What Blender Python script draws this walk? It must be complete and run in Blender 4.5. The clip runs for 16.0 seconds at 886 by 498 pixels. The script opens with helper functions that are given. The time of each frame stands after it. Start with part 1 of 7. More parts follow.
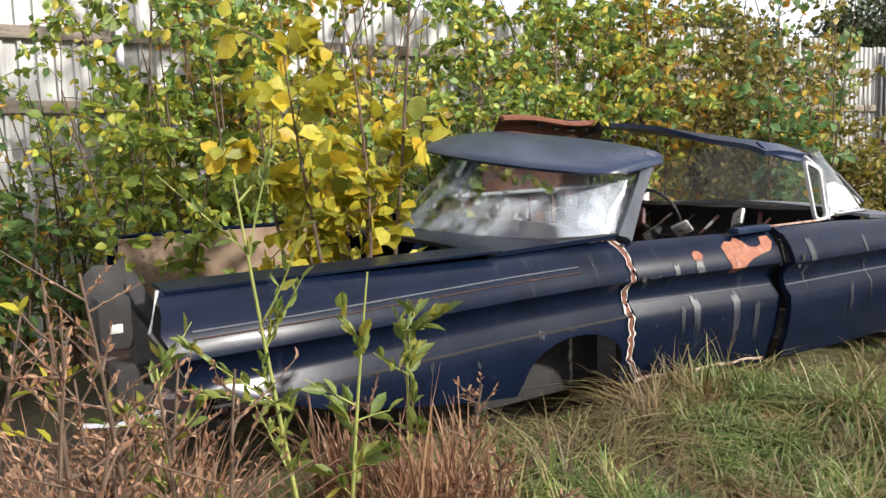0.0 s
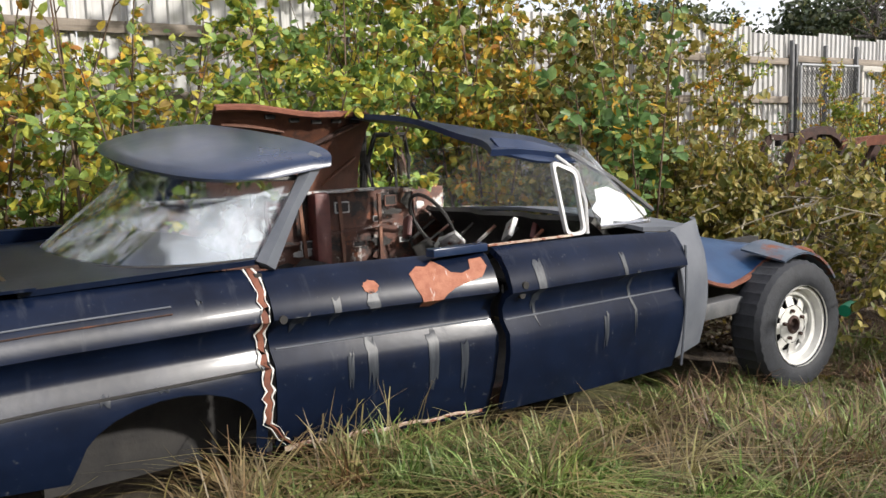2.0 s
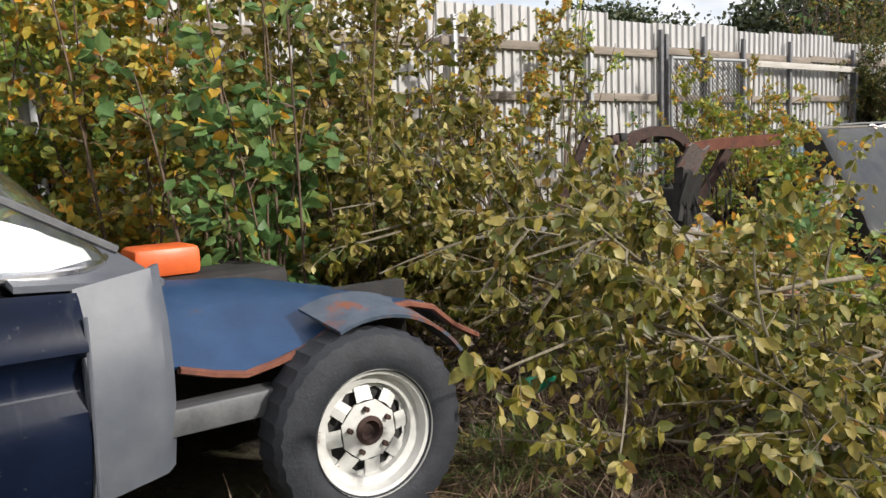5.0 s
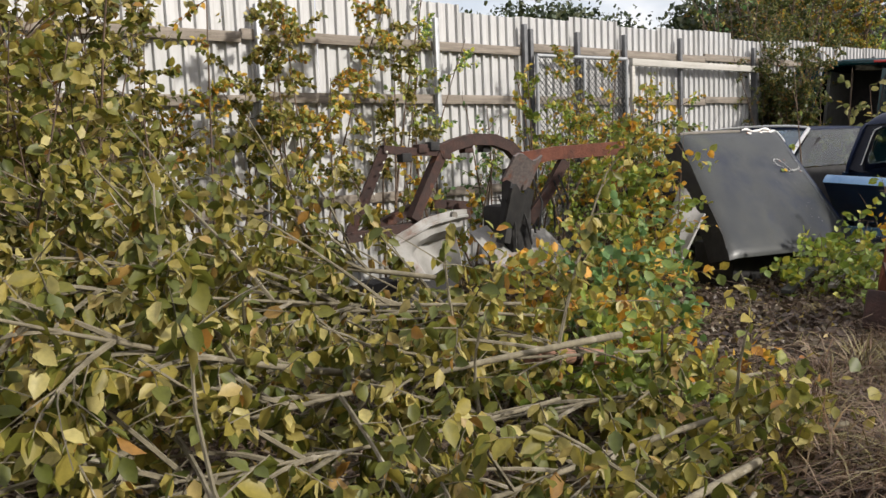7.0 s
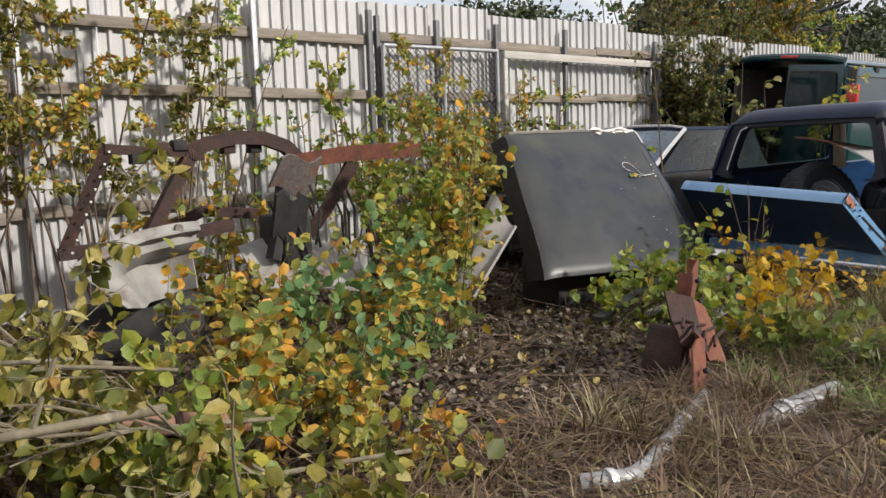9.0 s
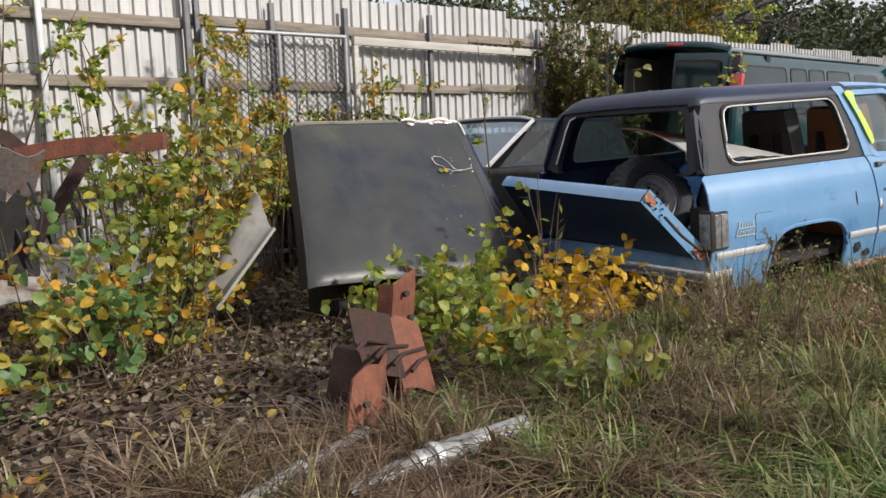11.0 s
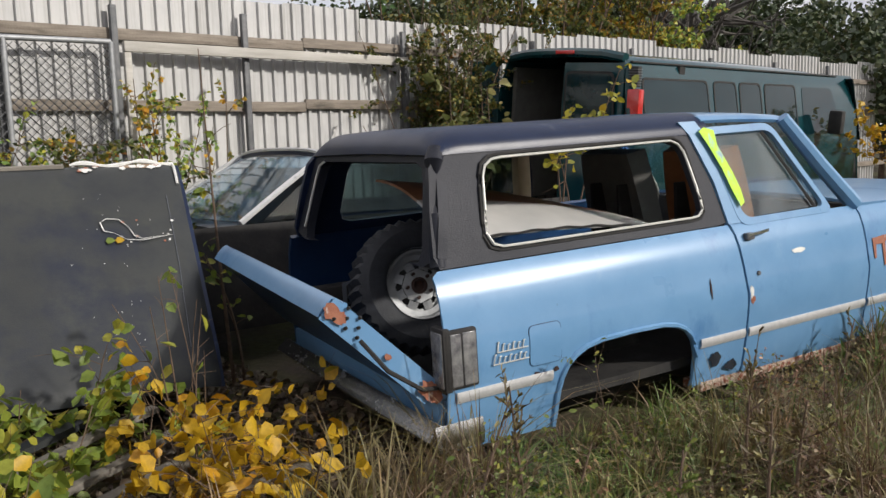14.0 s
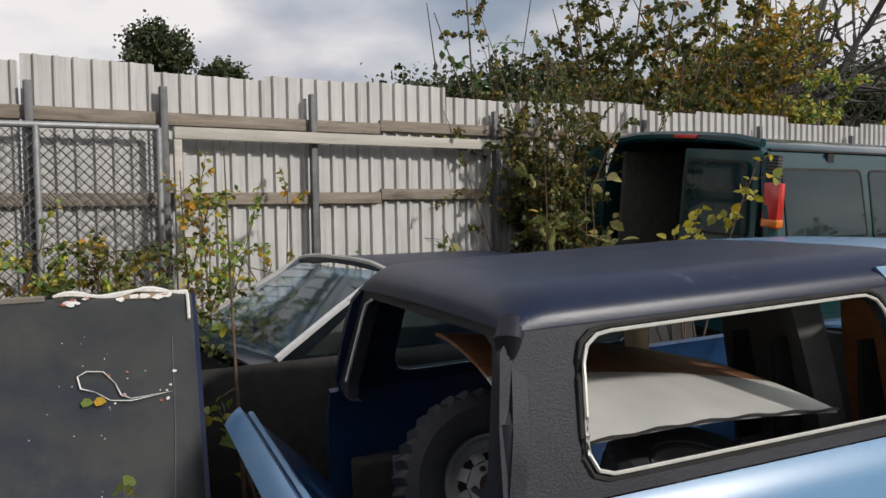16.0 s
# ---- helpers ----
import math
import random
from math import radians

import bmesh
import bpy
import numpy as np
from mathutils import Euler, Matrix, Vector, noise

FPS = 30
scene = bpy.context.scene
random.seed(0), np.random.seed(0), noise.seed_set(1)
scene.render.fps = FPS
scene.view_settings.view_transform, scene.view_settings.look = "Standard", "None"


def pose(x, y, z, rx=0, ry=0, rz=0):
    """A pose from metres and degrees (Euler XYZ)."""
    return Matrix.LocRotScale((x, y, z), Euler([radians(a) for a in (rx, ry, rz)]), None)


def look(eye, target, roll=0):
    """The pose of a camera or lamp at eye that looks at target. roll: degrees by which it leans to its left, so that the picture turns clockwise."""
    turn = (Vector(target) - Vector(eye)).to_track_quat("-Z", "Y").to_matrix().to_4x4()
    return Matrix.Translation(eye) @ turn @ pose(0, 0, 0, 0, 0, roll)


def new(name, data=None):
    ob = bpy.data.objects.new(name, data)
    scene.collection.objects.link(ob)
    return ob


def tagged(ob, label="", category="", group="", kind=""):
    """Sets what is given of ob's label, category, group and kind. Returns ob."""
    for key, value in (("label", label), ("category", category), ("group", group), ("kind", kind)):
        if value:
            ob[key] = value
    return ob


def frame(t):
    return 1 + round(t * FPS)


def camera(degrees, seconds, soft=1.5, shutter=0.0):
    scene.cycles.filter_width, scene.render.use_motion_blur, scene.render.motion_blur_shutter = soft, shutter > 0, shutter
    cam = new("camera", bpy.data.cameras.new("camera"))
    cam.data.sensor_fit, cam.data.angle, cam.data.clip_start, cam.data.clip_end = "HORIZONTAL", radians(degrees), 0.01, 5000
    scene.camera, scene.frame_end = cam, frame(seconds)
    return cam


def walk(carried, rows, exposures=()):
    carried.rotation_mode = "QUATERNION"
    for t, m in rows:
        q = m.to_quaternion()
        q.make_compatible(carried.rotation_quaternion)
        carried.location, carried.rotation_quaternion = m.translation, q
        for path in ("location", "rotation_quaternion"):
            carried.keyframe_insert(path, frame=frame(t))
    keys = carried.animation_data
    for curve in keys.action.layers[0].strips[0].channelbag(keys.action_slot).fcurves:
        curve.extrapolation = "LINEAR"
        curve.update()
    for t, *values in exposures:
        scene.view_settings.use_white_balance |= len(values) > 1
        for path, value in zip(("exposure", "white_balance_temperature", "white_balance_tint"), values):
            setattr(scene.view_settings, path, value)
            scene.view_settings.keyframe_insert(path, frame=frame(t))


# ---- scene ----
cam = camera(56.7, 16.0)
# seconds, eye (x, y, z), pitch, roll, yaw
PATH = [
    (0, 0.0, 0.0, 1.415, -6.73, 1.96, -34.61),
    (0.5, 0.449, -0.02, 1.414, -6.98, 1.97, -33.61),
    (1, 0.895, -0.058, 1.448, -7.05, 1.94, -34.7),
    (1.5, 1.319, -0.048, 1.428, -7.23, 1.94, -34.98),
    (2, 1.752, -0.065, 1.396, -7.35, 1.85, -35.93),
    (2.5, 2.221, -0.049, 1.393, -7.32, 2.11, -35.83),
    (3, 2.684, 0.016, 1.378, -7.14, 2.08, -37.04),
    (3.2, 2.888, 0.02, 1.364, -7.28, 2.29, -37.19),
    (5.3, 4.734, 0.069, 1.283, -6.76, 1.86, -37.38),
    (5.5, 4.936, 0.117, 1.275, -6.74, 1.83, -37.72),
    (6, 5.39, 0.138, 1.276, -6.65, 1.98, -37.95),
    (6.5, 5.875, 0.124, 1.276, -6.62, 2.05, -38.42),
    (7, 6.317, 0.086, 1.319, -6.8, 2.35, -39.6),
    (7.5, 6.761, 0.044, 1.315, -6.95, 2.13, -40.18),
    (8, 7.218, 0.011, 1.316, -6.94, 2.08, -40.3),
    (8.5, 7.675, -0.075, 1.303, -6.93, 1.93, -40.16),
    (9, 8.166, -0.163, 1.269, -6.87, 1.96, -40.53),
    (9.2, 8.362, -0.19, 1.241, -6.92, 2.0, -40.66),
    (11.3, 10.014, -0.704, 1.167, -7.19, 2.06, -41.78),
    (11.5, 10.216, -0.739, 1.149, -7.14, 2.05, -41.59),
    (12, 10.708, -0.762, 1.152, -7.13, 2.01, -42.32),
    (12.5, 11.17, -0.777, 1.2, -7.14, 1.93, -42.21),
    (13, 11.643, -0.651, 1.251, -7.19, 1.88, -42.14),
    (13.5, 12.081, -0.479, 1.355, -7.25, 1.87, -41.71),
    (14, 12.488, -0.284, 1.458, -7.27, 1.7, -41.27),
    (14.5, 12.757, -0.046, 1.599, -5.55, 1.53, -40.72),
    (15, 12.985, 0.155, 1.703, -3.4, 1.36, -38.96),
    (15.5, 13.155, 0.342, 1.722, -2.76, 1.04, -36.6),
    (16, 13.371, 0.623, 1.768, -2.81, 0.88, -34.18),
]
EXPOSURES = [(0.0, 0.92), (2.0, 0.72), (5.5, 0.53), (9.0, 0.35), (12.0, 0.35), (14.0, 0.09), (16.0, -0.25)]
walk(cam, [(t, pose(x, y, z, 90 + p, r, w)) for t, x, y, z, p, r, w in PATH], EXPOSURES)

# ---- light ----
SUN_ELEV, SUN_AZ = 28.0, 156.0   # degrees; azimuth clockwise from +y, where the light comes from
world = bpy.data.worlds.new("sky")
scene.world = world
world.use_nodes = True
wn, wl = world.node_tree.nodes, world.node_tree.links
wn.clear()
sky = wn.new("ShaderNodeTexSky")
sky.sky_type = 'NISHITA'
sky.sun_disc = False
sky.sun_elevation, sky.sun_rotation = radians(SUN_ELEV), radians(SUN_AZ)
sky.dust_density, sky.air_density = 1.5, 1.0
# broken cloud: soft grey-white sheets over blue
wtc = wn.new("ShaderNodeTexCoord")
wmap = wn.new("ShaderNodeMapping")
wmap.inputs["Scale"].default_value = (1.0, 1.0, 2.6)
wl.new(wtc.outputs["Generated"], wmap.inputs["Vector"])
wno = wn.new("ShaderNodeTexNoise")
wno.inputs["Scale"].default_value, wno.inputs["Detail"].default_value = 2.2, 7.0
wl.new(wmap.outputs["Vector"], wno.inputs["Vector"])
wramp = wn.new("ShaderNodeValToRGB")
wramp.color_ramp.elements[0].position, wramp.color_ramp.elements[1].position = 0.34, 0.54
wramp.color_ramp.elements[0].color = (0.30, 0.30, 0.30, 1)
wl.new(wno.outputs["Fac"], wramp.inputs["Fac"])
wmix = wn.new("ShaderNodeMix")
wmix.data_type = 'RGBA'
wl.new(wramp.outputs["Color"], wmix.inputs["Factor"])
wl.new(sky.outputs["Color"], wmix.inputs["A"])
wno2 = wn.new("ShaderNodeTexNoise")
wno2.inputs["Scale"].default_value, wno2.inputs["Detail"].default_value = 4.5, 5.0
wl.new(wmap.outputs["Vector"], wno2.inputs["Vector"])
wtone = wn.new("ShaderNodeValToRGB")
wtone.color_ramp.elements[0].position, wtone.color_ramp.elements[0].color = 0.38, (6.0, 5.9, 6.5, 1)
wtone.color_ramp.elements[1].position, wtone.color_ramp.elements[1].color = 0.62, (10.0, 9.5, 9.5, 1)
wl.new(wno2.outputs["Fac"], wtone.inputs["Fac"])
wl.new(wtone.outputs["Color"], wmix.inputs["B"])
wbg = wn.new("ShaderNodeBackground")
wbg.inputs["Strength"].default_value = 0.105
wl.new(wmix.outputs["Result"], wbg.inputs["Color"])
wout = wn.new("ShaderNodeOutputWorld")
wl.new(wbg.outputs["Background"], wout.inputs["Surface"])
sun = new("sun", bpy.data.lights.new("sun", 'SUN'))
sun.data.energy, sun.data.angle, sun.data.color = 3.4, radians(3.0), (1.0, 0.945, 0.87)
_e, _a = radians(SUN_ELEV), radians(SUN_AZ)
sun.matrix_world = look((0, 0, 0), (-math.cos(_e) * math.sin(_a), -math.cos(_e) * math.cos(_a), -math.sin(_e)))

# ---- helpers of this scene ----
rng = np.random.default_rng(7)
INV = {}


def root(name, m, label, category, group="", kind=""):
    """An Empty at a thing's base; its parts are given in world places."""
    ob = new(name)
    ob.matrix_world = m
    ob.empty_display_size = 0.2
    INV[ob.name] = m.inverted()
    return tagged(ob, label, category, group, kind)


def finish(me, material, smooth):
    me.materials.append(material)
    if smooth:
        me.polygons.foreach_set("use_smooth", [True] * len(me.polygons))
        me.set_sharp_from_angle(angle=radians(smooth))
    me.update()


def part(name, bm, material, parent=None, label="", smooth=40):
    """Links a bmesh, in world places, as one mesh under its parent."""
    inv = INV.get(parent.name) if parent else None
    if inv is not None:
        bm.transform(inv)
    bmesh.ops.recalc_face_normals(bm, faces=bm.faces[:])
    me = bpy.data.meshes.new(name)
    bm.to_mesh(me)
    bm.free()
    finish(me, material, smooth)
    ob = new(name, me)
    if parent:
        ob.parent = parent
        if inv is not None:
            INV[ob.name] = inv
    if label:
        ob["label"] = label
    return ob


def array_part(name, verts, quads, material, parent=None, label="", smooth=0, kind=""):
    """The same from arrays of points and four-cornered faces."""
    verts = np.asarray(verts, float)
    quads = np.asarray(quads, np.int32)
    inv = INV.get(parent.name) if parent else None
    if inv is not None:
        a = np.array(inv)
        verts = verts @ a[:3, :3].T + a[:3, 3]
    me = bpy.data.meshes.new(name)
    me.vertices.add(len(verts))
    me.vertices.foreach_set("co", verts.astype(np.float32).ravel())
    me.loops.add(quads.size)
    me.loops.foreach_set("vertex_index", quads.ravel())
    me.polygons.add(len(quads))
    me.polygons.foreach_set("loop_start", np.arange(0, quads.size, 4, dtype=np.int32))
    me.update(calc_edges=True)
    finish(me, material, smooth)
    ob = new(name, me)
    if parent:
        ob.parent = parent
        if inv is not None:
            INV[ob.name] = inv
    if label:
        ob["label"] = label
    if kind:
        ob["kind"] = kind
    return ob


def box(bm, x0, x1, y0, y1, z0, z1, bevel=0.0, m=None):
    r = bmesh.ops.create_cube(bm, size=1.0)
    mm = Matrix.LocRotScale(((x0 + x1) / 2, (y0 + y1) / 2, (z0 + z1) / 2), None, (x1 - x0, y1 - y0, z1 - z0))
    bmesh.ops.transform(bm, matrix=(m @ mm) if m else mm, verts=r["verts"])
    if bevel:
        edges = list({e for v in r["verts"] for e in v.link_edges})
        bmesh.ops.bevel(bm, geom=edges, offset=bevel, segments=2, affect='EDGES', profile=0.5)
    return bm


def boxed(*a, **k):
    return box(bmesh.new(), *a, **k)


def tube(bm, pts, radii, sides=8, caps=True, squash=None):
    """A tube along points; radii a number or one for each point; squash: (right, up) scale of its section."""
    pts = [Vector(p) for p in pts]
    if not hasattr(radii, "__len__"):
        radii = [radii] * len(pts)
    rings, up = [], Vector((0, 0, 1))
    for i, p in enumerate(pts):
        d = (pts[min(i + 1, len(pts) - 1)] - pts[max(i - 1, 0)]).normalized()
        ref = up if abs(d.z) < 0.95 else Vector((0, 1, 0))
        a = d.cross(ref).normalized()
        b = a.cross(d).normalized()
        sa, sb = squash or (1, 1)
        rings.append([bm.verts.new(p + radii[i] * (sa * math.cos(q) * a + sb * math.sin(q) * b))
                      for q in (2 * math.pi * (k + 0.5) / sides for k in range(sides))])
    for r0, r1 in zip(rings, rings[1:]):
        for k in range(sides):
            bm.faces.new((r0[k], r0[(k + 1) % sides], r1[(k + 1) % sides], r1[k]))
    if caps:
        bm.faces.new(rings[0][::-1])
        bm.faces.new(rings[-1])
    return bm


def tubed(*a, **k):
    return tube(bmesh.new(), *a, **k)


def bar(bm, pts, w, h):
    """A square-sectioned bar along points, w wide and h high."""
    return tube(bm, pts, 0.7071, 4, squash=(w, h))


def thicken(bm, thick):
    """Gives an open sheet a second face, away from the path, and closes its rims."""
    bm.normal_update()
    mean = Vector((0, 0, 0))
    for f in bm.faces:
        mean += f.normal * f.calc_area()
    sign = 1 if mean.dot(Vector((0.55, 0.8, -0.3))) > 0 else -1
    faces, rims = bm.faces[:], [e for e in bm.edges if len(e.link_faces) == 1]
    made = {v: v.co + v.normal * sign * thick for v in bm.verts}
    made = {v: bm.verts.new(c) for v, c in made.items()}
    for f in faces:
        bm.faces.new([made[v] for v in reversed(f.verts)])
    for e in rims:
        a, b = e.verts
        bm.faces.new((a, b, made[b], made[a]))
    return bm


def grid(bm, f, us, vs, thick=0.0):
    """A sheet f(u, v) over the values us and vs, with thickness."""
    rows = [[bm.verts.new(f(u, v)) for u in us] for v in vs]
    faces = [bm.faces.new((r0[i], r0[i + 1], r1[i + 1], r1[i])) for r0, r1 in zip(rows, rows[1:]) for i in range(len(us) - 1)]
    if thick:
        thicken(bm, thick)
    return bm


def lin(a, b, n):
    return [a + (b - a) * i / (n - 1) for i in range(n)]


def lerp(t, table):
    """Piecewise straight lookup in a sorted table of (key, value)."""
    return float(np.interp(t, [k for k, _ in table], [v for _, v in table]))


def outline_sheet(poly, f, ulev=(), wlev=(), thick=0.004):
    """A sheet with the outline poly, of (u, w), cut at the levels given and laid into space by f(u, w)."""
    bm = bmesh.new()
    bm.faces.new([bm.verts.new((u, 0, w)) for u, w in poly])
    for k, levels in (((0, 0, 1), wlev), ((1, 0, 0), ulev)):
        for c in levels:
            bmesh.ops.bisect_plane(bm, geom=bm.verts[:] + bm.edges[:] + bm.faces[:], plane_co=(c * k[0], 0, c * k[2]), plane_no=k)
    for v in bm.verts:
        v.co = Vector(f(v.co.x, v.co.z))
    if thick:
        thicken(bm, thick)
    return bm


def ring_sheet(outer, inner, f, thick=0.01, steps=1, skip=None):
    """A frame between two outlines of as many points, laid into space by f(u, w)."""
    bm = bmesh.new()
    n = len(outer)
    loops = [[bm.verts.new(f(o[0] + (i[0] - o[0]) * s / steps, o[1] + (i[1] - o[1]) * s / steps)) for o, i in zip(outer, inner)] for s in range(steps + 1)]
    faces = []
    for a, b in zip(loops, loops[1:]):
        faces += [bm.faces.new((a[k], a[(k + 1) % n], b[(k + 1) % n], b[k])) for k in range(n) if not (skip and skip(inner[k]) and skip(inner[(k + 1) % n]))]
    if thick:
        thicken(bm, thick)
    return bm


def rounded(corners, r, n=5):
    """An outline with rounded corners, from (u, w) corners in order."""
    out, m = [], len(corners)
    for i in range(m):
        p, a, b = Vector(corners[i]), Vector(corners[i - 1]), Vector(corners[(i + 1) % m])
        q0, q1 = p + (a - p).normalized() * r, p + (b - p).normalized() * r
        for k in range(n):
            t = k / (n - 1)
            out.append(tuple((1 - t) ** 2 * q0 + 2 * t * (1 - t) * p + t * t * q1))
    return out


# ---- materials ----
def nodes_of(name):
    m = bpy.data.materials.new(name)
    m.use_nodes = True
    t = m.node_tree
    t.nodes.clear()
    out = t.nodes.new("ShaderNodeOutputMaterial")
    b = t.nodes.new("ShaderNodeBsdfPrincipled")
    t.links.new(b.outputs["BSDF"], out.inputs["Surface"])
    return m, t, b, out


def ramp(t, fac, stops):
    r = t.nodes.new("ShaderNodeValToRGB")
    e = r.color_ramp.elements
    while len(e) < len(stops):
        e.new(0.5)
    for el, (p, c) in zip(e, stops):
        el.position, el.color = p, (*c, 1)
    t.links.new(fac, r.inputs["Fac"])
    return r.outputs["Color"]


def noise_of(t, scale, detail=6, coords=None, rough=0.6, stretch=None):
    if coords is None:
        coords = t.nodes.new("ShaderNodeTexCoord").outputs["Object"]
    if stretch:
        mp = t.nodes.new("ShaderNodeMapping")
        mp.inputs["Scale"].default_value = stretch
        t.links.new(coords, mp.inputs["Vector"])
        coords = mp.outputs["Vector"]
    n = t.nodes.new("ShaderNodeTexNoise")
    n.inputs["Scale"].default_value, n.inputs["Detail"].default_value, n.inputs["Roughness"].default_value = scale, detail, rough
    t.links.new(coords, n.inputs["Vector"])
    return n.outputs["Fac"]


def blend(t, fac, a, b):
    m = t.nodes.new("ShaderNodeMix")
    m.data_type = 'RGBA'
    t.links.new(fac, m.inputs["Factor"])
    for sock, v in (("A", a), ("B", b)):
        if isinstance(v, tuple):
            m.inputs[sock].default_value = (*v, 1)
        else:
            t.links.new(v, m.inputs[sock])
    return m.outputs["Result"]


def mat(name, c1, c2, scale=12, rough=0.6, metal=0.0, bump=0.15, stains=(), coat=0.0, stretch=None, rough_var=0.12, bump_scale=None):
    """A surface of two tones; stains: (colour, scale, low, high, roughness, stretch), patches with edges of their own."""
    m, t, b, _ = nodes_of(name)
    col = ramp(t, noise_of(t, scale, 8, stretch=stretch), [(0.3, c1), (0.7, c2)])
    rv = t.nodes.new("ShaderNodeMapRange")
    rv.inputs["To Min"].default_value, rv.inputs["To Max"].default_value = max(0.02, rough - rough_var), min(1, rough + rough_var)
    t.links.new(noise_of(t, scale * 0.35, 5), rv.inputs["Value"])
    ro = rv.outputs["Result"]
    for c, sc, lo, hi, srough, st in stains:
        f = ramp(t, noise_of(t, sc, 8, rough=0.65, stretch=st), [(lo, (0, 0, 0)), (hi, (1, 1, 1))])
        col = blend(t, f, col, c)
        mx = t.nodes.new("ShaderNodeMix")
        t.links.new(f, mx.inputs["Factor"])
        t.links.new(ro, mx.inputs["A"])
        mx.inputs["B"].default_value = srough
        ro = mx.outputs["Result"]
    t.links.new(col, b.inputs["Base Color"])
    t.links.new(ro, b.inputs["Roughness"])
    b.inputs["Metallic"].default_value = metal
    b.inputs["Coat Weight"].default_value = coat
    b.inputs["Coat Roughness"].default_value = 0.10
    if bump:
        bp = t.nodes.new("ShaderNodeBump")
        bp.inputs["Strength"].default_value, bp.inputs["Distance"].default_value = bump, 0.01
        t.links.new(noise_of(t, bump_scale or scale * 4, 5), bp.inputs["Height"])
        t.links.new(bp.outputs["Normal"], b.inputs["Normal"])
    return m


def leaf_mat(name, stops, rough=0.5, through_light=0.36, patches=None):
    m, t, b, out = nodes_of(name)
    g = t.nodes.new("ShaderNodeNewGeometry")
    c = ramp(t, g.outputs["Random Per Island"], stops)
    mot = ramp(t, noise_of(t, 45, 4), [(0.35, (0.62, 0.62, 0.62)), (0.7, (1.08, 1.08, 1.08))])
    mul = t.nodes.new("ShaderNodeMix")
    mul.data_type, mul.blend_type = 'RGBA', 'MULTIPLY'
    mul.inputs["Factor"].default_value = 0.7
    t.links.new(c, mul.inputs["A"])
    t.links.new(mot, mul.inputs["B"])
    c = mul.outputs["Result"]
    if patches:
        # uneven stands: greener, browner and bleached areas
        pm = t.nodes.new("ShaderNodeMix")
        pm.data_type, pm.blend_type = 'RGBA', 'MULTIPLY'
        pm.inputs["Factor"].default_value = 1.0
        t.links.new(c, pm.inputs["A"])
        t.links.new(ramp(t, noise_of(t, 1.7, 4, rough=0.7), patches), pm.inputs["B"])
        c = pm.outputs["Result"]
    t.links.new(c, b.inputs["Base Color"])
    b.inputs["Roughness"].default_value = rough
    tr = t.nodes.new("ShaderNodeBsdfTranslucent")
    t.links.new(c, tr.inputs["Color"])
    mx = t.nodes.new("ShaderNodeMixShader")
    mx.inputs["Fac"].default_value = through_light
    t.links.new(b.outputs["BSDF"], mx.inputs[1])
    t.links.new(tr.outputs["BSDF"], mx.inputs[2])
    t.links.new(mx.outputs["Shader"], out.inputs["Surface"])
    return m


def glass_mat(name, tint, rough=0.02, dirt=0.25, dust=(0.32, 0.33, 0.33), lo=0.35, hi=0.85, ior=1.45):
    m, t, b, out = nodes_of(name)
    b.inputs["Base Color"].default_value = (*tint, 1)
    b.inputs["Roughness"].default_value, b.inputs["Transmission Weight"].default_value, b.inputs["IOR"].default_value = rough, 1.0, ior
    d = t.nodes.new("ShaderNodeBsdfDiffuse")
    d.inputs["Color"].default_value = (*dust, 1)
    f = ramp(t, noise_of(t, 3.0, 8, stretch=(1, 1, 0.4)), [(lo, (0, 0, 0)), (hi, (dirt, dirt, dirt))])
    mx = t.nodes.new("ShaderNodeMixShader")
    t.links.new(f, mx.inputs["Fac"])
    t.links.new(b.outputs["BSDF"], mx.inputs[1])
    t.links.new(d.outputs["BSDF"], mx.inputs[2])
    t.links.new(mx.outputs["Shader"], out.inputs["Surface"])
    return m


RUST, RUST_D, WHITE = (0.23, 0.085, 0.04), (0.075, 0.032, 0.02), (0.62, 0.62, 0.60)
M_black = mat("faded_black_blue_paint", (0.0025, 0.005, 0.014), (0.005, 0.010, 0.027), 5, 0.30, 0.0, 0.04, coat=0.04, rough_var=0.08, bump_scale=22,
              stains=[((0.040, 0.046, 0.060), 5, 0.60, 0.86, 0.42, (3.2, 1, 0.30)), ((0.04, 0.045, 0.055), 40, 0.64, 0.72, 0.5, None), ((0.16, 0.075, 0.045), 9, 0.73, 0.77, 0.85, None)])
M_black.node_tree.nodes["Principled BSDF"].inputs["Specular IOR Level"].default_value = 0.15
M_roofblue = mat("oxidised_navy_paint", (0.008, 0.017, 0.046), (0.018, 0.032, 0.072), 6, 0.30, 0.0, 0.05, coat=0.08, bump_scale=60,
                 stains=[((0.05, 0.06, 0.08), 7, 0.64, 0.82, 0.5, None), ((0.16, 0.17, 0.18), 22, 0.69, 0.74, 0.6, None)])
M_roofblue.node_tree.nodes["Principled BSDF"].inputs["Specular IOR Level"].default_value = 0.3
M_inner = mat("blue_inner_fender", (0.008, 0.030, 0.085), (0.016, 0.055, 0.13), 6, 0.40, 0.0, 0.1, stains=[((0.10, 0.05, 0.035), 6, 0.62, 0.72, 0.85, None)])
M_grey = mat("grey_primer", (0.075, 0.085, 0.105), (0.12, 0.13, 0.15), 6, 0.5, 0.0, 0.08, stains=[((0.17, 0.085, 0.05), 6, 0.66, 0.72, 0.85, (1, 1, 0.4))])
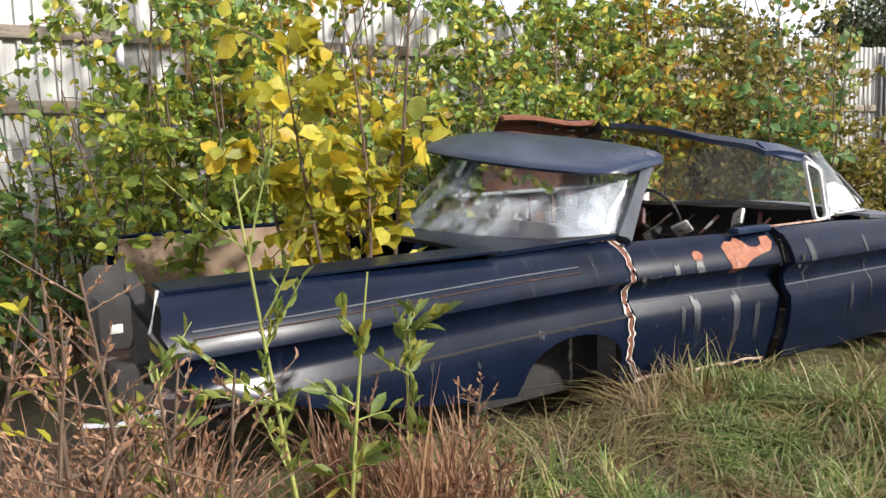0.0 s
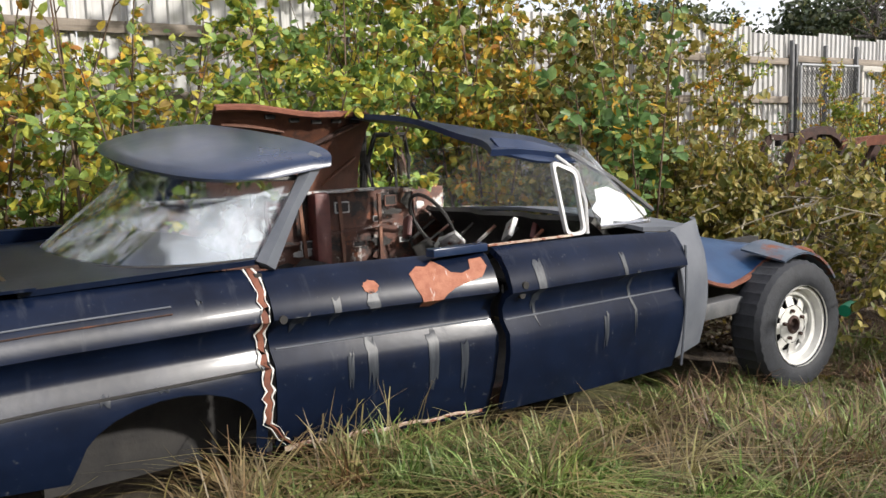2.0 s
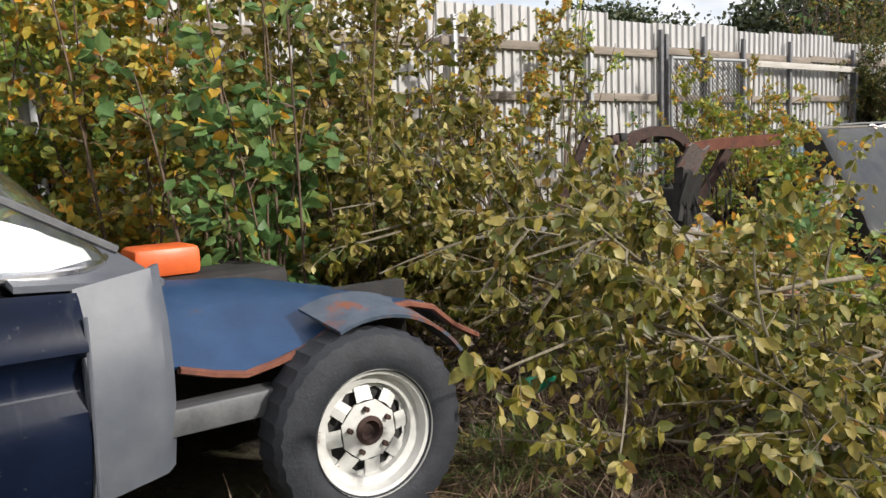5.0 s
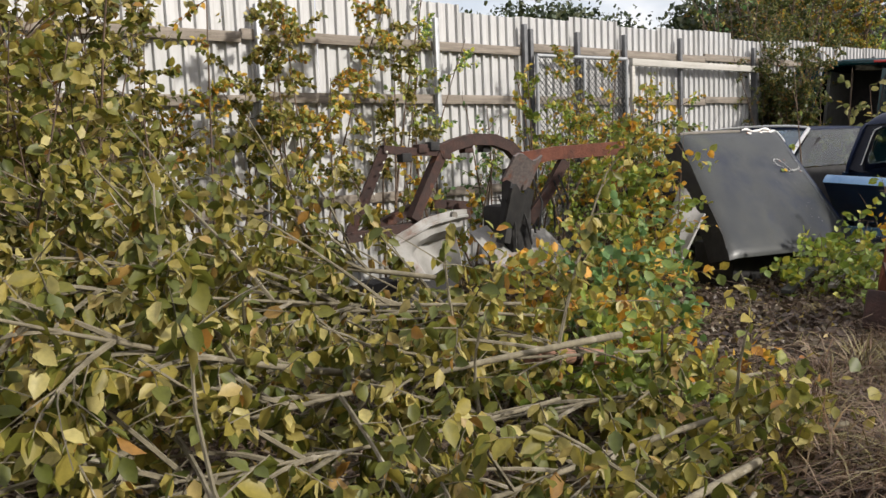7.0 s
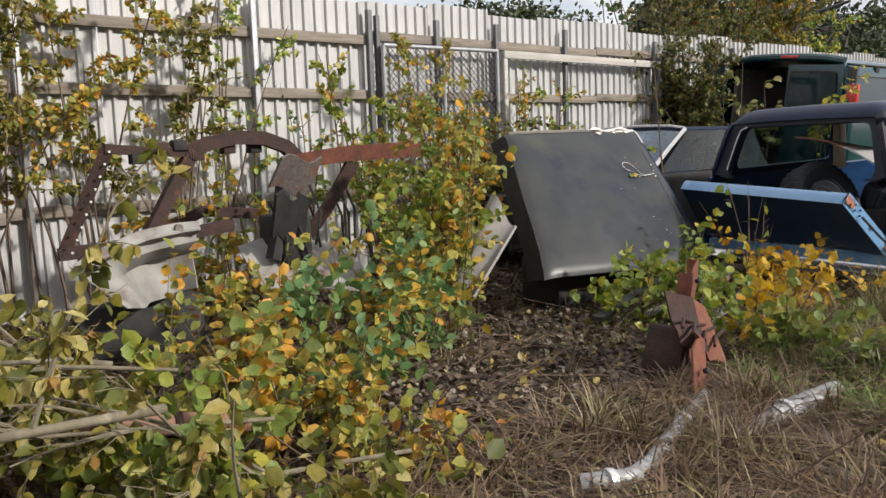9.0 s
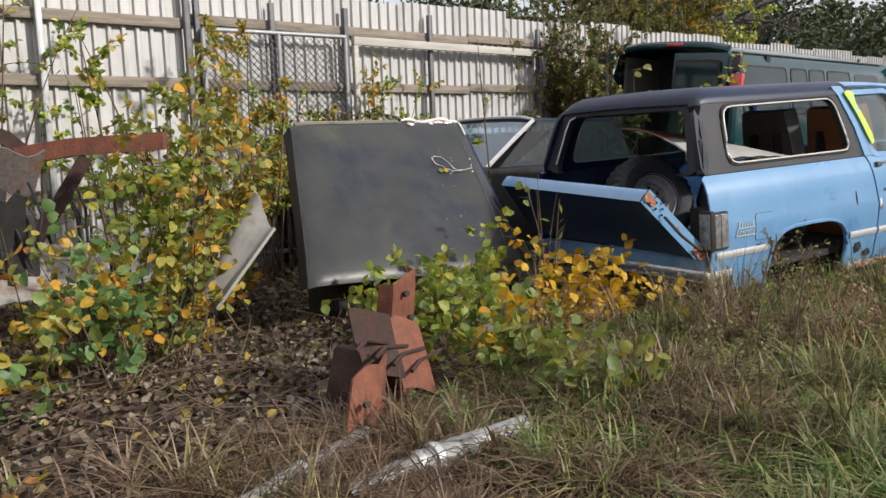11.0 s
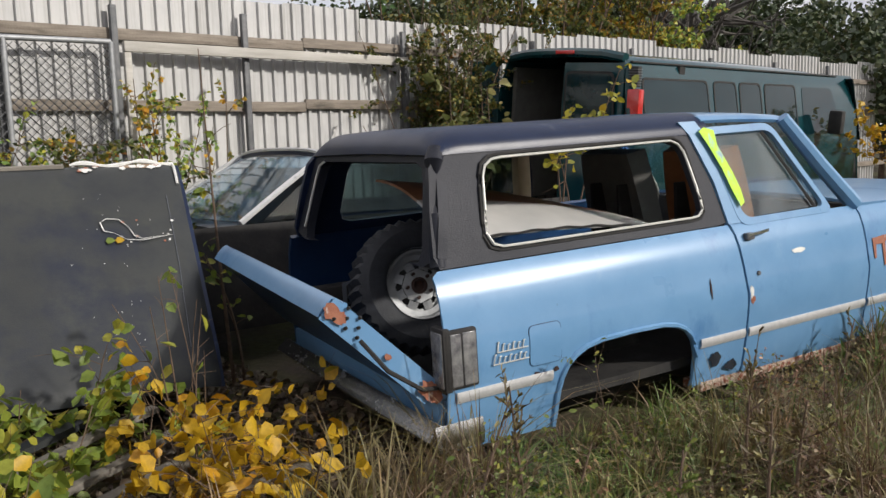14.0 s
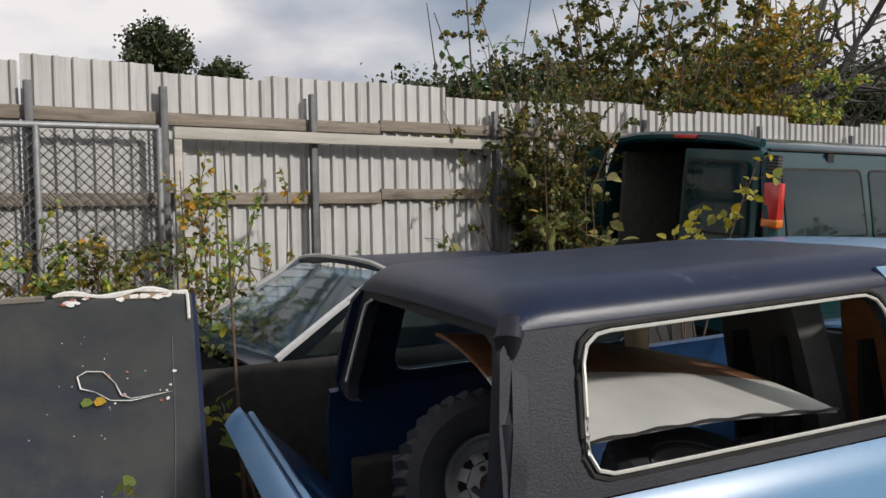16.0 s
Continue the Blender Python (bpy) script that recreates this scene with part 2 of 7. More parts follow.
M_rust = mat("brown_rust", (0.022, 0.013, 0.011), (0.058, 0.026, 0.019), 14, 0.82, 0.0, 0.5, stains=[((0.15, 0.055, 0.028), 6, 0.58, 0.74, 0.9, None), ((0.04, 0.025, 0.022), 11, 0.6, 0.7, 0.8, None)])
M_roofrust = mat("brown_orange_roof_rust", (0.06, 0.026, 0.018), (0.155, 0.062, 0.034), 7, 0.6, 0.0, 0.35, stains=[((0.26, 0.11, 0.055), 4, 0.56, 0.72, 0.7, (1, 1, 0.5)), ((0.03, 0.018, 0.015), 6, 0.60, 0.72, 0.8, None)])
M_rustred = mat("orange_rust", (0.12, 0.040, 0.025), (0.21, 0.075, 0.042), 14, 0.8, 0.0, 0.45, stains=[((0.09, 0.04, 0.03), 8, 0.56, 0.7, 0.85, None)])
M_patch = mat("bare_rust_patch", (0.24, 0.08, 0.045), (0.36, 0.15, 0.09), 30, 0.75, 0.0, 0.3, stains=[((0.50, 0.46, 0.43), 16, 0.60, 0.66, 0.6, (1.5, 1, 0.5))])
M_seam = mat("flaking_seam", (0.26, 0.14, 0.09), (0.55, 0.48, 0.40), 40, 0.7, 0.0, 0.4, stains=[((0.22, 0.07, 0.04), 28, 0.5, 0.56, 0.85, None)])
M_streak = mat("pale_streak", (0.005, 0.009, 0.018), (0.034, 0.040, 0.050), 1.0, 0.42, 0.0, 0.05, stretch=(75, 75, 6))
M_blue = mat("light_blue_paint", (0.115, 0.26, 0.455), (0.155, 0.31, 0.515), 3, 0.30, 0.0, 0.03, coat=0.4, bump_scale=50,
             stains=[((0.26, 0.40, 0.56), 4, 0.62, 0.9, 0.5, (1, 1, 0.5)), ((0.05, 0.16, 0.36), 2.2, 0.56, 0.75, 0.4, (1, 1, 0.6)), ((0.08, 0.13, 0.19), 30, 0.70, 0.76, 0.6, None)])
# darkened copy of the truck's blue, with shade put into the colour
M_blued = mat("shaded_blue_paint", (0.006, 0.022, 0.065), (0.011, 0.038, 0.10), 4, 0.32, 0.0, 0.04, coat=0.3, stains=[((0.06, 0.08, 0.11), 6, 0.6, 0.8, 0.6, None)])
M_cap = mat("matt_charcoal_cap", (0.012, 0.014, 0.022), (0.022, 0.024, 0.034), 4, 0.5, 0.0, 0.25, bump_scale=140, stains=[((0.075, 0.075, 0.085), 9, 0.68, 0.86, 0.6, None)])
M_captop = mat("navy_cap_roof", (0.005, 0.011, 0.034), (0.010, 0.020, 0.055), 4, 0.36, 0.0, 0.06, bump_scale=90, stains=[((0.10, 0.11, 0.13), 8, 0.64, 0.82, 0.4, None), ((0.30, 0.31, 0.33), 70, 0.72, 0.76, 0.6, None)])
M_panel = mat("weathered_dark_panel", (0.022, 0.025, 0.029), (0.048, 0.051, 0.047), 3, 0.36, 0.0, 0.12, bump_scale=120,
              stains=[((0.010, 0.015, 0.032), 0.9, 0.48, 0.62, 0.55, None), ((0.24, 0.25, 0.24), 55, 0.72, 0.77, 0.5, None), ((0.075, 0.080, 0.056), 1.6, 0.52, 0.80, 0.5, None), ((0.028, 0.030, 0.030), 6, 0.52, 0.75, 0.5, None)])
for m_, lv_ in ((M_panel, 0.35), (M_cap, 0.25), (M_captop, 0.32)):
    m_.node_tree.nodes["Principled BSDF"].inputs["Specular IOR Level"].default_value = lv_
M_green = mat("dark_green_van_paint", (0.004, 0.034, 0.042), (0.008, 0.050, 0.060), 4, 0.16, 0.0, 0.02, coat=0.3, stains=[((0.03, 0.045, 0.042), 7, 0.66, 0.86, 0.4, None)])
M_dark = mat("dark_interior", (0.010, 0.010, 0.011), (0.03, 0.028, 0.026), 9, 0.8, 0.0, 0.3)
M_innerrust = mat("rusty_interior_metal", (0.035, 0.022, 0.020), (0.12, 0.05, 0.035), 8, 0.7, 0.1, 0.4, stains=[((0.36, 0.35, 0.34), 7, 0.56, 0.62, 0.5, (1, 1, 0.7)), ((0.20, 0.07, 0.035), 9, 0.56, 0.64, 0.8, None), ((0.012, 0.012, 0.013), 5, 0.54, 0.6, 0.7, None)])
M_rubber = mat("worn_tyre_rubber", (0.010, 0.012, 0.016), (0.022, 0.025, 0.032), 20, 0.7, 0.0, 0.3, stains=[((0.05, 0.05, 0.05), 6, 0.66, 0.85, 0.9, None)])
M_rim = mat("rusting_silver_rim", (0.50, 0.50, 0.48), (0.66, 0.66, 0.63), 14, 0.45, 0.2, 0.2, stains=[((0.26, 0.12, 0.06), 9, 0.64, 0.69, 0.8, None)])
M_chrome = mat("dull_chrome", (0.62, 0.63, 0.64), (0.78, 0.78, 0.78), 20, 0.24, 1.0, 0.06, stains=[((0.32, 0.30, 0.28), 15, 0.62, 0.72, 0.6, None)])
M_alu = mat("aluminium_trim", (0.50, 0.51, 0.52), (0.62, 0.62, 0.62), 30, 0.40, 0.35, 0.08, stains=[((0.20, 0.20, 0.20), 18, 0.64, 0.72, 0.6, None)])
M_pipe = mat("aluminised_pipe", (0.26, 0.27, 0.28), (0.42, 0.42, 0.41), 10, 0.55, 0.45, 0.12, stains=[((0.20, 0.15, 0.11), 12, 0.60, 0.7, 0.8, None)])
M_steel = mat("galvanised_steel", (0.26, 0.27, 0.28), (0.38, 0.39, 0.40), 16, 0.55, 0.5, 0.1)
M_steeld = mat("dark_steel_post", (0.07, 0.075, 0.08), (0.14, 0.14, 0.145), 12, 0.6, 0.3, 0.15)
M_fence = mat("white_corrugated_steel", (0.43, 0.43, 0.43), (0.55, 0.545, 0.535), 2.2, 0.45, 0.0, 0.05,
              stains=[((0.42, 0.40, 0.36), 1.7, 0.58, 0.85, 0.6, (1.6, 1, 0.35)), ((0.34, 0.30, 0.25), 9, 0.70, 0.76, 0.7, (2, 1, 0.3)), ((0.36, 0.355, 0.34), 4, 0.48, 0.68, 0.55, (4, 1, 0.22)), ((0.20, 0.15, 0.11), 14, 0.70, 0.74, 0.8, (1.5, 1, 0.6))])
M_wood = mat("weathered_fence_rail", (0.15, 0.125, 0.10), (0.30, 0.26, 0.215), 10, 0.85, 0.0, 0.5, stretch=(0.25, 3, 3), stains=[((0.09, 0.08, 0.065), 5, 0.58, 0.72, 0.9, (0.4, 2, 2))])
M_woodpale = mat("pale_gate_rail", (0.38, 0.36, 0.32), (0.52, 0.50, 0.46), 10, 0.8, 0.0, 0.3, stretch=(0.25, 3, 3))
M_plank = mat("grey_old_plank", (0.11, 0.10, 0.085), (0.23, 0.21, 0.18), 9, 0.88, 0.0, 0.6, stretch=(0.3, 3, 3), stains=[((0.05, 0.05, 0.04), 4, 0.55, 0.7, 0.9, None)])
M_bark = mat("olive_bark", (0.10, 0.085, 0.055), (0.23, 0.20, 0.135), 20, 0.85, 0.0, 0.4, stains=[((0.30, 0.27, 0.21), 8, 0.58, 0.68, 0.85, None)])
M_bark2 = mat("brown_stem", (0.07, 0.045, 0.03), (0.16, 0.11, 0.075), 20, 0.85, 0.0, 0.3)
M_log = mat("rusty_log", (0.17, 0.085, 0.055), (0.28, 0.15, 0.10), 12, 0.8, 0.0, 0.4)
M_dead = mat("dead_grey_branch", (0.05, 0.045, 0.04), (0.12, 0.11, 0.10), 12, 0.9, 0.0, 0.3)
M_seatgrey = mat("grey_vinyl", (0.09, 0.09, 0.085), (0.13, 0.13, 0.12), 10, 0.6, 0.0, 0.2)
M_seatorange = mat("tan_orange_cloth", (0.20, 0.075, 0.025), (0.29, 0.11, 0.04), 14, 0.85, 0.0, 0.3)
M_tan = mat("tan_trim", (0.42, 0.31, 0.18), (0.52, 0.40, 0.25), 6, 0.6, 0.0, 0.1)
M_fender = mat("white_and_rust_fender", (0.46, 0.46, 0.45), (0.58, 0.57, 0.55), 4, 0.35, 0.0, 0.06, stains=[((0.20, 0.20, 0.20), 30, 0.70, 0.74, 0.6, None)])
M_fenderrust = mat("brown_rusted_crown", (0.15, 0.062, 0.028), (0.27, 0.13, 0.062), 9, 0.5, 0.0, 0.15, stains=[((0.36, 0.28, 0.22), 6, 0.58, 0.75, 0.5, (1, 1, 0.5))])
M_tanrust = mat("tan_and_rust_boot_metal", (0.16, 0.10, 0.065), (0.36, 0.27, 0.19), 6, 0.75, 0.0, 0.3, stains=[((0.06, 0.035, 0.028), 4, 0.55, 0.62, 0.85, None), ((0.20, 0.075, 0.04), 7, 0.60, 0.68, 0.85, None)])
M_arch = mat("blue_grey_rusting_arch", (0.035, 0.055, 0.085), (0.09, 0.11, 0.14), 8, 0.5, 0.0, 0.2, stains=[((0.17, 0.06, 0.03), 5, 0.54, 0.62, 0.85, None)])
M_crazed = mat("crazed_white_glass", (0.42, 0.45, 0.45), (0.66, 0.69, 0.68), 9, 0.25, 0.0, 0.3, coat=0.4)
M_lampglass = mat("smoky_tail_lamp", (0.10, 0.10, 0.11), (0.30, 0.30, 0.30), 22, 0.15, 0.2, 0.2, coat=0.6)
M_red = mat("red_lens", (0.42, 0.02, 0.02), (0.55, 0.04, 0.035), 10, 0.15, 0.0, 0.05, coat=0.6)
M_amber = mat("amber_lens", (0.60, 0.16, 0.02), (0.70, 0.22, 0.04), 10, 0.15, 0.0, 0.05, coat=0.6)
M_orange = mat("orange_plastic", (0.55, 0.09, 0.02), (0.66, 0.13, 0.03), 8, 0.45, 0.0, 0.1)
M_spray = mat("fluorescent_spray", (0.42, 0.74, 0.02), (0.52, 0.84, 0.04), 20, 0.6, 0.0, 0.1, stains=[((0.20, 0.36, 0.44), 18, 0.54, 0.66, 0.4, (1, 1, 0.5))])
M_tint = mat("dark_reflecting_glass", (0.003, 0.016, 0.020), (0.006, 0.024, 0.030), 5, 0.05, 0.0, 0.0, coat=0.0, rough_var=0.03)
M_letter = mat("faded_badge", (0.55, 0.56, 0.54), (0.68, 0.67, 0.62), 30, 0.5, 0.3, 0.1)
M_white = mat("flaking_white_edge", (0.60, 0.60, 0.58), (0.75, 0.75, 0.73), 30, 0.7, 0.0, 0.4, stains=[((0.30, 0.14, 0.07), 14, 0.6, 0.66, 0.8, None)])
M_wheelhouse = mat("pale_wheelhouse", (0.20, 0.195, 0.18), (0.33, 0.32, 0.30), 6, 0.7, 0.0, 0.3, stains=[((0.17, 0.10, 0.07), 4, 0.55, 0.7, 0.85, None)])
M_greenplastic = mat("green_plastic", (0.01, 0.22, 0.12), (0.02, 0.30, 0.17), 10, 0.4, 0.0, 0.05)
M_clear = glass_mat("clear_glass", (0.93, 0.95, 0.95), 0.02, 0.06)
M_glass = glass_mat("dusty_glass", (0.80, 0.86, 0.86), 0.03, 0.16)
# pale bluish dust, brightened so that it also carries the sky's glare
M_rearglass = glass_mat("dusty_sky_glare_rear_glass", (0.72, 0.80, 0.84), 0.03, 0.50, (0.58, 0.63, 0.70), 0.46, 0.74)
M_coupeglass = glass_mat("grimy_screen_glass", (0.36, 0.55, 0.72), 0.04, 0.30, (0.16, 0.26, 0.36))
M_glassblue = glass_mat("blue_dusty_glass", (0.62, 0.78, 0.86), 0.05, 0.45)
M_glassdark = glass_mat("tinted_glass", (0.25, 0.33, 0.34), 0.02, 0.10)
L_hedge = leaf_mat("hedge_leaves", [(0.0, (0.118, 0.216, 0.065)), (0.35, (0.232, 0.357, 0.088)), (0.62, (0.422, 0.522, 0.105)), (0.83, (0.716, 0.687, 0.105)), (0.95, (0.694, 0.509, 0.088)), (1.0, (0.212, 0.141, 0.060))])
L_yellow = leaf_mat("yellow_leaves", [(0.0, (0.211, 0.242, 0.036)), (0.35, (0.422, 0.394, 0.036)), (0.75, (0.581, 0.509, 0.045)), (1.0, (0.634, 0.432, 0.036))])
L_gold = leaf_mat("golden_leaves", [(0.0, (0.540, 0.340, 0.018)), (0.6, (0.660, 0.420, 0.020)), (0.9, (0.600, 0.290, 0.015)), (1.0, (0.360, 0.380, 0.040))])
L_green = leaf_mat("green_leaves", [(0.0, (0.083, 0.172, 0.048)), (0.5, (0.144, 0.262, 0.085)), (0.8, (0.241, 0.342, 0.096)), (0.92, (0.578, 0.442, 0.057)), (1.0, (0.722, 0.362, 0.038))])
L_lime = leaf_mat("lime_leaves", [(0.0, (0.145, 0.217, 0.040)), (0.6, (0.246, 0.320, 0.047)), (1.0, (0.470, 0.412, 0.047))])
L_pile = leaf_mat("wilting_leaves", [(0.0, (0.092, 0.114, 0.021)), (0.35, (0.168, 0.174, 0.028)), (0.6, (0.286, 0.237, 0.038)), (0.8, (0.420, 0.342, 0.091)), (0.92, (0.603, 0.531, 0.207)), (1.0, (0.318, 0.152, 0.026))])
L_autumn = leaf_mat("autumn_leaves", [(0.0, (0.172, 0.226, 0.060)), (0.4, (0.325, 0.333, 0.070)), (0.7, (0.565, 0.414, 0.060)), (0.9, (0.720, 0.361, 0.040)), (1.0, (0.342, 0.144, 0.040))])
L_climb = leaf_mat("olive_climber_leaves", [(0.0, (0.045, 0.070, 0.020)), (0.45, (0.095, 0.125, 0.030)), (0.75, (0.180, 0.180, 0.045)), (0.93, (0.34, 0.26, 0.06)), (1.0, (0.30, 0.13, 0.04))])
L_sage = leaf_mat("pale_sage_leaves", [(0.0, (0.12, 0.15, 0.04)), (0.5, (0.26, 0.27, 0.09)), (0.85, (0.42, 0.38, 0.14)), (1.0, (0.50, 0.34, 0.06))])
L_dark = leaf_mat("dark_far_leaves", [(0.0, (0.032, 0.051, 0.024)), (0.6, (0.056, 0.083, 0.033)), (1.0, (0.112, 0.120, 0.042))], through_light=0.15)
L_litter = leaf_mat("leaf_litter", [(0.0, (0.050, 0.030, 0.022)), (0.4, (0.110, 0.075, 0.050)), (0.7, (0.170, 0.125, 0.085)), (0.9, (0.270, 0.230, 0.170)), (1.0, (0.400, 0.280, 0.030))], through_light=0.1)
L_grass = leaf_mat("autumn_grass", [(0.0, (0.063, 0.123, 0.023)), (0.35, (0.131, 0.195, 0.041)), (0.6, (0.227, 0.267, 0.088)), (0.85, (0.340, 0.369, 0.151)), (1.0, (0.408, 0.432, 0.202))], through_light=0.25, patches=[(0.34, (0.95, 0.78, 0.68)), (0.46, (0.74, 0.80, 0.74)), (0.56, (0.95, 1.15, 0.85)), (0.68, (1.35, 1.28, 1.15))])
L_straw = leaf_mat("dry_straw", [(0.0, (0.116, 0.076, 0.038)), (0.4, (0.210, 0.146, 0.073)), (0.75, (0.326, 0.239, 0.124)), (1.0, (0.420, 0.326, 0.179))], through_light=0.2, patches=[(0.34, (0.95, 0.78, 0.68)), (0.46, (0.74, 0.80, 0.74)), (0.56, (0.95, 1.15, 0.85)), (0.68, (1.35, 1.28, 1.15))])
L_redstraw = leaf_mat("reddish_dry_weed", [(0.0, (0.192, 0.092, 0.053)), (0.5, (0.309, 0.161, 0.092)), (1.0, (0.456, 0.283, 0.169))], through_light=0.2)
L_brown = leaf_mat("brown_dead_weed", [(0.0, (0.052, 0.031, 0.020)), (0.4, (0.138, 0.082, 0.050)), (0.75, (0.259, 0.162, 0.098)), (1.0, (0.380, 0.288, 0.188))], through_light=0.2)
L_weed = leaf_mat("weed_green", [(0.0, (0.120, 0.180, 0.036)), (0.6, (0.204, 0.252, 0.054)), (1.0, (0.360, 0.324, 0.060))])


def ground_mat():
    m, t, b, _ = nodes_of("soil_and_grass")
    fine = ramp(t, noise_of(t, 30, 8), [(0.3, (0.035, 0.026, 0.020)), (0.55, (0.07, 0.053, 0.04)), (0.75, (0.125, 0.10, 0.075))])
    turf = ramp(t, noise_of(t, 24, 8), [(0.3, (0.05, 0.052, 0.018)), (0.6, (0.105, 0.10, 0.04)), (0.8, (0.16, 0.14, 0.07))])
    f = ramp(t, noise_of(t, 0.9, 6), [(0.42, (0, 0, 0)), (0.58, (1, 1, 1))])
    t.links.new(blend(t, f, fine, turf), b.inputs["Base Color"])
    b.inputs["Roughness"].default_value = 0.95
    bp = t.nodes.new("ShaderNodeBump")
    bp.inputs["Strength"].default_value, bp.inputs["Distance"].default_value = 0.7, 0.04
    t.links.new(noise_of(t, 14, 8), bp.inputs["Height"])
    t.links.new(bp.outputs["Normal"], b.inputs["Normal"])
    return m


M_ground = ground_mat()


# ---- ground ----
def ground_z(x, y):
    bank = 0.27 * np.exp(-((np.asarray(y) - 2.15) / 0.62) ** 2) / (1 + np.exp(np.clip((np.asarray(x) - 3.9) * 1.8, -60, 60)))
    rise = 0.25 / (1 + np.exp(np.clip(-(np.asarray(x) - 18.0) * 1.6, -60, 60)))
    near = np.exp(-((np.asarray(x) - 7) / 16.0) ** 2 - ((np.asarray(y) - 2) / 10.0) ** 2)
    bumps = 0.022 * np.sin(1.7 * x + 0.6 * y) * np.sin(1.3 * y - 0.4 * x + 1) + 0.012 * np.sin(4.1 * x - 2 * y) * np.sin(3.7 * y + 1.3 * x)
    return bank + rise * (np.abs(np.asarray(y)) < 40) + bumps * near


def axis_steps(lo, hi, step, far):
    a = list(np.arange(lo, hi + step / 2, step))
    out, d = [], step
    while (out[-1] if out else hi) < far:
        d *= 1.35
        out.append((out[-1] if out else hi) + d)
    left, d = [], step
    while (left[-1] if left else lo) > -far:
        d *= 1.35
        left.append((left[-1] if left else lo) - d)
    return np.array(left[::-1] + a + out)


gx, gy = axis_steps(-4, 22, 0.12, 900), axis_steps(-3, 9, 0.12, 900)
GX, GY = np.meshgrid(gx, gy)
gv = np.stack([GX, GY, ground_z(GX, GY)], -1).reshape(-1, 3)
ni, nj = len(gx), len(gy)
gi = (np.arange(nj - 1)[:, None] * ni + np.arange(ni - 1)[None, :]).ravel()
ground = array_part("ground", gv, np.stack([gi, gi + 1, gi + 1 + ni, gi + ni], -1), M_ground, smooth=60)
tagged(ground, "dark soil with leaf litter and patchy autumn grass", "ground", kind="structure")


# ---- fence ----
FY = 7.06                      # the sheets' face
POSTS = (-2.4, -0.35, 1.7, 3.75, 5.8, 7.85, 9.9, 11.97, 13.3, 14.22, 15.14, 16.37, 18.3, 20.4, 22.5, 24.6, 26.7, 28.8)
fence = new("wall_fence")
fence.location = (8, FY, 0)
INV["wall_fence"] = Matrix.Translation((-8, -FY, 0))
tagged(fence, "tall white corrugated steel sheet fence on rails", "fence", kind="structure")


def corrugated(width, height, pitch=0.13):
    """One sheet with trapezoid ribs, standing at its lower left corner."""
    xs, ys = [], []
    n = max(1, round(width / pitch))
    p = width / n
    for i in range(n):
        for a, d in ((0.0, 0.0), (0.58, 0.0), (0.64, -0.030), (0.86, -0.030), (0.92, 0.0)):
            xs.append((i + a) * p)
            ys.append(d)
    xs.append(width)
    ys.append(0.0)
    bm = bmesh.new()
    grid(bm, lambda i, w: (xs[i], ys[i], w), range(len(xs)), (0.0, height * 0.5, height), 0.003)
    me = bpy.data.meshes.new("sheet")
    bm.to_mesh(me)
    bm.free()
    finish(me, M_fence, 0)
    return me


sheet_w = 0.915
sheets = [corrugated(sheet_w, h) for h in (2.86, 2.90, 2.88, 2.93)]
tops = (2.86, 2.93, 2.88, 2.90, 2.93, 2.86)
for i in range(44):
    x = -8.4 + i * (sheet_w - 0.012)
    ob = new("sheet", sheets[(0, 3, 2, 1, 3, 0)[i % 6]])
    ob.parent = fence
    ob.location = (x - 8, 0.0 + 0.004 * (i % 2), -0.02 - 0.03 * ((i * 7) % 3) / 3)
    ob.rotation_euler = (0, radians((-0.25, 0.3, 0.1, -0.15)[i % 4]), 0)
for z, x0, x1, m in ((2.42, -8, 13.3, M_wood), (1.86, -8, 13.3, M_wood), (0.86, -8, 13.3, M_wood), (2.50, 13.3, 32, M_wood), (1.89, 13.3, 32, M_wood), (0.80, 13.3, 32, M_wood)):
    n = max(1, round((x1 - x0) / 3.7))
    for k in range(n):
        a, b = x0 + (x1 - x0) * k / n, x0 + (x1 - x0) * (k + 1) / n
        bm = boxed(a, b - 0.004, FY - 0.068, FY - 0.026, z - 0.048 + 0.01 * ((k * 3) % 4 - 1.5), z + 0.048 + 0.01 * ((k * 3) % 4 - 1.5), 0.004)
        part("rail", bm, m, fence, "weathered timber rail")
for i, x in enumerate(POSTS):
    h = 2.70 + 0.02 * (i % 3)
    bm = boxed(x - 0.028, x + 0.028, FY - 0.126, FY - 0.07, 0, h, 0.006)
    if i == 8:
        box(bm, x + 0.075, x + 0.125, FY - 0.126, FY - 0.07, 0, h - 0.05, 0.006)
    part("post", bm, M_steeld if i > 7 else M_steel, fence, "steel fence post")

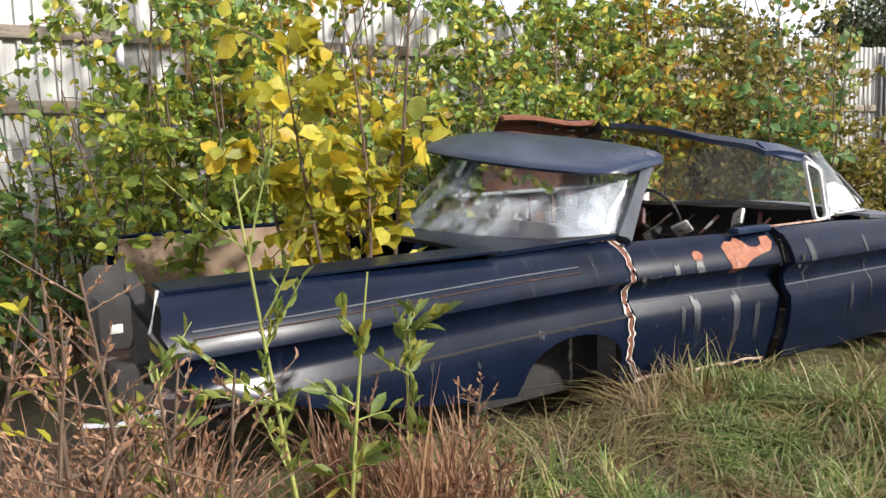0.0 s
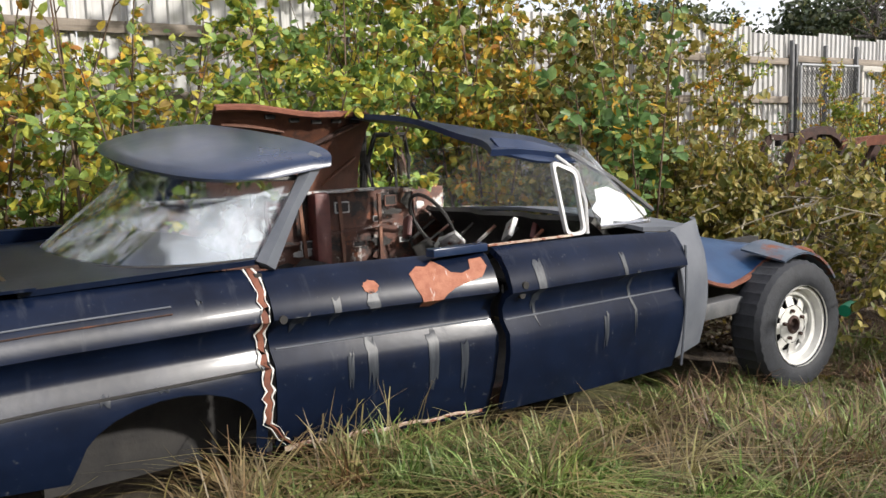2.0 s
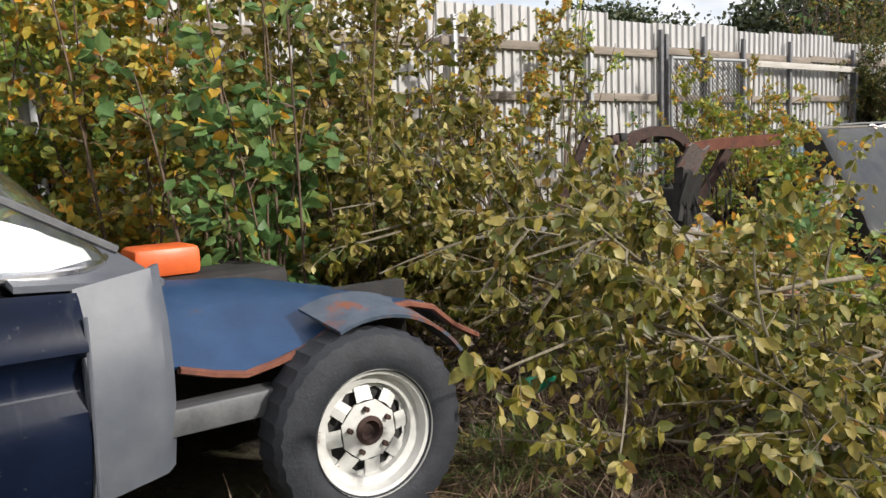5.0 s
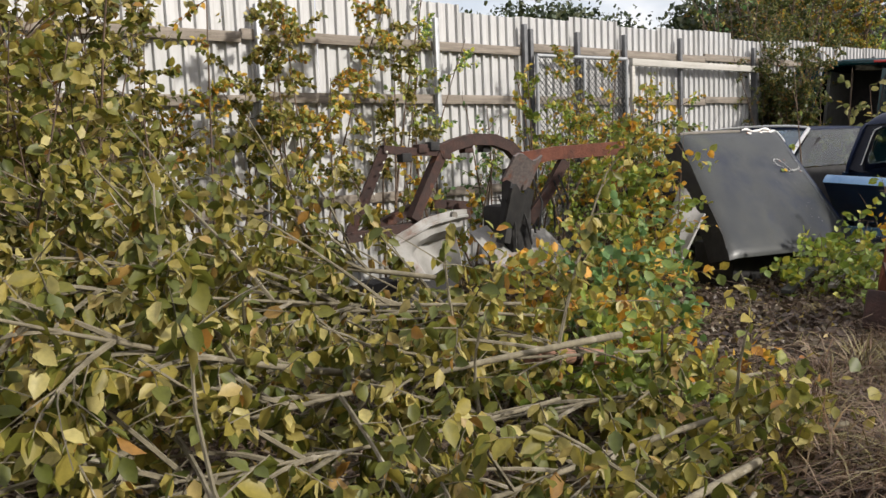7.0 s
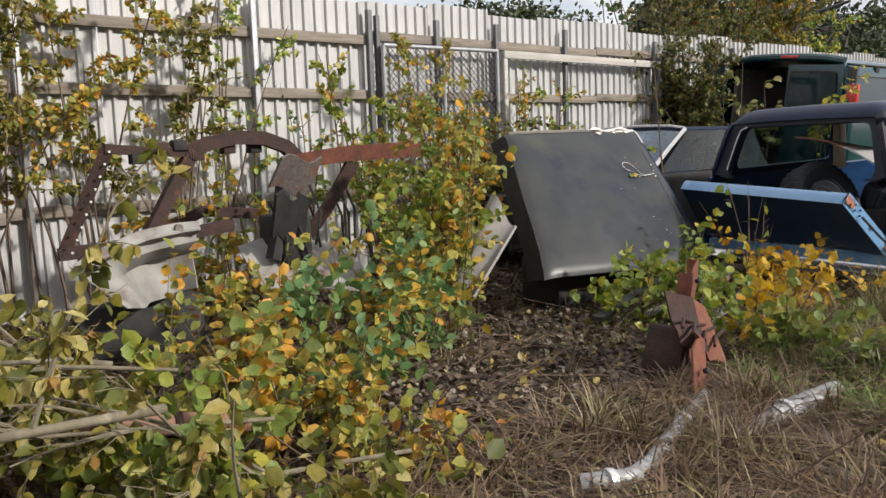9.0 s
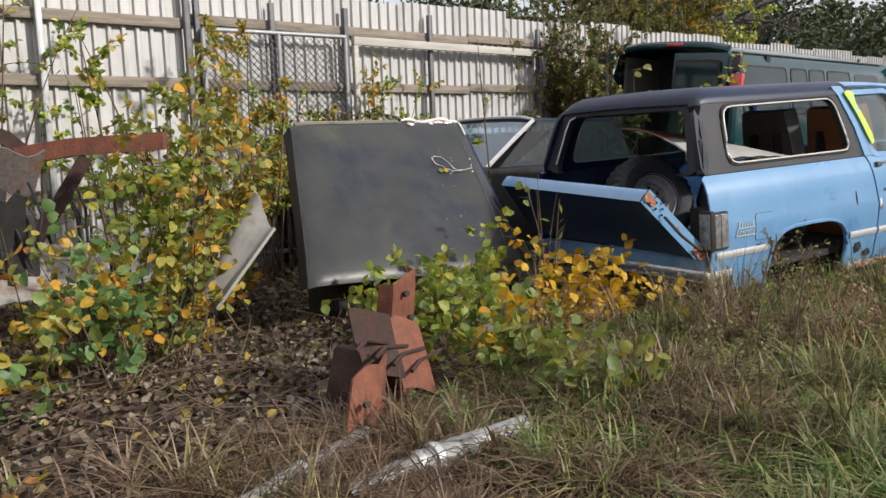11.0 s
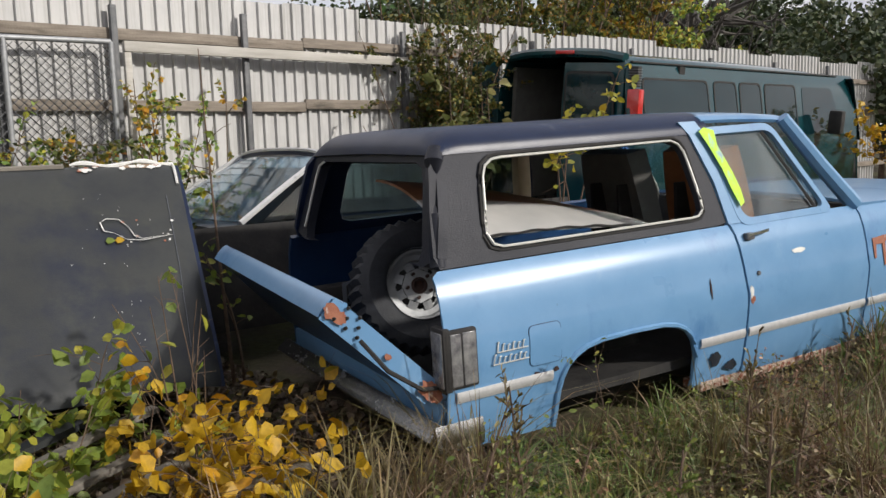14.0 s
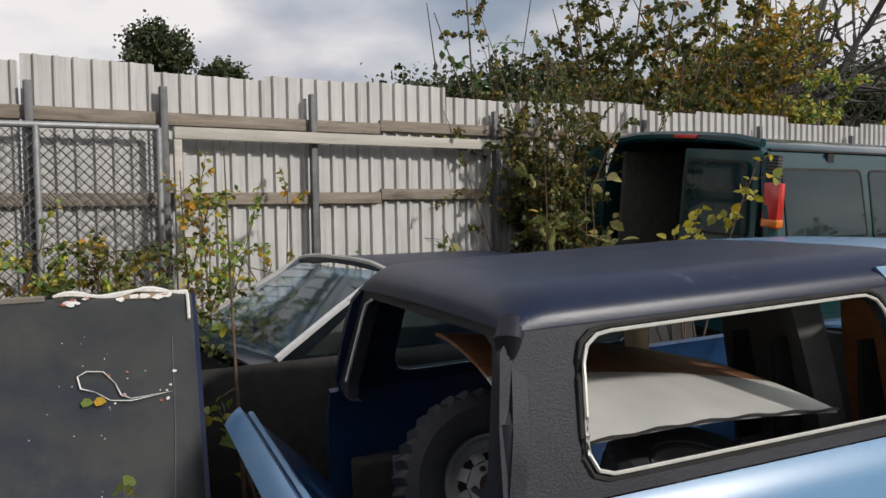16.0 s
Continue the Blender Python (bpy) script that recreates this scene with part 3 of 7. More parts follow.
# chain-link gate and boarded gate that stand against the fence
gate = root("chain_link_gate", Matrix.Translation((14.2, FY - 0.16, 0)), "galvanised chain link gate leaning against white fence", "gate")
for pts in (((13.42, 2.38), (15.08, 2.40)), ((13.42, 0.15), (15.08, 0.15)), ((13.42, 0.15), (13.42, 2.38)), ((15.08, 0.15), (15.08, 2.40)), ((14.25, 0.15), (14.25, 2.39))):
    part("frame_tube", tubed([(x, FY - 0.17, z) for x, z in pts], 0.024, 10), M_steel, gate)
bm = bmesh.new()
for k in range(-26, 24):
    for s in (1, -1):
        x0 = 13.44 + (k + 26) * 0.075 - (1.0 if s > 0 else 0.0)
        za, zb = 0.18, 2.36
        # a wire at 45 degrees, cut off at the frame
        xa, xb = x0 - (1.2 if s > 0 else -1.2), x0 + (zb - za) * s - (1.2 if s > 0 else -1.2)
        t0, t1 = 0.0, 1.0
        for lim, sign in ((13.44, 1), (15.06, -1)):
            fa, fb = (xa - lim) * sign, (xb - lim) * sign
            if fa < 0 and fb < 0:
                t1 = -1
            elif fa < 0:
                t0 = max(t0, fa / (fa - fb))
            elif fb < 0:
                t1 = min(t1, fa / (fa - fb))
        if t1 > t0:
            tube(bm, [(xa + (xb - xa) * t, FY - 0.17 + 0.003 * s, za + (zb - za) * t) for t in (t0, t1)], 0.0042, 3, caps=False)
part("wire_mesh", bm, M_steeld, gate, "chain link wire")
gate2 = root("metal_gate", Matrix.Translation((16.7, FY - 0.15, 0)), "pale timber and steel gate frame on white fence", "gate")
part("top_rail", boxed(15.19, 18.3, FY - 0.19, FY - 0.13, 2.325, 2.415, 0.005), M_woodpale, gate2, "pale painted top rail")
part("bottom_rail", boxed(15.19, 18.3, FY - 0.18, FY - 0.13, 0.22, 0.29, 0.005), M_wood, gate2)
part("upright", boxed(15.19, 15.25, FY - 0.18, FY - 0.13, 0.02, 2.323, 0.005), M_woodpale, gate2)
part("upright", boxed(18.25, 18.31, FY - 0.18, FY - 0.13, 0.02, 2.323, 0.005), M_steeld, gate2)


# ---- wheels ----
def wheel_parts(parent, c, axis, r=0.36, w=0.22, rim_r=0.215, rim_mat=None, knob=0.012):
    """Tyre with tread, rim with eight windows, hub and nuts; axis points out of the wheel's face."""
    rim_mat = rim_mat or M_rim
    rot = Vector((0, 0, 1)).rotation_difference(Vector(axis)).to_matrix().to_4x4()
    m = Matrix.Translation(c) @ rot
    n = 72

    def lathe(profile, seg=n, mod=None):
        bm = bmesh.new()
        rings = []
        for k in range(seg):
            a = 2 * math.pi * k / seg
            rings.append([bm.verts.new(((pr + (mod(k, pr) if mod else 0)) * math.cos(a), (pr + (mod(k, pr) if mod else 0)) * math.sin(a), pz)) for pr, pz in profile])
        for k in range(seg):
            a, b = rings[k], rings[(k + 1) % seg]
            for i in range(len(profile) - 1):
                bm.faces.new((a[i], b[i], b[i + 1], a[i + 1]))
        bm.transform(m)
        return bm
    h = w / 2
    tyre = [(rim_r, -h * 0.8), (rim_r + 0.03, -h), (r * 0.8, -h * 1.04), (r * 0.95, -h * 0.86), (r, -h * 0.6), (r, -h * 0.2), (r, h * 0.2), (r, h * 0.6), (r * 0.95, h * 0.86), (r * 0.8, h * 1.04), (rim_r + 0.03, h), (rim_r + 0.012, h * 0.92), (rim_r, h * 0.8)]
    t = part("tyre", lathe(tyre, n, lambda k, pr: (-knob if (k % 2 and pr > r * 0.93) else 0)), M_rubber, parent, "worn black tyre", smooth=30)
    rim = part("rim", lathe([(rim_r + 0.006, h * 0.95), (rim_r + 0.006, h * 0.80), (rim_r - 0.012, h * 0.76), (rim_r - 0.022, h * 0.45), (rim_r - 0.05, h * 0.40), (rim_r - 0.055, h * 0.1), (rim_r - 0.05, -h * 0.8), (rim_r, -h * 0.85)]), rim_mat, parent, "dirty silver steel rim")
    bm = bmesh.new()
    seg, ro, ri, rh = 48, rim_r - 0.052, rim_r * 0.50, rim_r * 0.22
    def P(rr, a, z):
        return bm.verts.new((rr * math.cos(a), rr * math.sin(a), z))
    for k in range(8):
        a0 = 2 * math.pi * k / 8
        half = math.pi / 8
        # spoke: wide at the rim, pierced between spokes
        for s in (-1, 1):
            q = [P(ro, a0, h * 0.22), P(ro, a0 + s * half * 0.45, h * 0.2), P(ri, a0 + s * half * 0.72, h * 0.36), P(ri, a0, h * 0.38)]
            bm.faces.new(q if s > 0 else q[::-1])
        q = [P(ri, a0 - half, h * 0.36), P(ri, a0 + half, h * 0.36), P(rh, a0 + half, h * 0.42), P(rh, a0 - half, h * 0.42)]
        bm.faces.new(q)
        # rim edge between the windows
        q = [P(ro + 0.006, a0 - half, h * 0.16), P(ro + 0.006, a0 + half, h * 0.16), P(ro - 0.012, a0 + half, h * 0.17), P(ro - 0.012, a0 - half, h * 0.17)]
        bm.faces.new(q)
    thicken(bm, 0.006)
    bm.transform(m)
    part("spokes", bm, rim_mat, rim, "eight-spoke steel wheel centre", smooth=0)
    part("hub", lathe([(rh + 0.004, h * 0.30), (rh + 0.004, h * 0.46), (rh * 0.75, h * 0.5), (rh * 0.7, h * 0.30), (0.001, h * 0.28)], 24), M_rust, rim, "rusty open hub")
    for k in range(5):
        a = 2 * math.pi * (k + 0.3) / 5
        cc = (rim_r * 0.36 * math.cos(a), rim_r * 0.36 * math.sin(a), 0)
        part("wheel_nut", tubed([m @ Vector((cc[0], cc[1], h * 0.38)), m @ Vector((cc[0], cc[1], h * 0.56))], 0.010, 6), M_rust, rim)
    part("drum", lathe([(rim_r * 0.72, -h * 0.6), (rim_r * 0.72, h * 0.05), (0.001, h * 0.08)], 24), M_dark, rim, "dark brake drum")
    return t


# ---- the old black saloon ----
car = root("vintage_car", Matrix.Translation((3.4, 3.5, 0)), "wrecked black vintage saloon car without front wing or bonnet", "car")
SIDE = [(0.5, 2.60), (1.2, 2.60), (2.2, 2.68), (2.95, 2.68)]
SECT = [(0.20, 0.10), (0.27, 0.075), (0.40, 0.035), (0.52, 0.018), (0.60, 0.020), (0.655, 0.062), (0.70, 0.070), (0.745, 0.048), (0.775, 0.0), (0.80, 0.004), (0.86, 0.03), (0.92, 0.075), (0.95, 0.13), (0.97, 0.19)]
LEV = (0.27, 0.40, 0.52, 0.60, 0.655, 0.70, 0.745, 0.775, 0.80, 0.86, 0.92, 0.95)


def car_side(shift=lambda x: 0.0, off=0.0):
    return lambda u, w: (u, lerp(u, SIDE) + lerp(w, SECT) + shift(u) - off, w)


# rear quarter with its low wheel opening
arch = [(2.28 + 0.30 * (1 - math.cos(a)), 0.40 + 0.16 * math.sin(a)) for a in lin(0.3, math.pi - 0.05, 11)]
quarter = [(0.74, 0.99), (0.70, 0.86), (0.80, 0.66), (1.35, 0.48), (2.0, 0.36), (2.24, 0.33)] + arch + [(2.89, 0.24), (2.93, 0.24), (2.925, 0.60), (2.915, 0.955), (2.2, 0.975), (1.3, 0.985)]
body = part("rear_wing", outline_sheet(quarter, car_side(), lin(0.9, 2.8, 11), LEV), M_black, car, "long black rear wing with creased flank")
# near-black block behind the wheel opening, its shade put into the colour
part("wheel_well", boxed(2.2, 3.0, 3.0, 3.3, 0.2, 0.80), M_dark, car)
for z, off in ((0.862, 0.004), (0.838, 0.003)):
    part("pinstripe_trim", tubed([car_side(off=off)(x, z + 0.012 * (x - 0.8) / 2) for x in lin(0.8, 2.6, 10)], 0.0032, 6), M_rust if z < 0.85 else M_grey, body)
part("lower_crease", tubed([car_side(off=0.0)(x, 0.60) for x in lin(0.85, 2.9, 10)], 0.006, 6), M_dark, body)
# rear deck, boot opening, tail
deckf = lambda u, v: (u, v, 0.975 + 0.03 * math.sin(math.pi * (v - 2.75) / 1.75) - 0.02 * (2.4 - u))
part("rear_deck", grid(bmesh.new(), deckf, lin(2.15, 2.98, 6), lin(2.80, 4.42, 9), 0.02), M_black, car, "black rear deck")
part("deck_edge", grid(bmesh.new(), lambda u, v: (u, 2.76 + 0.16 * v, 0.985 + 0.012 * v), lin(0.76, 2.2, 8), (0, 0.5, 1), 0.01), M_black, car)
part("boot_floor", boxed(0.8, 2.2, 2.85, 4.35, 0.45, 0.50), M_innerrust, car, "rusty boot floor")
part("boot_side", grid(bmesh.new(), lambda u, v: (u, 4.38 - 0.05 * v + 0.02 * math.sin(9 * u), 0.45 + 0.58 * v), lin(0.98, 2.3, 12), lin(0, 1, 5), 0.02), M_tanrust, car, "pale scuffed boot side panel")
part("far_wing", grid(bmesh.new(), lambda u, v: (u, 4.42 + 0.10 * math.sin(math.pi * v), 0.3 + 0.74 * v), lin(0.95, 5.0, 12), lin(0, 1, 6), 0.02), M_black, car, "black far side wing")
part("tail_panel", grid(bmesh.new(), lambda u, v: (0.98 - 0.10 * math.sin(math.pi * u), 2.85 + 1.5 * u, 0.42 + 0.36 * v), lin(0, 1, 8), lin(0, 1, 5), 0.02), M_dark, car, "bare tail panel without lamps")
part("tail_brace", tubed([(0.70, 3.0, 1.02), (0.72, 2.92, 0.93), (0.80, 2.84, 0.78), (0.87, 2.80, 0.62), (0.92, 2.80, 0.46)], [0.030, 0.045, 0.052, 0.050, 0.04], 8, squash=(1, 0.7)), M_dark, car, "curved black tail brace")
part("tail_flange", grid(bmesh.new(), lambda u, v: (0.74 + 0.10 * v + 0.05 * u, 2.76 + 0.12 * u, 0.97 - 0.40 * v + 0.02 * math.sin(8 * v)), lin(0, 1, 4), lin(0, 1, 8), 0.012), M_black, car, "crumpled tail flange")
part("tail_flap", grid(bmesh.new(), lambda u, v: (0.55 + 0.14 * u, 3.00 - 0.06 * v, 1.10 - 0.14 * v - 0.07 * (1 - u) + 0.02 * math.sin(6 * u)), lin(0, 1, 5), lin(0, 1, 4), 0.008), M_dark, car, "bent dark flap")
part("tail_bracket", box(boxed(0.55, 0.66, 2.80, 2.90, 0.80, 0.98, 0.015), 0.58, 0.70, 2.76, 2.86, 0.58, 0.76, 0.015), M_dark, car, "bent dark tail bracket")
part("plate_light", boxed(0.585, 0.625, 2.792, 2.802, 0.86, 0.89, 0.003), M_letter, car, "small white lamp")
part("tail_edge", tubed([(0.735, 2.765, 0.99), (0.69, 2.72, 0.86), (0.79, 2.70, 0.70)], 0.007, 6), M_alu, car)
part("bumper_stub", tubed([(0.46, 2.80, 0.565), (0.58, 2.76, 0.555), (0.72, 2.76, 0.575)], 0.030, 8, squash=(0.6, 0.7)), M_chrome, car, "short chrome bumper stub")
# doors
rear_door = [(2.965, 0.27), (3.35, 0.25), (3.88, 0.23), (3.90, 0.55), (3.895, 0.94), (3.4, 0.945), (2.955, 0.945)]
tilt = lambda x: -0.15 * (x - 2.95) / 0.93
door = part("rear_door", outline_sheet(rear_door, car_side(tilt), lin(3.1, 3.8, 5), LEV, 0.02), M_black, car, "black rear door with rust patches")
front_door = [(3.905, 0.26), (4.45, 0.25), (4.98, 0.26), (5.0, 0.60), (5.0, 0.93), (4.5, 0.95), (3.92, 0.955)]
ftilt = lambda x: -0.215 - 0.03 * (x - 3.9)
fdoor = part("front_door", outline_sheet(front_door, car_side(ftilt), lin(4.05, 4.9, 6), LEV, 0.03), M_black, car, "black front door standing proud")
# thin grey tubes stand in for the soft highlight along the door creases
part("crease_highlight", tubed([car_side(tilt, 0.002)(x, 0.655) for x in lin(2.98, 3.88, 6)], 0.004, 6), M_grey, door)
part("crease_highlight", tubed([car_side(ftilt, 0.002)(x, 0.655) for x in lin(3.92, 4.98, 6)], 0.004, 6), M_grey, fdoor)
part("door_ledge", boxed(3.62, 3.90, 2.60, 2.66, 0.94, 0.975, 0.006), M_roofblue, door)
part("sill", boxed(2.95, 5.0, 2.80, 3.0, 0.18, 0.27, 0.02), M_rust, car, "rusty sill")


def jagged(cx, cz, rx, rz, seed, n=26, rough=0.3):
    rr = random.Random(seed)
    return [(cx + rx * (1 - rough * rr.random()) * math.cos(a), cz + rz * (1 - rough * rr.random()) * math.sin(a)) for a in lin(0, 2 * math.pi * (n - 1) / n, n)]


def ragged(cx, z0, z1, hw, seed):
    """A hanging run of paint: straight sides, uneven ends."""
    rr = random.Random(seed)
    top = [(cx - hw + 2 * hw * k / 4, z1 - 0.03 * rr.random()) for k in range(5)]
    bot = [(cx + hw * 0.8 - 1.6 * hw * k / 4, z0 + 0.10 * rr.random() * (z1 - z0) / 0.2) for k in range(5)]
    return top[::1] + bot


rust_a = [(3.52, 0.885), (3.56, 0.91), (3.60, 0.905), (3.635, 0.925), (3.675, 0.90), (3.70, 0.875), (3.745, 0.868), (3.79, 0.88), (3.80, 0.915), (3.86, 0.92), (3.87, 0.885), (3.83, 0.845), (3.76, 0.83), (3.70, 0.815), (3.66, 0.795), (3.60, 0.745), (3.555, 0.75), (3.545, 0.80), (3.53, 0.83)]
part("rust_patch", outline_sheet(rust_a, car_side(tilt, 0.004), (3.6, 3.7, 3.8), LEV, 0.002), M_patch, door, "orange bare rust patch")
part("rust_patch", outline_sheet(jagged(3.345, 0.855, 0.038, 0.028, 3), car_side(tilt, 0.004), (), LEV, 0.002), M_patch, door)
part("rust_patch", outline_sheet(jagged(3.345, 0.80, 0.03, 0.05, 5), car_side(tilt, 0.004), (), LEV, 0.002), M_streak, door)
for i, (x, z0, z1, wd, o, tl) in enumerate(((3.06, .70, .80, .03, door, tilt), (3.20, .70, .84, .014, door, tilt), (3.34, .42, .66, .02, door, tilt), (3.60, .38, .66, .022, door, tilt), (3.25, .45, .62, .012, door, tilt), (3.74, .35, .60, .016, door, tilt),
                                           (4.08, .60, .90, .022, fdoor, ftilt), (4.47, .42, .62, .014, fdoor, ftilt), (4.58, .72, .88, .012, fdoor, ftilt), (4.66, .45, .80, .008, fdoor, ftilt),
                                           (2.36, .56, .62, .016, body, lambda x: 0), (2.55, .58, .61, .02, body, lambda x: 0), (2.0, .50, .55, .012, body, lambda x: 0), (1.75, .52, .60, .010, body, lambda x: 0), (2.70, .86, .90, .01, body, lambda x: 0))):
    part("paint_streak", outline_sheet(ragged(x, z0, z1, wd * 1.1, 20 + i), car_side(tl, 0.0030), (), LEV, 0.0010), M_streak, o, "pale worn paint streak")
# flaking seam at the rear door's hind edge
seam = [(2.925 + 0.006 * math.sin(9 * k) + 0.004 * math.sin(23 * k), 0.955 - 0.57 * k / 22) for k in range(23)] + [(2.95, 0.36), (2.985, 0.31), (3.025, 0.275), (3.05, 0.262)]
part("door_seam", tubed([car_side(off=0.004)(u, w) for u, w in seam], [0.010 + 0.007 * abs(math.sin(5 * k)) for k in range(27)], 6, squash=(1, 0.35)), M_rustred, body, "bare rusty door seam")
SEAMJ = np.random.default_rng(5).random(60).tolist()
for sd in (-1, 1):
    part("seam_edge", tubed([car_side(off=0.008)(u + sd * (0.012 + 0.010 * SEAMJ[k + 13 + 13 * sd]), w) for k, (u, w) in enumerate(seam)], [0.0015 + 0.006 * SEAMJ[k + 14 + 13 * sd] ** 2 for k in range(27)], 5, squash=(1, 0.5)), M_white, body, "flaking white paint edge")
part("door_seam", tubed([car_side(tilt, 0.006)(u, 0.262 - 0.006 * math.sin(u * 30)) for u in lin(3.0, 3.85, 22)], [0.012 * (1 - 0.5 * k / 21) for k in range(22)], 6, squash=(0.5, 1)), M_seam, door, "flaking rusty door bottom")
part("door_gap", boxed(2.927, 2.955, 2.76, 2.80, 0.26, 0.94), M_dark, body)
for x, z, o, tl in ((2.99, 0.775, door, tilt), (3.985, 0.80, fdoor, ftilt), (3.99, 0.755, fdoor, ftilt)):
    y = car_side(tl, 0.006)(x, z)[1]
    part("lock_hole", tubed([(x, y, z), (x, y + 0.02, z)], 0.016, 12), M_dark, o, "empty lock hole")
# cowl side and remaining front wing end
part("cowl_side", grid(bmesh.new(), lambda u, v: (4.99 + 0.27 * u, 2.50 - 0.05 * math.sin(math.pi * min(1, v * 1.1)) + 0.03 * u + 0.10 * max(0, v - 0.8) * 5 * 0.3 + 0.28 * max(0, u - 0.85), 0.30 + 0.04 * u + 0.64 * v), lin(0, 1, 8), lin(0, 1, 9), 0.02), M_grey, car, "grey rounded wing end")
part("cowl_edge", tubed([(5.0, 2.47 + 0.03 * math.sin(6 * k), 0.27 + 0.075 * k) for k in range(9)], 0.007, 6), M_grey, car)
part("cowl_top", grid(bmesh.new(), lambda u, v: (4.85 + 0.42 * u, 2.58 + 1.8 * v, 0.96 + 0.06 * math.sin(math.pi * v) - 0.03 * u), lin(0, 1, 5), lin(0, 1, 9), 0.02), M_grey, car, "scraped grey cowl")
# inner wing over the front wheel
def inner(u, v):
    x = 5.22 + 1.26 * u
    near = lerp(x, [(5.22, 0.66), (5.56, 0.59), (5.84, 0.70), (6.08, 0.755), (6.25, 0.72), (6.44, 0.585), (6.6, 0.50)])
    far = lerp(x, [(5.22, 0.86), (5.8, 0.81), (6.2, 0.72), (6.5, 0.60)])
    return (x, 2.56 + 0.62 * v, near + (far - near) * (1 - (1 - v) ** 2) + 0.008 * math.sin(26 * u) * (1 - v))
iw = part("inner_wing", grid(bmesh.new(), inner, lin(0, 1, 16), lin(0, 1, 6), 0.012), M_inner, car, "blue inner wing with rusty lip")
part("wing_lip", tubed([Vector(inner(u, 0)) + Vector((0, -0.012, -0.01)) for u in lin(0.05, 1, 12)], 0.022, 6, squash=(1, 0.6)), M_rustred, iw, "rusty orange lip")
part("wheel_arch_skin", grid(bmesh.new(), lambda u, v: (5.84 + (0.44 + 0.05 * v) * math.cos(math.pi * (0.20 + 0.42 * u)) + 0.10, 2.40 + 0.26 * v, 0.30 + (0.44 + 0.05 * v) * math.sin(math.pi * (0.20 + 0.42 * u))), lin(0, 1, 14), lin(0, 1, 4), 0.012), M_arch, iw, "rust-flecked wheel arch")
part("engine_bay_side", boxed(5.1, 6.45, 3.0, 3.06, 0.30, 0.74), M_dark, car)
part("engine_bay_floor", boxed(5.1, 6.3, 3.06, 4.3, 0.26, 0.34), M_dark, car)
part("far_inner_wing", grid(bmesh.new(), lambda u, v: (5.2 + 1.3 * u, 4.0 + 0.4 * v, 0.72 - 0.15 * u + 0.05 * math.sin(3 * v)), lin(0, 1, 8), lin(0, 1, 4), 0.02), M_inner, car)
part("engine_block", box(boxed(5.35, 6.1, 3.4, 3.95, 0.34, 0.80, 0.03), 5.5, 5.9, 3.25, 3.4, 0.34, 0.62, 0.03), M_dark, car, "dark engine remains")
part("chassis_beam", box(bmesh.new(), 5.15, 5.62, 2.52, 2.62, 0.44, 0.53, 0.01), M_steeld, car, "grey chassis beam end")
part("firewall", boxed(4.98, 5.06, 2.75, 4.35, 0.30, 0.95), M_dark, car)
w1 = root("car_wheel", Matrix.Translation((5.84, 2.42, 0)), "worn tyre on rusty silver eight-spoke wheel beside wreck", "wheel")
wheel_parts(w1, (5.88, 2.45, 0.345), (-0.08, -1, 0.03), knob=0.008)
# rear window under the overhanging roof
def backlight(u, v):
    a = math.pi * u
    xb, yb = 2.96 - 0.60 * math.sin(a) ** 0.7, 3.61 - 0.79 * math.cos(a)
    xt, yt = 3.22 - 0.34 * math.sin(a) ** 0.7, 3.61 - 0.70 * math.cos(a)
    return (xb + (xt - xb) * v, yb + (yt - yb) * v, 0.985 + (0.30 + 0.10 * (yt - 2.85)) * v)
part("rear_window", grid(bmesh.new(), backlight, lin(0, 1, 25), lin(0, 1, 4), 0.005), M_rearglass, car, "dusty wraparound rear window with sky glare in its colour", smooth=80).visible_shadow = False
part("window_trim", tubed([Vector(backlight(u, 0)) + Vector((-0.01, 0, -0.004)) for u in lin(0, 1, 25)], 0.013, 6), M_dark, car)
part("window_trim", tubed([Vector(backlight(u, 1)) + Vector((-0.012, -0.004, -0.012)) for u in lin(0, 0.62, 16)], 0.011, 6), M_chrome, car, "chrome window trim")
part("rear_pillar", tubed([(2.985, 2.80, 0.96), (3.12, 2.83, 1.17), (3.26, 2.87, 1.36)], [0.045, 0.032, 0.04], 6), M_grey, car, "scraped rear pillar")
part("rear_pillar", tubed([(2.985, 4.42, 0.96), (3.12, 4.38, 1.17), (3.26, 4.35, 1.36)], [0.045, 0.032, 0.04], 6), M_black, car)
def flattop(u, v):
    a = math.pi * u
    x0 = 3.05 - 0.37 * math.sin(a) ** 0.6
    y = 3.61 - 0.80 * math.cos(a)
    x1 = 3.29 + 0.03 * math.sin(7 * u)
    crown = math.sin(a) ** 0.5 * min(1.0, v * 1.6) ** 0.5
    return (x0 + (x1 - x0) * v, y, 1.285 + 0.105 * (y - 2.81) + 0.085 * crown + 0.035 * v)
part("roof_rear", grid(bmesh.new(), flattop, lin(0.0, 1, 31), [0, .03, .08, .16, .3, .5, .75, 1], 0.022), M_roofblue, car, "flat overhanging rear part of cut roof", smooth=50)
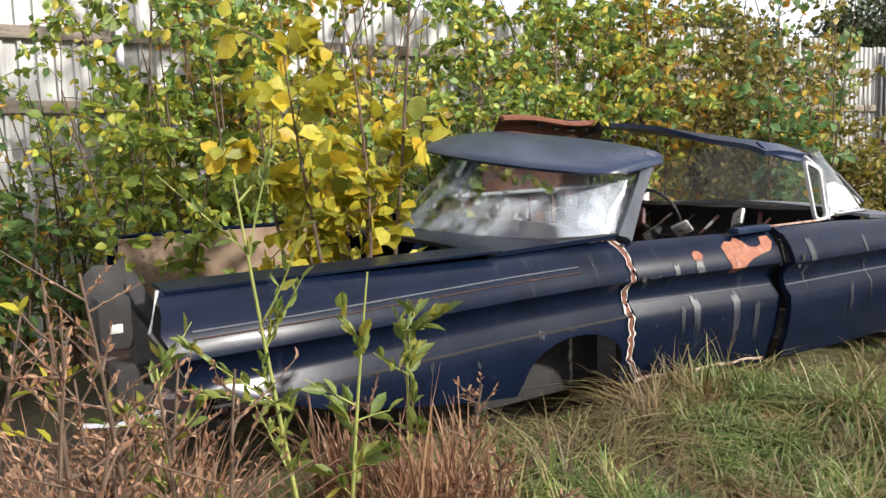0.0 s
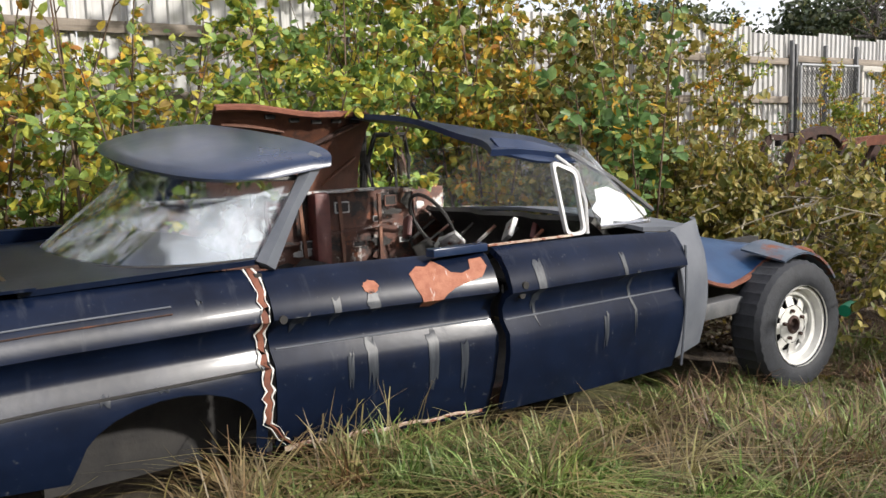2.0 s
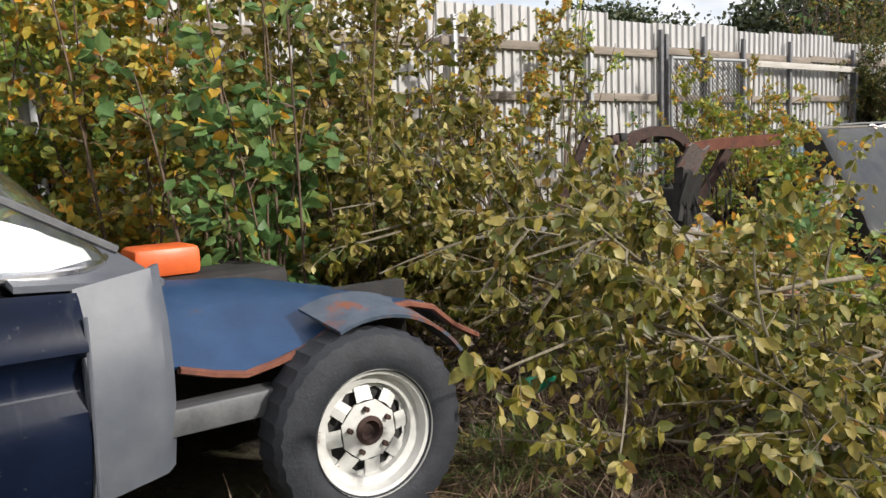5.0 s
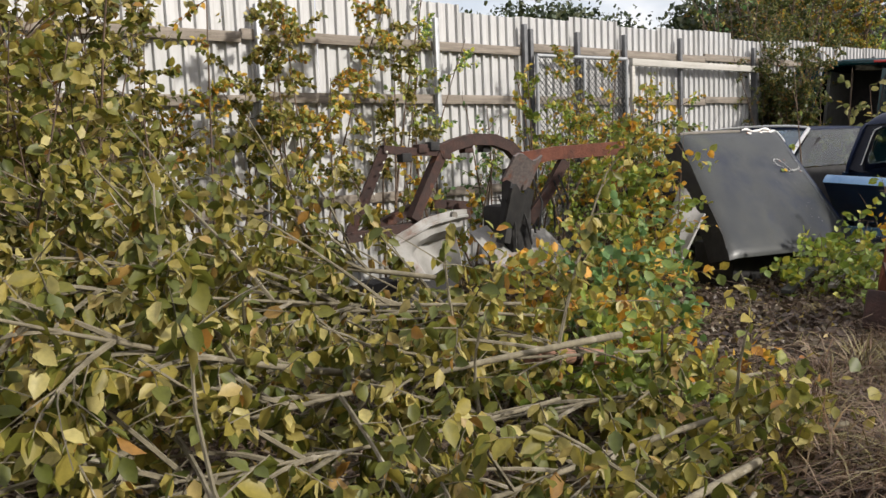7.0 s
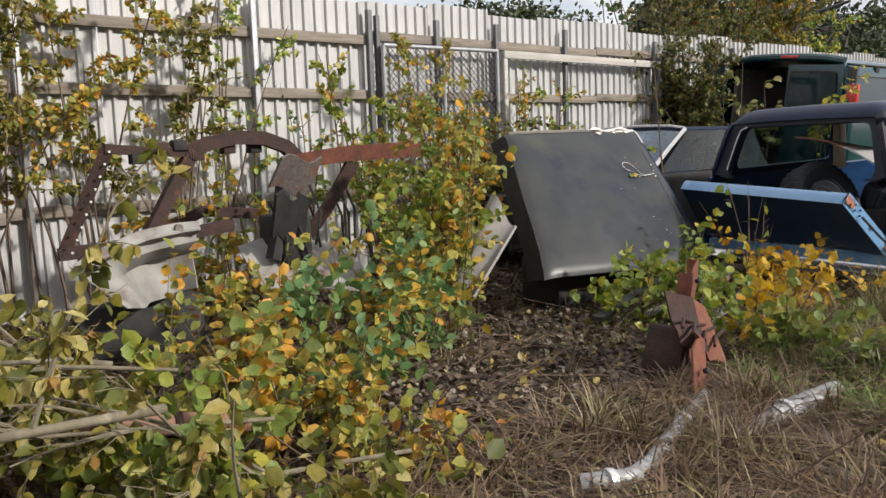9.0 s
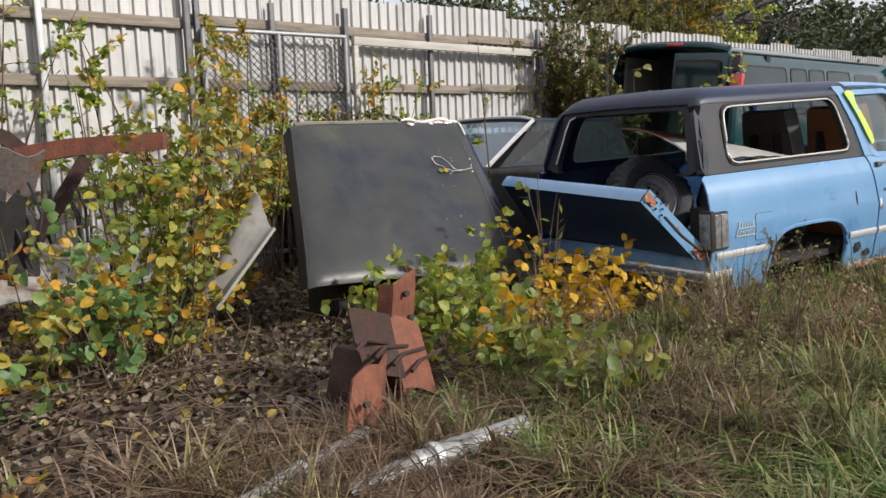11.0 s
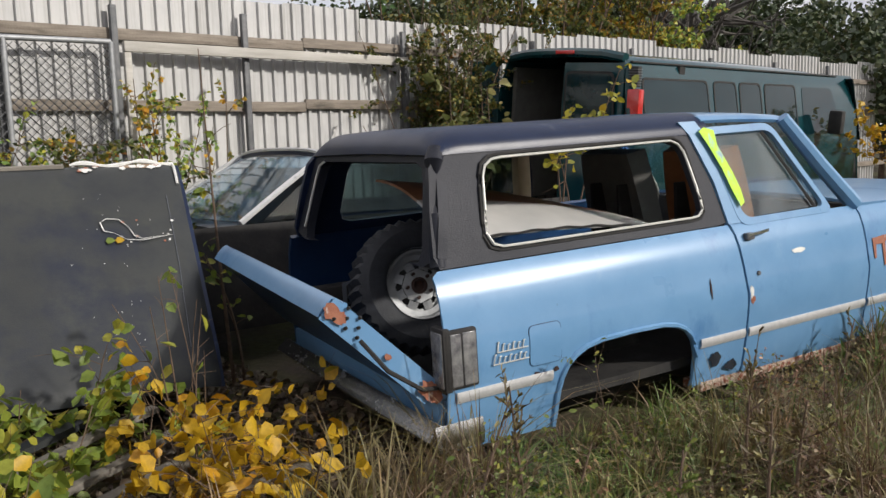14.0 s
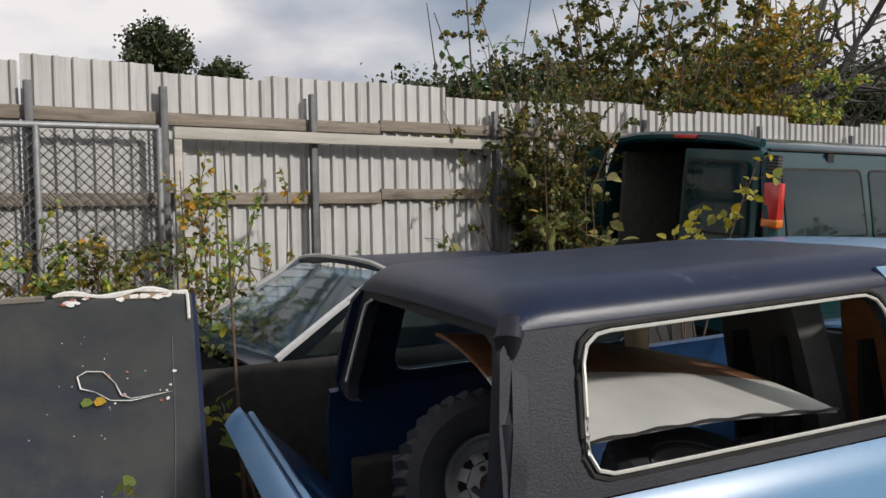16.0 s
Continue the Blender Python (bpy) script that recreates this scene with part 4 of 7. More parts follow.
# torn roof: the far part stands up rusty, the front part is left on the pillars
def torn(u, v):
    x = 3.36 + 0.97 * u
    return (x, 4.42 - 0.08 * math.sin(math.pi * u) - 0.22 * v * v, 1.12 + (0.51 - 0.06 * u + 0.012 * math.sin(9 * u)) * v)
part("roof_inside", grid(bmesh.new(), torn, lin(0, 1, 14), lin(0, 1, 7), 0.014), M_roofrust, car, "brown rusty inside of torn roof")
part("roof_rib", tubed([Vector(torn(u, 0.97)) + Vector((0, -0.03, 0)) for u in lin(0, 1, 10)], 0.026, 6, squash=(1, 0.8)), M_rustred, car, "orange rusty roof rail")
for k in range(5):
    p = Vector(torn(0.3 + 0.14 * k, 0.9)) + Vector((0, -0.022, 0))
    part("roof_slot", boxed(p.x - 0.03, p.x + 0.03, p.y - 0.01, p.y + 0.01, p.z - 0.012, p.z + 0.012, 0.004), M_dark, car)
part("roof_rib", tubed([Vector(torn(0.25, 0.45)) + Vector((0, -0.02, 0)), Vector(torn(0.6, 0.62)) + Vector((0, -0.03, 0)), Vector(torn(0.85, 0.85)) + Vector((0, -0.02, 0))], 0.014, 6), M_rust, car)
def front_roof(u, v):
    p0, p1, p2 = Vector((4.30, 4.36, 1.58)), Vector((4.92, 3.55, 1.46)), Vector((4.62, 2.80, 1.335))
    p = (1 - u) ** 2 * p0 + 2 * u * (1 - u) * p1 + u * u * p2
    return p + v * Vector((-0.34 - 0.12 * u, -0.05, 0.055 - 0.04 * u)) * (0.75 + 0.5 * u) + Vector((0, 0, 0.012 * math.sin(11 * u + 4 * v)))
part("roof_front", grid(bmesh.new(), front_roof, lin(0, 1, 16), lin(0, 1, 5), 0.03), M_captop, car, "torn dark front strip of roof")
part("roof_flap", grid(bmesh.new(), lambda u, v: (4.14 + 0.46 * u, 2.86 - 0.10 * v - 0.02 * math.sin(5 * u), 1.415 - 0.035 * u - (0.075 + 0.02 * math.sin(4 * u)) * v - 0.03 * u * u), lin(0, 1, 9), lin(0, 1, 4), 0.012), M_roofblue, car, "bent blue roof edge")
for k, (u0, v0, u1, v1) in enumerate(((0.10, 0.25, 0.62, 0.62), (0.62, 0.62, 0.92, 0.88), (0.05, 0.80, 0.40, 0.76), (0.70, 0.10, 0.95, 0.45))):
    part("pressed_rib", tubed([Vector(torn(u0 + (u1 - u0) * t, v0 + (v1 - v0) * t)) + Vector((0, -0.018, 0)) for t in lin(0, 1, 6)], [0.012, 0.018, 0.020, 0.020, 0.018, 0.010], 6, squash=(1, 0.6)), M_tanrust if k == 0 else M_roofrust, car)
part("antenna_stub", tubed([(4.62, 4.1, 1.52), (4.56, 4.12, 1.64)], 0.010, 6), M_dark, car)
# front pillars, vent window and wrapped windscreen corner
ventf = lambda u, w: (u, 2.655 + 0.05 * (w - 0.95) / 0.35, w)
vent = ring_sheet(rounded([(4.415, 0.95), (4.545, 0.95), (4.525, 1.25), (4.370, 1.305)], 0.04), rounded([(4.429, 0.966), (4.527, 0.966), (4.508, 1.235), (4.387, 1.282)], 0.03), ventf, 0.02)
vw = part("vent_window", vent, M_alu, car, "aluminium framed vent window")
part("pane", outline_sheet(rounded([(4.435, 0.97), (4.518, 0.97), (4.50, 1.228), (4.395, 1.27)], 0.03), lambda u, w: (u, ventf(u, w)[1] + 0.012, w), (), (), 0.004), M_glass, vw, "dusty vent pane")
part("front_pillar", tubed([(4.555, 2.665, 0.95), (4.56, 2.68, 1.10), (4.54, 2.71, 1.24), (4.44, 2.75, 1.32)], [0.010, 0.010, 0.010, 0.010], 6), M_alu, car, "bright front pillar")
part("front_pillar", tubed([(4.56, 2.80, 1.335), (4.88, 2.80, 1.19), (5.2, 2.82, 1.01)], 0.015, 6), M_steeld, car)
def screen(u, v):
    a = math.pi * u
    xb, yb = 4.66 + 0.60 * math.sin(a) ** 0.35, 3.55 - 0.86 * math.cos(a)
    xt, yt = 4.57 + 0.30 * math.sin(a) ** 0.6, 3.55 - 0.75 * math.cos(a)
    return (xb + (xt - xb) * v, yb + (yt - yb) * v, 0.97 + 0.36 * v + 0.05 * v * math.sin(a))
part("windscreen", grid(bmesh.new(), screen, lin(0, 1, 21), lin(0, 1, 4), 0.005), M_clear, car, "cracked dusty wraparound windscreen", smooth=80).visible_shadow = False
part("windscreen_trim", tubed([Vector(screen(u, 0)) + Vector((0, -0.008, -0.002)) for u in lin(0.0, 0.30, 9)], 0.013, 6), M_chrome, car)
part("broken_glass", outline_sheet([(4.73, 1.145), (4.81, 1.155), (4.95, 1.10), (5.09, 1.028), (5.11, 0.993), (4.95, 0.965), (4.755, 0.948), (4.77, 1.00), (4.70, 1.05), (4.74, 1.09)], lambda u, w: (u, 2.775 + 0.05 * (w - 0.97), w), (4.9, 5.0), (1.05, 1.12), 0.004), M_crazed, car, "crazed white remnant of windscreen", smooth=0)
part("door_top_trim", tubed([car_side(ftilt, -0.03)(u, 0.957) for u in lin(3.93, 4.42, 6)], 0.008, 6, squash=(1.4, 0.8)), M_seam, fdoor, "rusty bright window sill trim")
fw = [(4.44, 1.46), (4.66, 1.46), (4.69, 1.30), (4.68, 1.12), (4.42, 1.12), (4.38, 1.28)]
part("far_window_frame", tubed([(u, 4.37, w) for u, w in fw + fw[:1]], 0.016, 6), M_dark, car, "dark far door window frame")
part("far_window_bar", tubed([(4.58, 4.36, 1.12), (4.58, 4.36, 1.46)], 0.010, 6), M_dark, car)
# inside: far doors, seat frames, dashboard
part("far_pillar", tubed([(4.70, 4.42, 0.95), (4.66, 4.40, 1.25), (4.58, 4.37, 1.50)], 0.032, 6), M_innerrust, car, "dark far pillar")
part("far_pillar", tubed([(4.36, 4.42, 0.95), (4.37, 4.40, 1.25), (4.36, 4.38, 1.55)], 0.024, 6), M_dark, car)
fd = part("far_door_inside", grid(bmesh.new(), lambda u, v: (2.98 + 1.95 * u, 4.36 + 0.012 * math.sin(25 * u) - 0.02 * v, 0.30 + 0.82 * v), lin(0, 1, 22), lin(0, 1, 8), 0.05), M_innerrust, car, "stripped rusty inside of far doors")
rr = random.Random(4)
M_pale = mat("pale_scuffed_metal", (0.20, 0.20, 0.21), (0.50, 0.50, 0.50), 22, 0.5, 0.2, 0.2, stains=[((0.16, 0.06, 0.035), 14, 0.55, 0.62, 0.8, None)])
M_wine = mat("wine_red_old_paint", (0.05, 0.012, 0.012), (0.13, 0.035, 0.03), 9, 0.5, 0.0, 0.2, stains=[((0.02, 0.015, 0.015), 7, 0.55, 0.65, 0.7, None)])
flat = lambda d: (lambda u, w: (u, 4.30 - d, w))
for k in range(31):
    x, z = 3.02 + 1.8 * rr.random(), 0.62 + 0.45 * rr.random()
    wd, hh = 0.02 + 0.07 * rr.random(), 0.015 + 0.05 * rr.random()
    part("worn_patch", outline_sheet(jagged(x, z, wd, hh, 60 + k, 16, 0.45), flat(0.002 + 0.0012 * (k % 9)), (), (), 0.004), (M_pale, M_wine, M_roofrust, M_pale, M_dark)[k % 5], fd, smooth=0)
for k in range(15):
    x, z = 3.05 + 0.118 * k + 0.03 * rr.random(), (1.03, 0.80, 0.92)[k % 3] + 0.04 * rr.random()
    a, b = 0.022 + 0.03 * rr.random(), 0.016 + 0.02 * rr.random()
    ro = rounded([(x - a, z - b), (x + a, z - b), (x + a, z + b), (x - a, z + b)], 0.01, 4)
    ri = [(x + (u - x) * 0.8, z + (w - z) * 0.75) for u, w in ro]
    part("cutout_rim", ring_sheet(ro, ri, flat(0.018), 0.010), M_pale if k % 2 else M_innerrust, fd)
    part("door_cutout", outline_sheet(ri, flat(0.015), (), (), 0.004), M_dark, fd, smooth=0)
for x in (3.10, 3.40, 3.66, 3.86, 4.12, 4.40, 4.66):
    part("stiffener", bar(bmesh.new(), [(x + 0.02 * rr.random(), 4.288, 0.36), (x + 0.03 * rr.random(), 4.280, 0.76), (x, 4.285, 1.10)], 0.022, 0.016), (M_wine, M_innerrust, M_roofrust)[int(x * 10) % 3], fd)
for z, a, b in ((0.86, 3.05, 3.85), (0.70, 3.0, 3.9), (0.88, 4.05, 4.85)):
    part("stiffener", bar(bmesh.new(), [(a, 4.282, z), ((a + b) / 2, 4.276, z + 0.03), (b, 4.282, z - 0.02)], 0.014, 0.016), M_innerrust, fd)
part("door_rail", boxed(3.0, 4.38, 4.28, 4.36, 1.12, 1.14, 0.006), M_pale, fd, "pale door top")
part("centre_post", boxed(3.93, 4.03, 4.22, 4.33, 0.30, 1.13, 0.015), M_wine, fd, "wine red centre post")
for k in range(7):
    y0 = 3.25 + 0.9 * rr.random()
    p0 = Vector((4.35 + 0.5 * rr.random(), y0, 0.72 + 0.22 * rr.random()))
    part("loose_bracket", boxed(-0.05, 0.05, -0.015, 0.015, -0.06, 0.06, 0.006, Matrix.Translation(p0) @ pose(0, 0, 0, 60 * rr.random(), 60 * rr.random(), 90 * rr.random())), (M_pale, M_wine, M_dark)[k % 3], car)
part("floor_pan", boxed(2.9, 5.0, 2.85, 4.35, 0.22, 0.27), M_dark, car, "dark floor pan")
part("dashboard", grid(bmesh.new(), lambda u, v: (4.72 + 0.16 * math.sin(math.pi * v) + 0.04 * math.sin(20 * u) * v, 2.80 + 1.5 * u, 0.62 + 0.36 * v), lin(0, 1, 16), lin(0, 1, 8), 0.03), M_dark, car, "burnt dark dashboard")
for k in range(7):
    y = 2.95 + 0.2 * k
    part("dash_wire", tubed([(4.72, y, 0.92), (4.60 - 0.05 * rr.random(), y + 0.05, 0.80), (4.66, y + 0.1 * rr.random(), 0.62)], 0.012, 5), M_innerrust if k % 2 else M_dark, car)
part("steering_wheel", tubed([(4.56 - 0.09 * math.cos(a), 3.95 + 0.19 * math.sin(a), 0.93 + 0.17 * math.cos(a)) for a in lin(0, 2 * math.pi, 21)], 0.012, 6), M_dark, car, "black steering wheel")
part("seat_frame", grid(bmesh.new(), lambda u, v: (3.55 + 0.30 * v * v, 3.0 + 1.25 * u, 0.34 + 0.42 * v), lin(0, 1, 8), lin(0, 1, 6), 0.06), M_dark, car, "charred seat frame")
for k in range(9):
    a = Vector((3.7 + 0.9 * rr.random(), 3.1 + 0.9 * rr.random(), 0.34))
    part("seat_spring", tubed([a, a + Vector((0.1 * rr.random(), 0.1, 0.22 + 0.15 * rr.random())), a + Vector((0.25 * rr.random(), 0.28, 0.10))], 0.008, 5), M_dark if k % 3 else M_innerrust, car)


# ---- the light blue utility truck ----
TM = Matrix.Translation((14.72, 2.24, 0)) @ pose(0, 0, 0.0, 0, -2.2, -11.5)
truck = root("utility_truck", Matrix.Translation((14.72, 2.24, 0)) @ pose(0, 0, 0, 0, 0, -11.5), "faded light blue utility truck with charcoal cap and missing wheels", "truck")


def T(x, y, z):
    return TM @ Vector((x, y, z))


TSECT = [(0.05, 0.10), (0.15, 0.055), (0.30, 0.028), (0.44, 0.010), (0.56, 0.0), (0.64, 0.012), (0.70, 0.020), (0.80, 0.040), (0.87, 0.065), (0.92, 0.10)]
TLEV = (0.15, 0.30, 0.44, 0.56, 0.64, 0.70, 0.80, 0.87)
tside = lambda off=0.0: (lambda u, w: T(u, lerp(w, TSECT) - off, w))


def archpts(cx, r, z0, top, n=13):
    # a squarish wheel opening, from front to back
    return [(cx + r * math.copysign(abs(math.cos(a)) ** 0.55, math.cos(a)), z0 + (top - z0) * abs(math.sin(a)) ** 0.55) for a in lin(0.0, math.pi, n)]


bed = [(0.0, 0.13), (0.02, 0.125), (0.55, 0.11)] + archpts(1.03, 0.44, 0.11, 0.49)[::-1] + [(1.50, 0.105), (1.835, 0.10), (1.84, 0.50), (1.80, 0.92), (0.9, 0.92), (0.03, 0.92), (0.0, 0.90)]
tb = part("bed_side", outline_sheet(bed, tside(), lin(0.1, 1.75, 10), TLEV, 0.012), M_blue, truck, "light blue rear side panel")
door_o = [(1.852, 0.10), (2.4, 0.10), (2.86, 0.10), (2.87, 0.50), (2.86, 0.92), (2.3, 0.925), (1.815, 0.925), (1.852, 0.52)]
td = part("door", outline_sheet(door_o, tside(0.003), lin(2.0, 2.8, 5), TLEV, 0.02), M_blue, truck, "light blue closed door")
wing = [(2.882, 0.12), (3.05, 0.12), (3.12, 0.13)] + archpts(3.55, 0.42, 0.13, 0.50)[::-1] + [(4.0, 0.15), (4.38, 0.18), (4.42, 0.5), (4.40, 0.80), (4.2, 0.90), (2.88, 0.92), (2.89, 0.5)]
tw = part("front_wing", outline_sheet(wing, tside(), lin(3.0, 4.3, 8), TLEV, 0.012), M_blue, truck, "light blue front wing")
part("bonnet", grid(bmesh.new(), lambda u, v: T(2.88 + 1.5 * u, 0.09 + 1.78 * v, 0.93 + 0.05 * math.sin(math.pi * v) ** 0.5 - 0.05 * u), lin(0, 1, 6), lin(0, 1, 10), 0.02), M_blue, truck, "light blue bonnet")
part("nose", boxed(4.36, 4.44, 0.08, 1.88, 0.2, 0.85, 0.03, TM), M_blue, truck)
# far side takes the darkened blue, so its shade is in the colour
part("far_side", grid(bmesh.new(), lambda u, v: T(4.4 * u, 1.95 - lerp(0.12 + 0.8 * v, TSECT), 0.12 + 0.80 * v), lin(0, 1, 10), lin(0, 1, 8), 0.03), M_blued, truck, "far side in blue darkened for shade")
# floor, underbody and wheel wells near-black: shade given as colour
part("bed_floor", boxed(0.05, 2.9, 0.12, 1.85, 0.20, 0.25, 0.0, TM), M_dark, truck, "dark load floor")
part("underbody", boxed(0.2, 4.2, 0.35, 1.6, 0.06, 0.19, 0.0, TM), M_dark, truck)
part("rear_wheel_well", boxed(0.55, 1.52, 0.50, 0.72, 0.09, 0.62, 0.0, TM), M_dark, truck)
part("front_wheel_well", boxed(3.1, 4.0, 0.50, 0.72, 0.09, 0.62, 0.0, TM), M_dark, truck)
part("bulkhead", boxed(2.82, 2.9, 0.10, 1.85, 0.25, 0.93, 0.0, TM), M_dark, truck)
# arch lips, trim strips, sills
part("arch_lip", tubed([tside(0.004)(u, w) for u, w in archpts(1.03, 0.45, 0.11, 0.50, 15)], 0.014, 6), M_blue, tb)
for o, x0, x1 in ((tb, 0.04, 0.55), (tb, 1.50, 1.83), (td, 1.86, 2.86), (tw, 2.89, 3.08)):
    part("trim_strip", grid(bmesh.new(), lambda u, v: tside(0.007 + 0.006 * math.sin(math.pi * v))(x0 + (x1 - x0) * u, 0.318 + 0.05 * v + (0.035 if x0 < 0.1 else 0.0)), (0, 1), lin(0, 1, 5), 0.006), M_alu, o, "brushed trim strip")
part("sill", boxed(1.55, 3.05, 0.07, 0.2, 0.06, 0.115, 0.01, TM), M_seam, truck, "flaking rusty sill")
fl = rounded([(0.42, 0.44), (0.60, 0.44), (0.60, 0.63), (0.42, 0.63)], 0.03)
fi = [(u * 0.97 + 0.51 * 0.03, w * 0.97 + 0.535 * 0.03) for u, w in fl]
part("fuel_flap", outline_sheet(fi, tside(0.004), (), TLEV, 0.003), M_blue, tb, "square fuel flap")
part("flap_gap", ring_sheet(fl, fi, tside(0.0025), 0.002), M_blued, tb)
# tail lamp with its housing
lh = part("tail_lamp", box(boxed(-0.010, 0.15, -0.004, 0.10, 0.42, 0.68, 0.012, TM), -0.018, 0.02, 0.0, 0.11, 0.41, 0.69, 0.01, TM), M_dark, truck, "smoky wraparound tail lamp")
for k, (a, b) in enumerate(((0.012, 0.066), (0.072, 0.140))):
    part("lens", boxed(a, b, -0.010, 0.002, 0.435, 0.665, 0.006, TM), M_lampglass, lh, "clear grey lens")
part("lens", boxed(-0.024, -0.012, 0.01, 0.10, 0.43, 0.67, 0.005, TM), M_lampglass, lh)
# two-line badge: plain slanted strokes joined by a thin bar
for n, x, z in ((6, 0.245, 0.545), (7, 0.225, 0.492)):
    bm = bmesh.new()
    for k in range(n):
        h = 0.046 if k == 0 else 0.028 + 0.006 * (k % 2)
        u = x + 0.027 * k
        tube(bm, [tside(0.008)(u, z), tside(0.008)(u + 0.2 * h, z + h), tside(0.008)(u + 0.014, z + h * 0.95)], 0.0034, 5)
    tube(bm, [tside(0.008)(x, z), tside(0.008)(x + 0.027 * n, z)], 0.0030, 5)
    part("badge", bm, M_letter, tb, "worn chrome script badge", smooth=0)
# door handle, lock, patches
hd = part("door_handle", bar(bmesh.new(), [tside(0.03)(1.88, 0.862), tside(0.034)(1.98, 0.868), tside(0.03)(2.04, 0.872)], 0.012, 0.016), M_chrome, td, "chrome door handle")
part("handle_plate", boxed(1.87, 1.93, 0.028, 0.06, 0.835, 0.872, 0.006, TM), M_steeld, hd)
part("lock", tubed([tside(0.012)(1.93, 0.655), tside(-0.01)(1.93, 0.655)], 0.012, 10), M_steeld, td)
part("scrape", outline_sheet(jagged(2.27, 0.735, 0.065, 0.016, 9, 18, 0.4), tside(0.006), (), TLEV, 0.002), M_letter, td, "scraped white mark")
for k, (x, z, a, b) in enumerate(((1.865, 0.56, 0.016, 0.05), (1.875, 0.52, 0.02, 0.03), (1.62, 0.24, 0.05, 0.05), (1.75, 0.18, 0.06, 0.04), (1.57, 0.62, 0.007, 0.06), (0.46, 0.40, 0.022, 0.02), (0.57, 0.405, 0.02, 0.018))):
    part("rust_spot", outline_sheet(jagged(x, z, a, b, 30 + k, 16, 0.5), tside(0.0055), (), TLEV, 0.002), (M_white, M_patch, M_streak, M_streak, M_rust, M_rust, M_rust)[k], td if 1.84 < x else tb, "rust and flaked paint")
part("wing_rust", outline_sheet([(2.93, 0.72), (3.10, 0.73), (3.10, 0.69), (3.05, 0.69), (3.04, 0.55), (3.02, 0.55), (3.02, 0.68), (2.96, 0.68), (2.95, 0.60), (2.935, 0.60)], tside(0.006), (), TLEV, 0.002), M_patch, tw, "rust marks")
# the cap: rear and side uprights, roof
capy = lambda z: 0.10 + 0.17 * (z - 0.92) / 0.55
capf = lambda u, w: T(u, capy(w), w)
outer = [(0.02, 0.925), (0.9, 0.925), (1.80, 0.925), (1.76, 1.15), (1.68, 1.40), (1.66, 1.425), (0.9, 1.425), (0.16, 1.42), (0.10, 1.38), (0.05, 1.15)]
def resample(poly, n):
    p = [Vector(q) for q in poly] + [Vector(poly[0])]
    d = [0.0]
    for a, b in zip(p, p[1:]):
        d.append(d[-1] + (b - a).length)
    return [(float(np.interp(s, d, [q.x for q in p])), float(np.interp(s, d, [q.y for q in p]))) for s in np.linspace(0, d[-1], n, endpoint=False)]
inner_w = rounded([(0.30, 0.985), (1.655, 0.985), (1.60, 1.385), (0.365, 1.375)], 0.09, 8)
inner_w = inner_w[4:] + inner_w[:4]
def match(outer_poly, inner_poly):
    o = resample(outer_poly, 160)
    c = Vector((sum(p[0] for p in inner_poly) / len(inner_poly), sum(p[1] for p in inner_poly) / len(inner_poly)))
    out = []
    for q in inner_poly:
        a = math.atan2((q[1] - c.y) * 3, q[0] - c.x)
        out.append(min(o, key=lambda s: abs((math.atan2((s[1] - c.y) * 3, s[0] - c.x) - a + math.pi) % (2 * math.pi) - math.pi)))
    return out
iw_d = resample(inner_w, 64)
cap = part("cap_side", ring_sheet(match(outer, iw_d), iw_d, capf, 0.035, 2), M_cap, truck, "matt charcoal cap side with open window")
part("window_seal", tubed([T(u, capy(w) - 0.012, w) for u, w in iw_d + iw_d[:1]], 0.0065, 6), M_letter, cap, "peeling white window seal")
part("window_seal", tubed([T(0.98 + (u - 0.98) * 1.025, capy(w) - 0.006, 1.19 + (w - 1.19) * 1.08) for u, w in iw_d + iw_d[:1]], 0.008, 6), M_dark, cap)
cap2 = part("cap_side", ring_sheet(match(outer, iw_d), iw_d, lambda u, w: T(u, 1.95 - capy(w), w), 0.03, 1), M_captop, truck, "far cap side")
part("pane", outline_sheet(iw_d, lambda u, w: T(u, 1.94 - capy(w), w), (), (), 0.004), M_glassdark, cap2, "tinted far window").visible_shadow = False
# rear frame of the cap
rear_o = [(0.10, 0.925), (1.85, 0.925), (1.80, 1.15), (1.70, 1.40), (1.64, 1.425), (0.32, 1.425), (0.26, 1.40), (0.15, 1.15)]
rear_i = resample(rounded([(0.24, 0.93), (1.71, 0.93), (1.60, 1.375), (0.36, 1.375)], 0.07, 6), 48)
rx = lambda w: 0.03 + 0.13 * (w - 0.92) / 0.55
cr = part("cap_rear", ring_sheet(match(rear_o, rear_i), rear_i, lambda u, w: T(rx(w), u, w), 0.05, 2, skip=lambda q: q[1] < 0.935), M_cap, truck, "charcoal cap rear frame with open hatch")
part("hatch_seal", tubed([T(rx(w) - 0.012, u, w) for u, w in sorted((q for q in rear_i if q[0] > 1.5 and q[1] > 0.96), key=lambda q: q[1])], 0.007, 6), M_letter, cr, "peeling white seal")
part("cap_corner", tubed([T(0.058, 0.136, 0.926), T(0.070, 0.158, 1.0), T(0.092, 0.196, 1.15), T(0.140, 0.268, 1.38), T(0.175, 0.300, 1.42)], [0.038, 0.038, 0.040, 0.044, 0.044], 16), M_cap, truck)
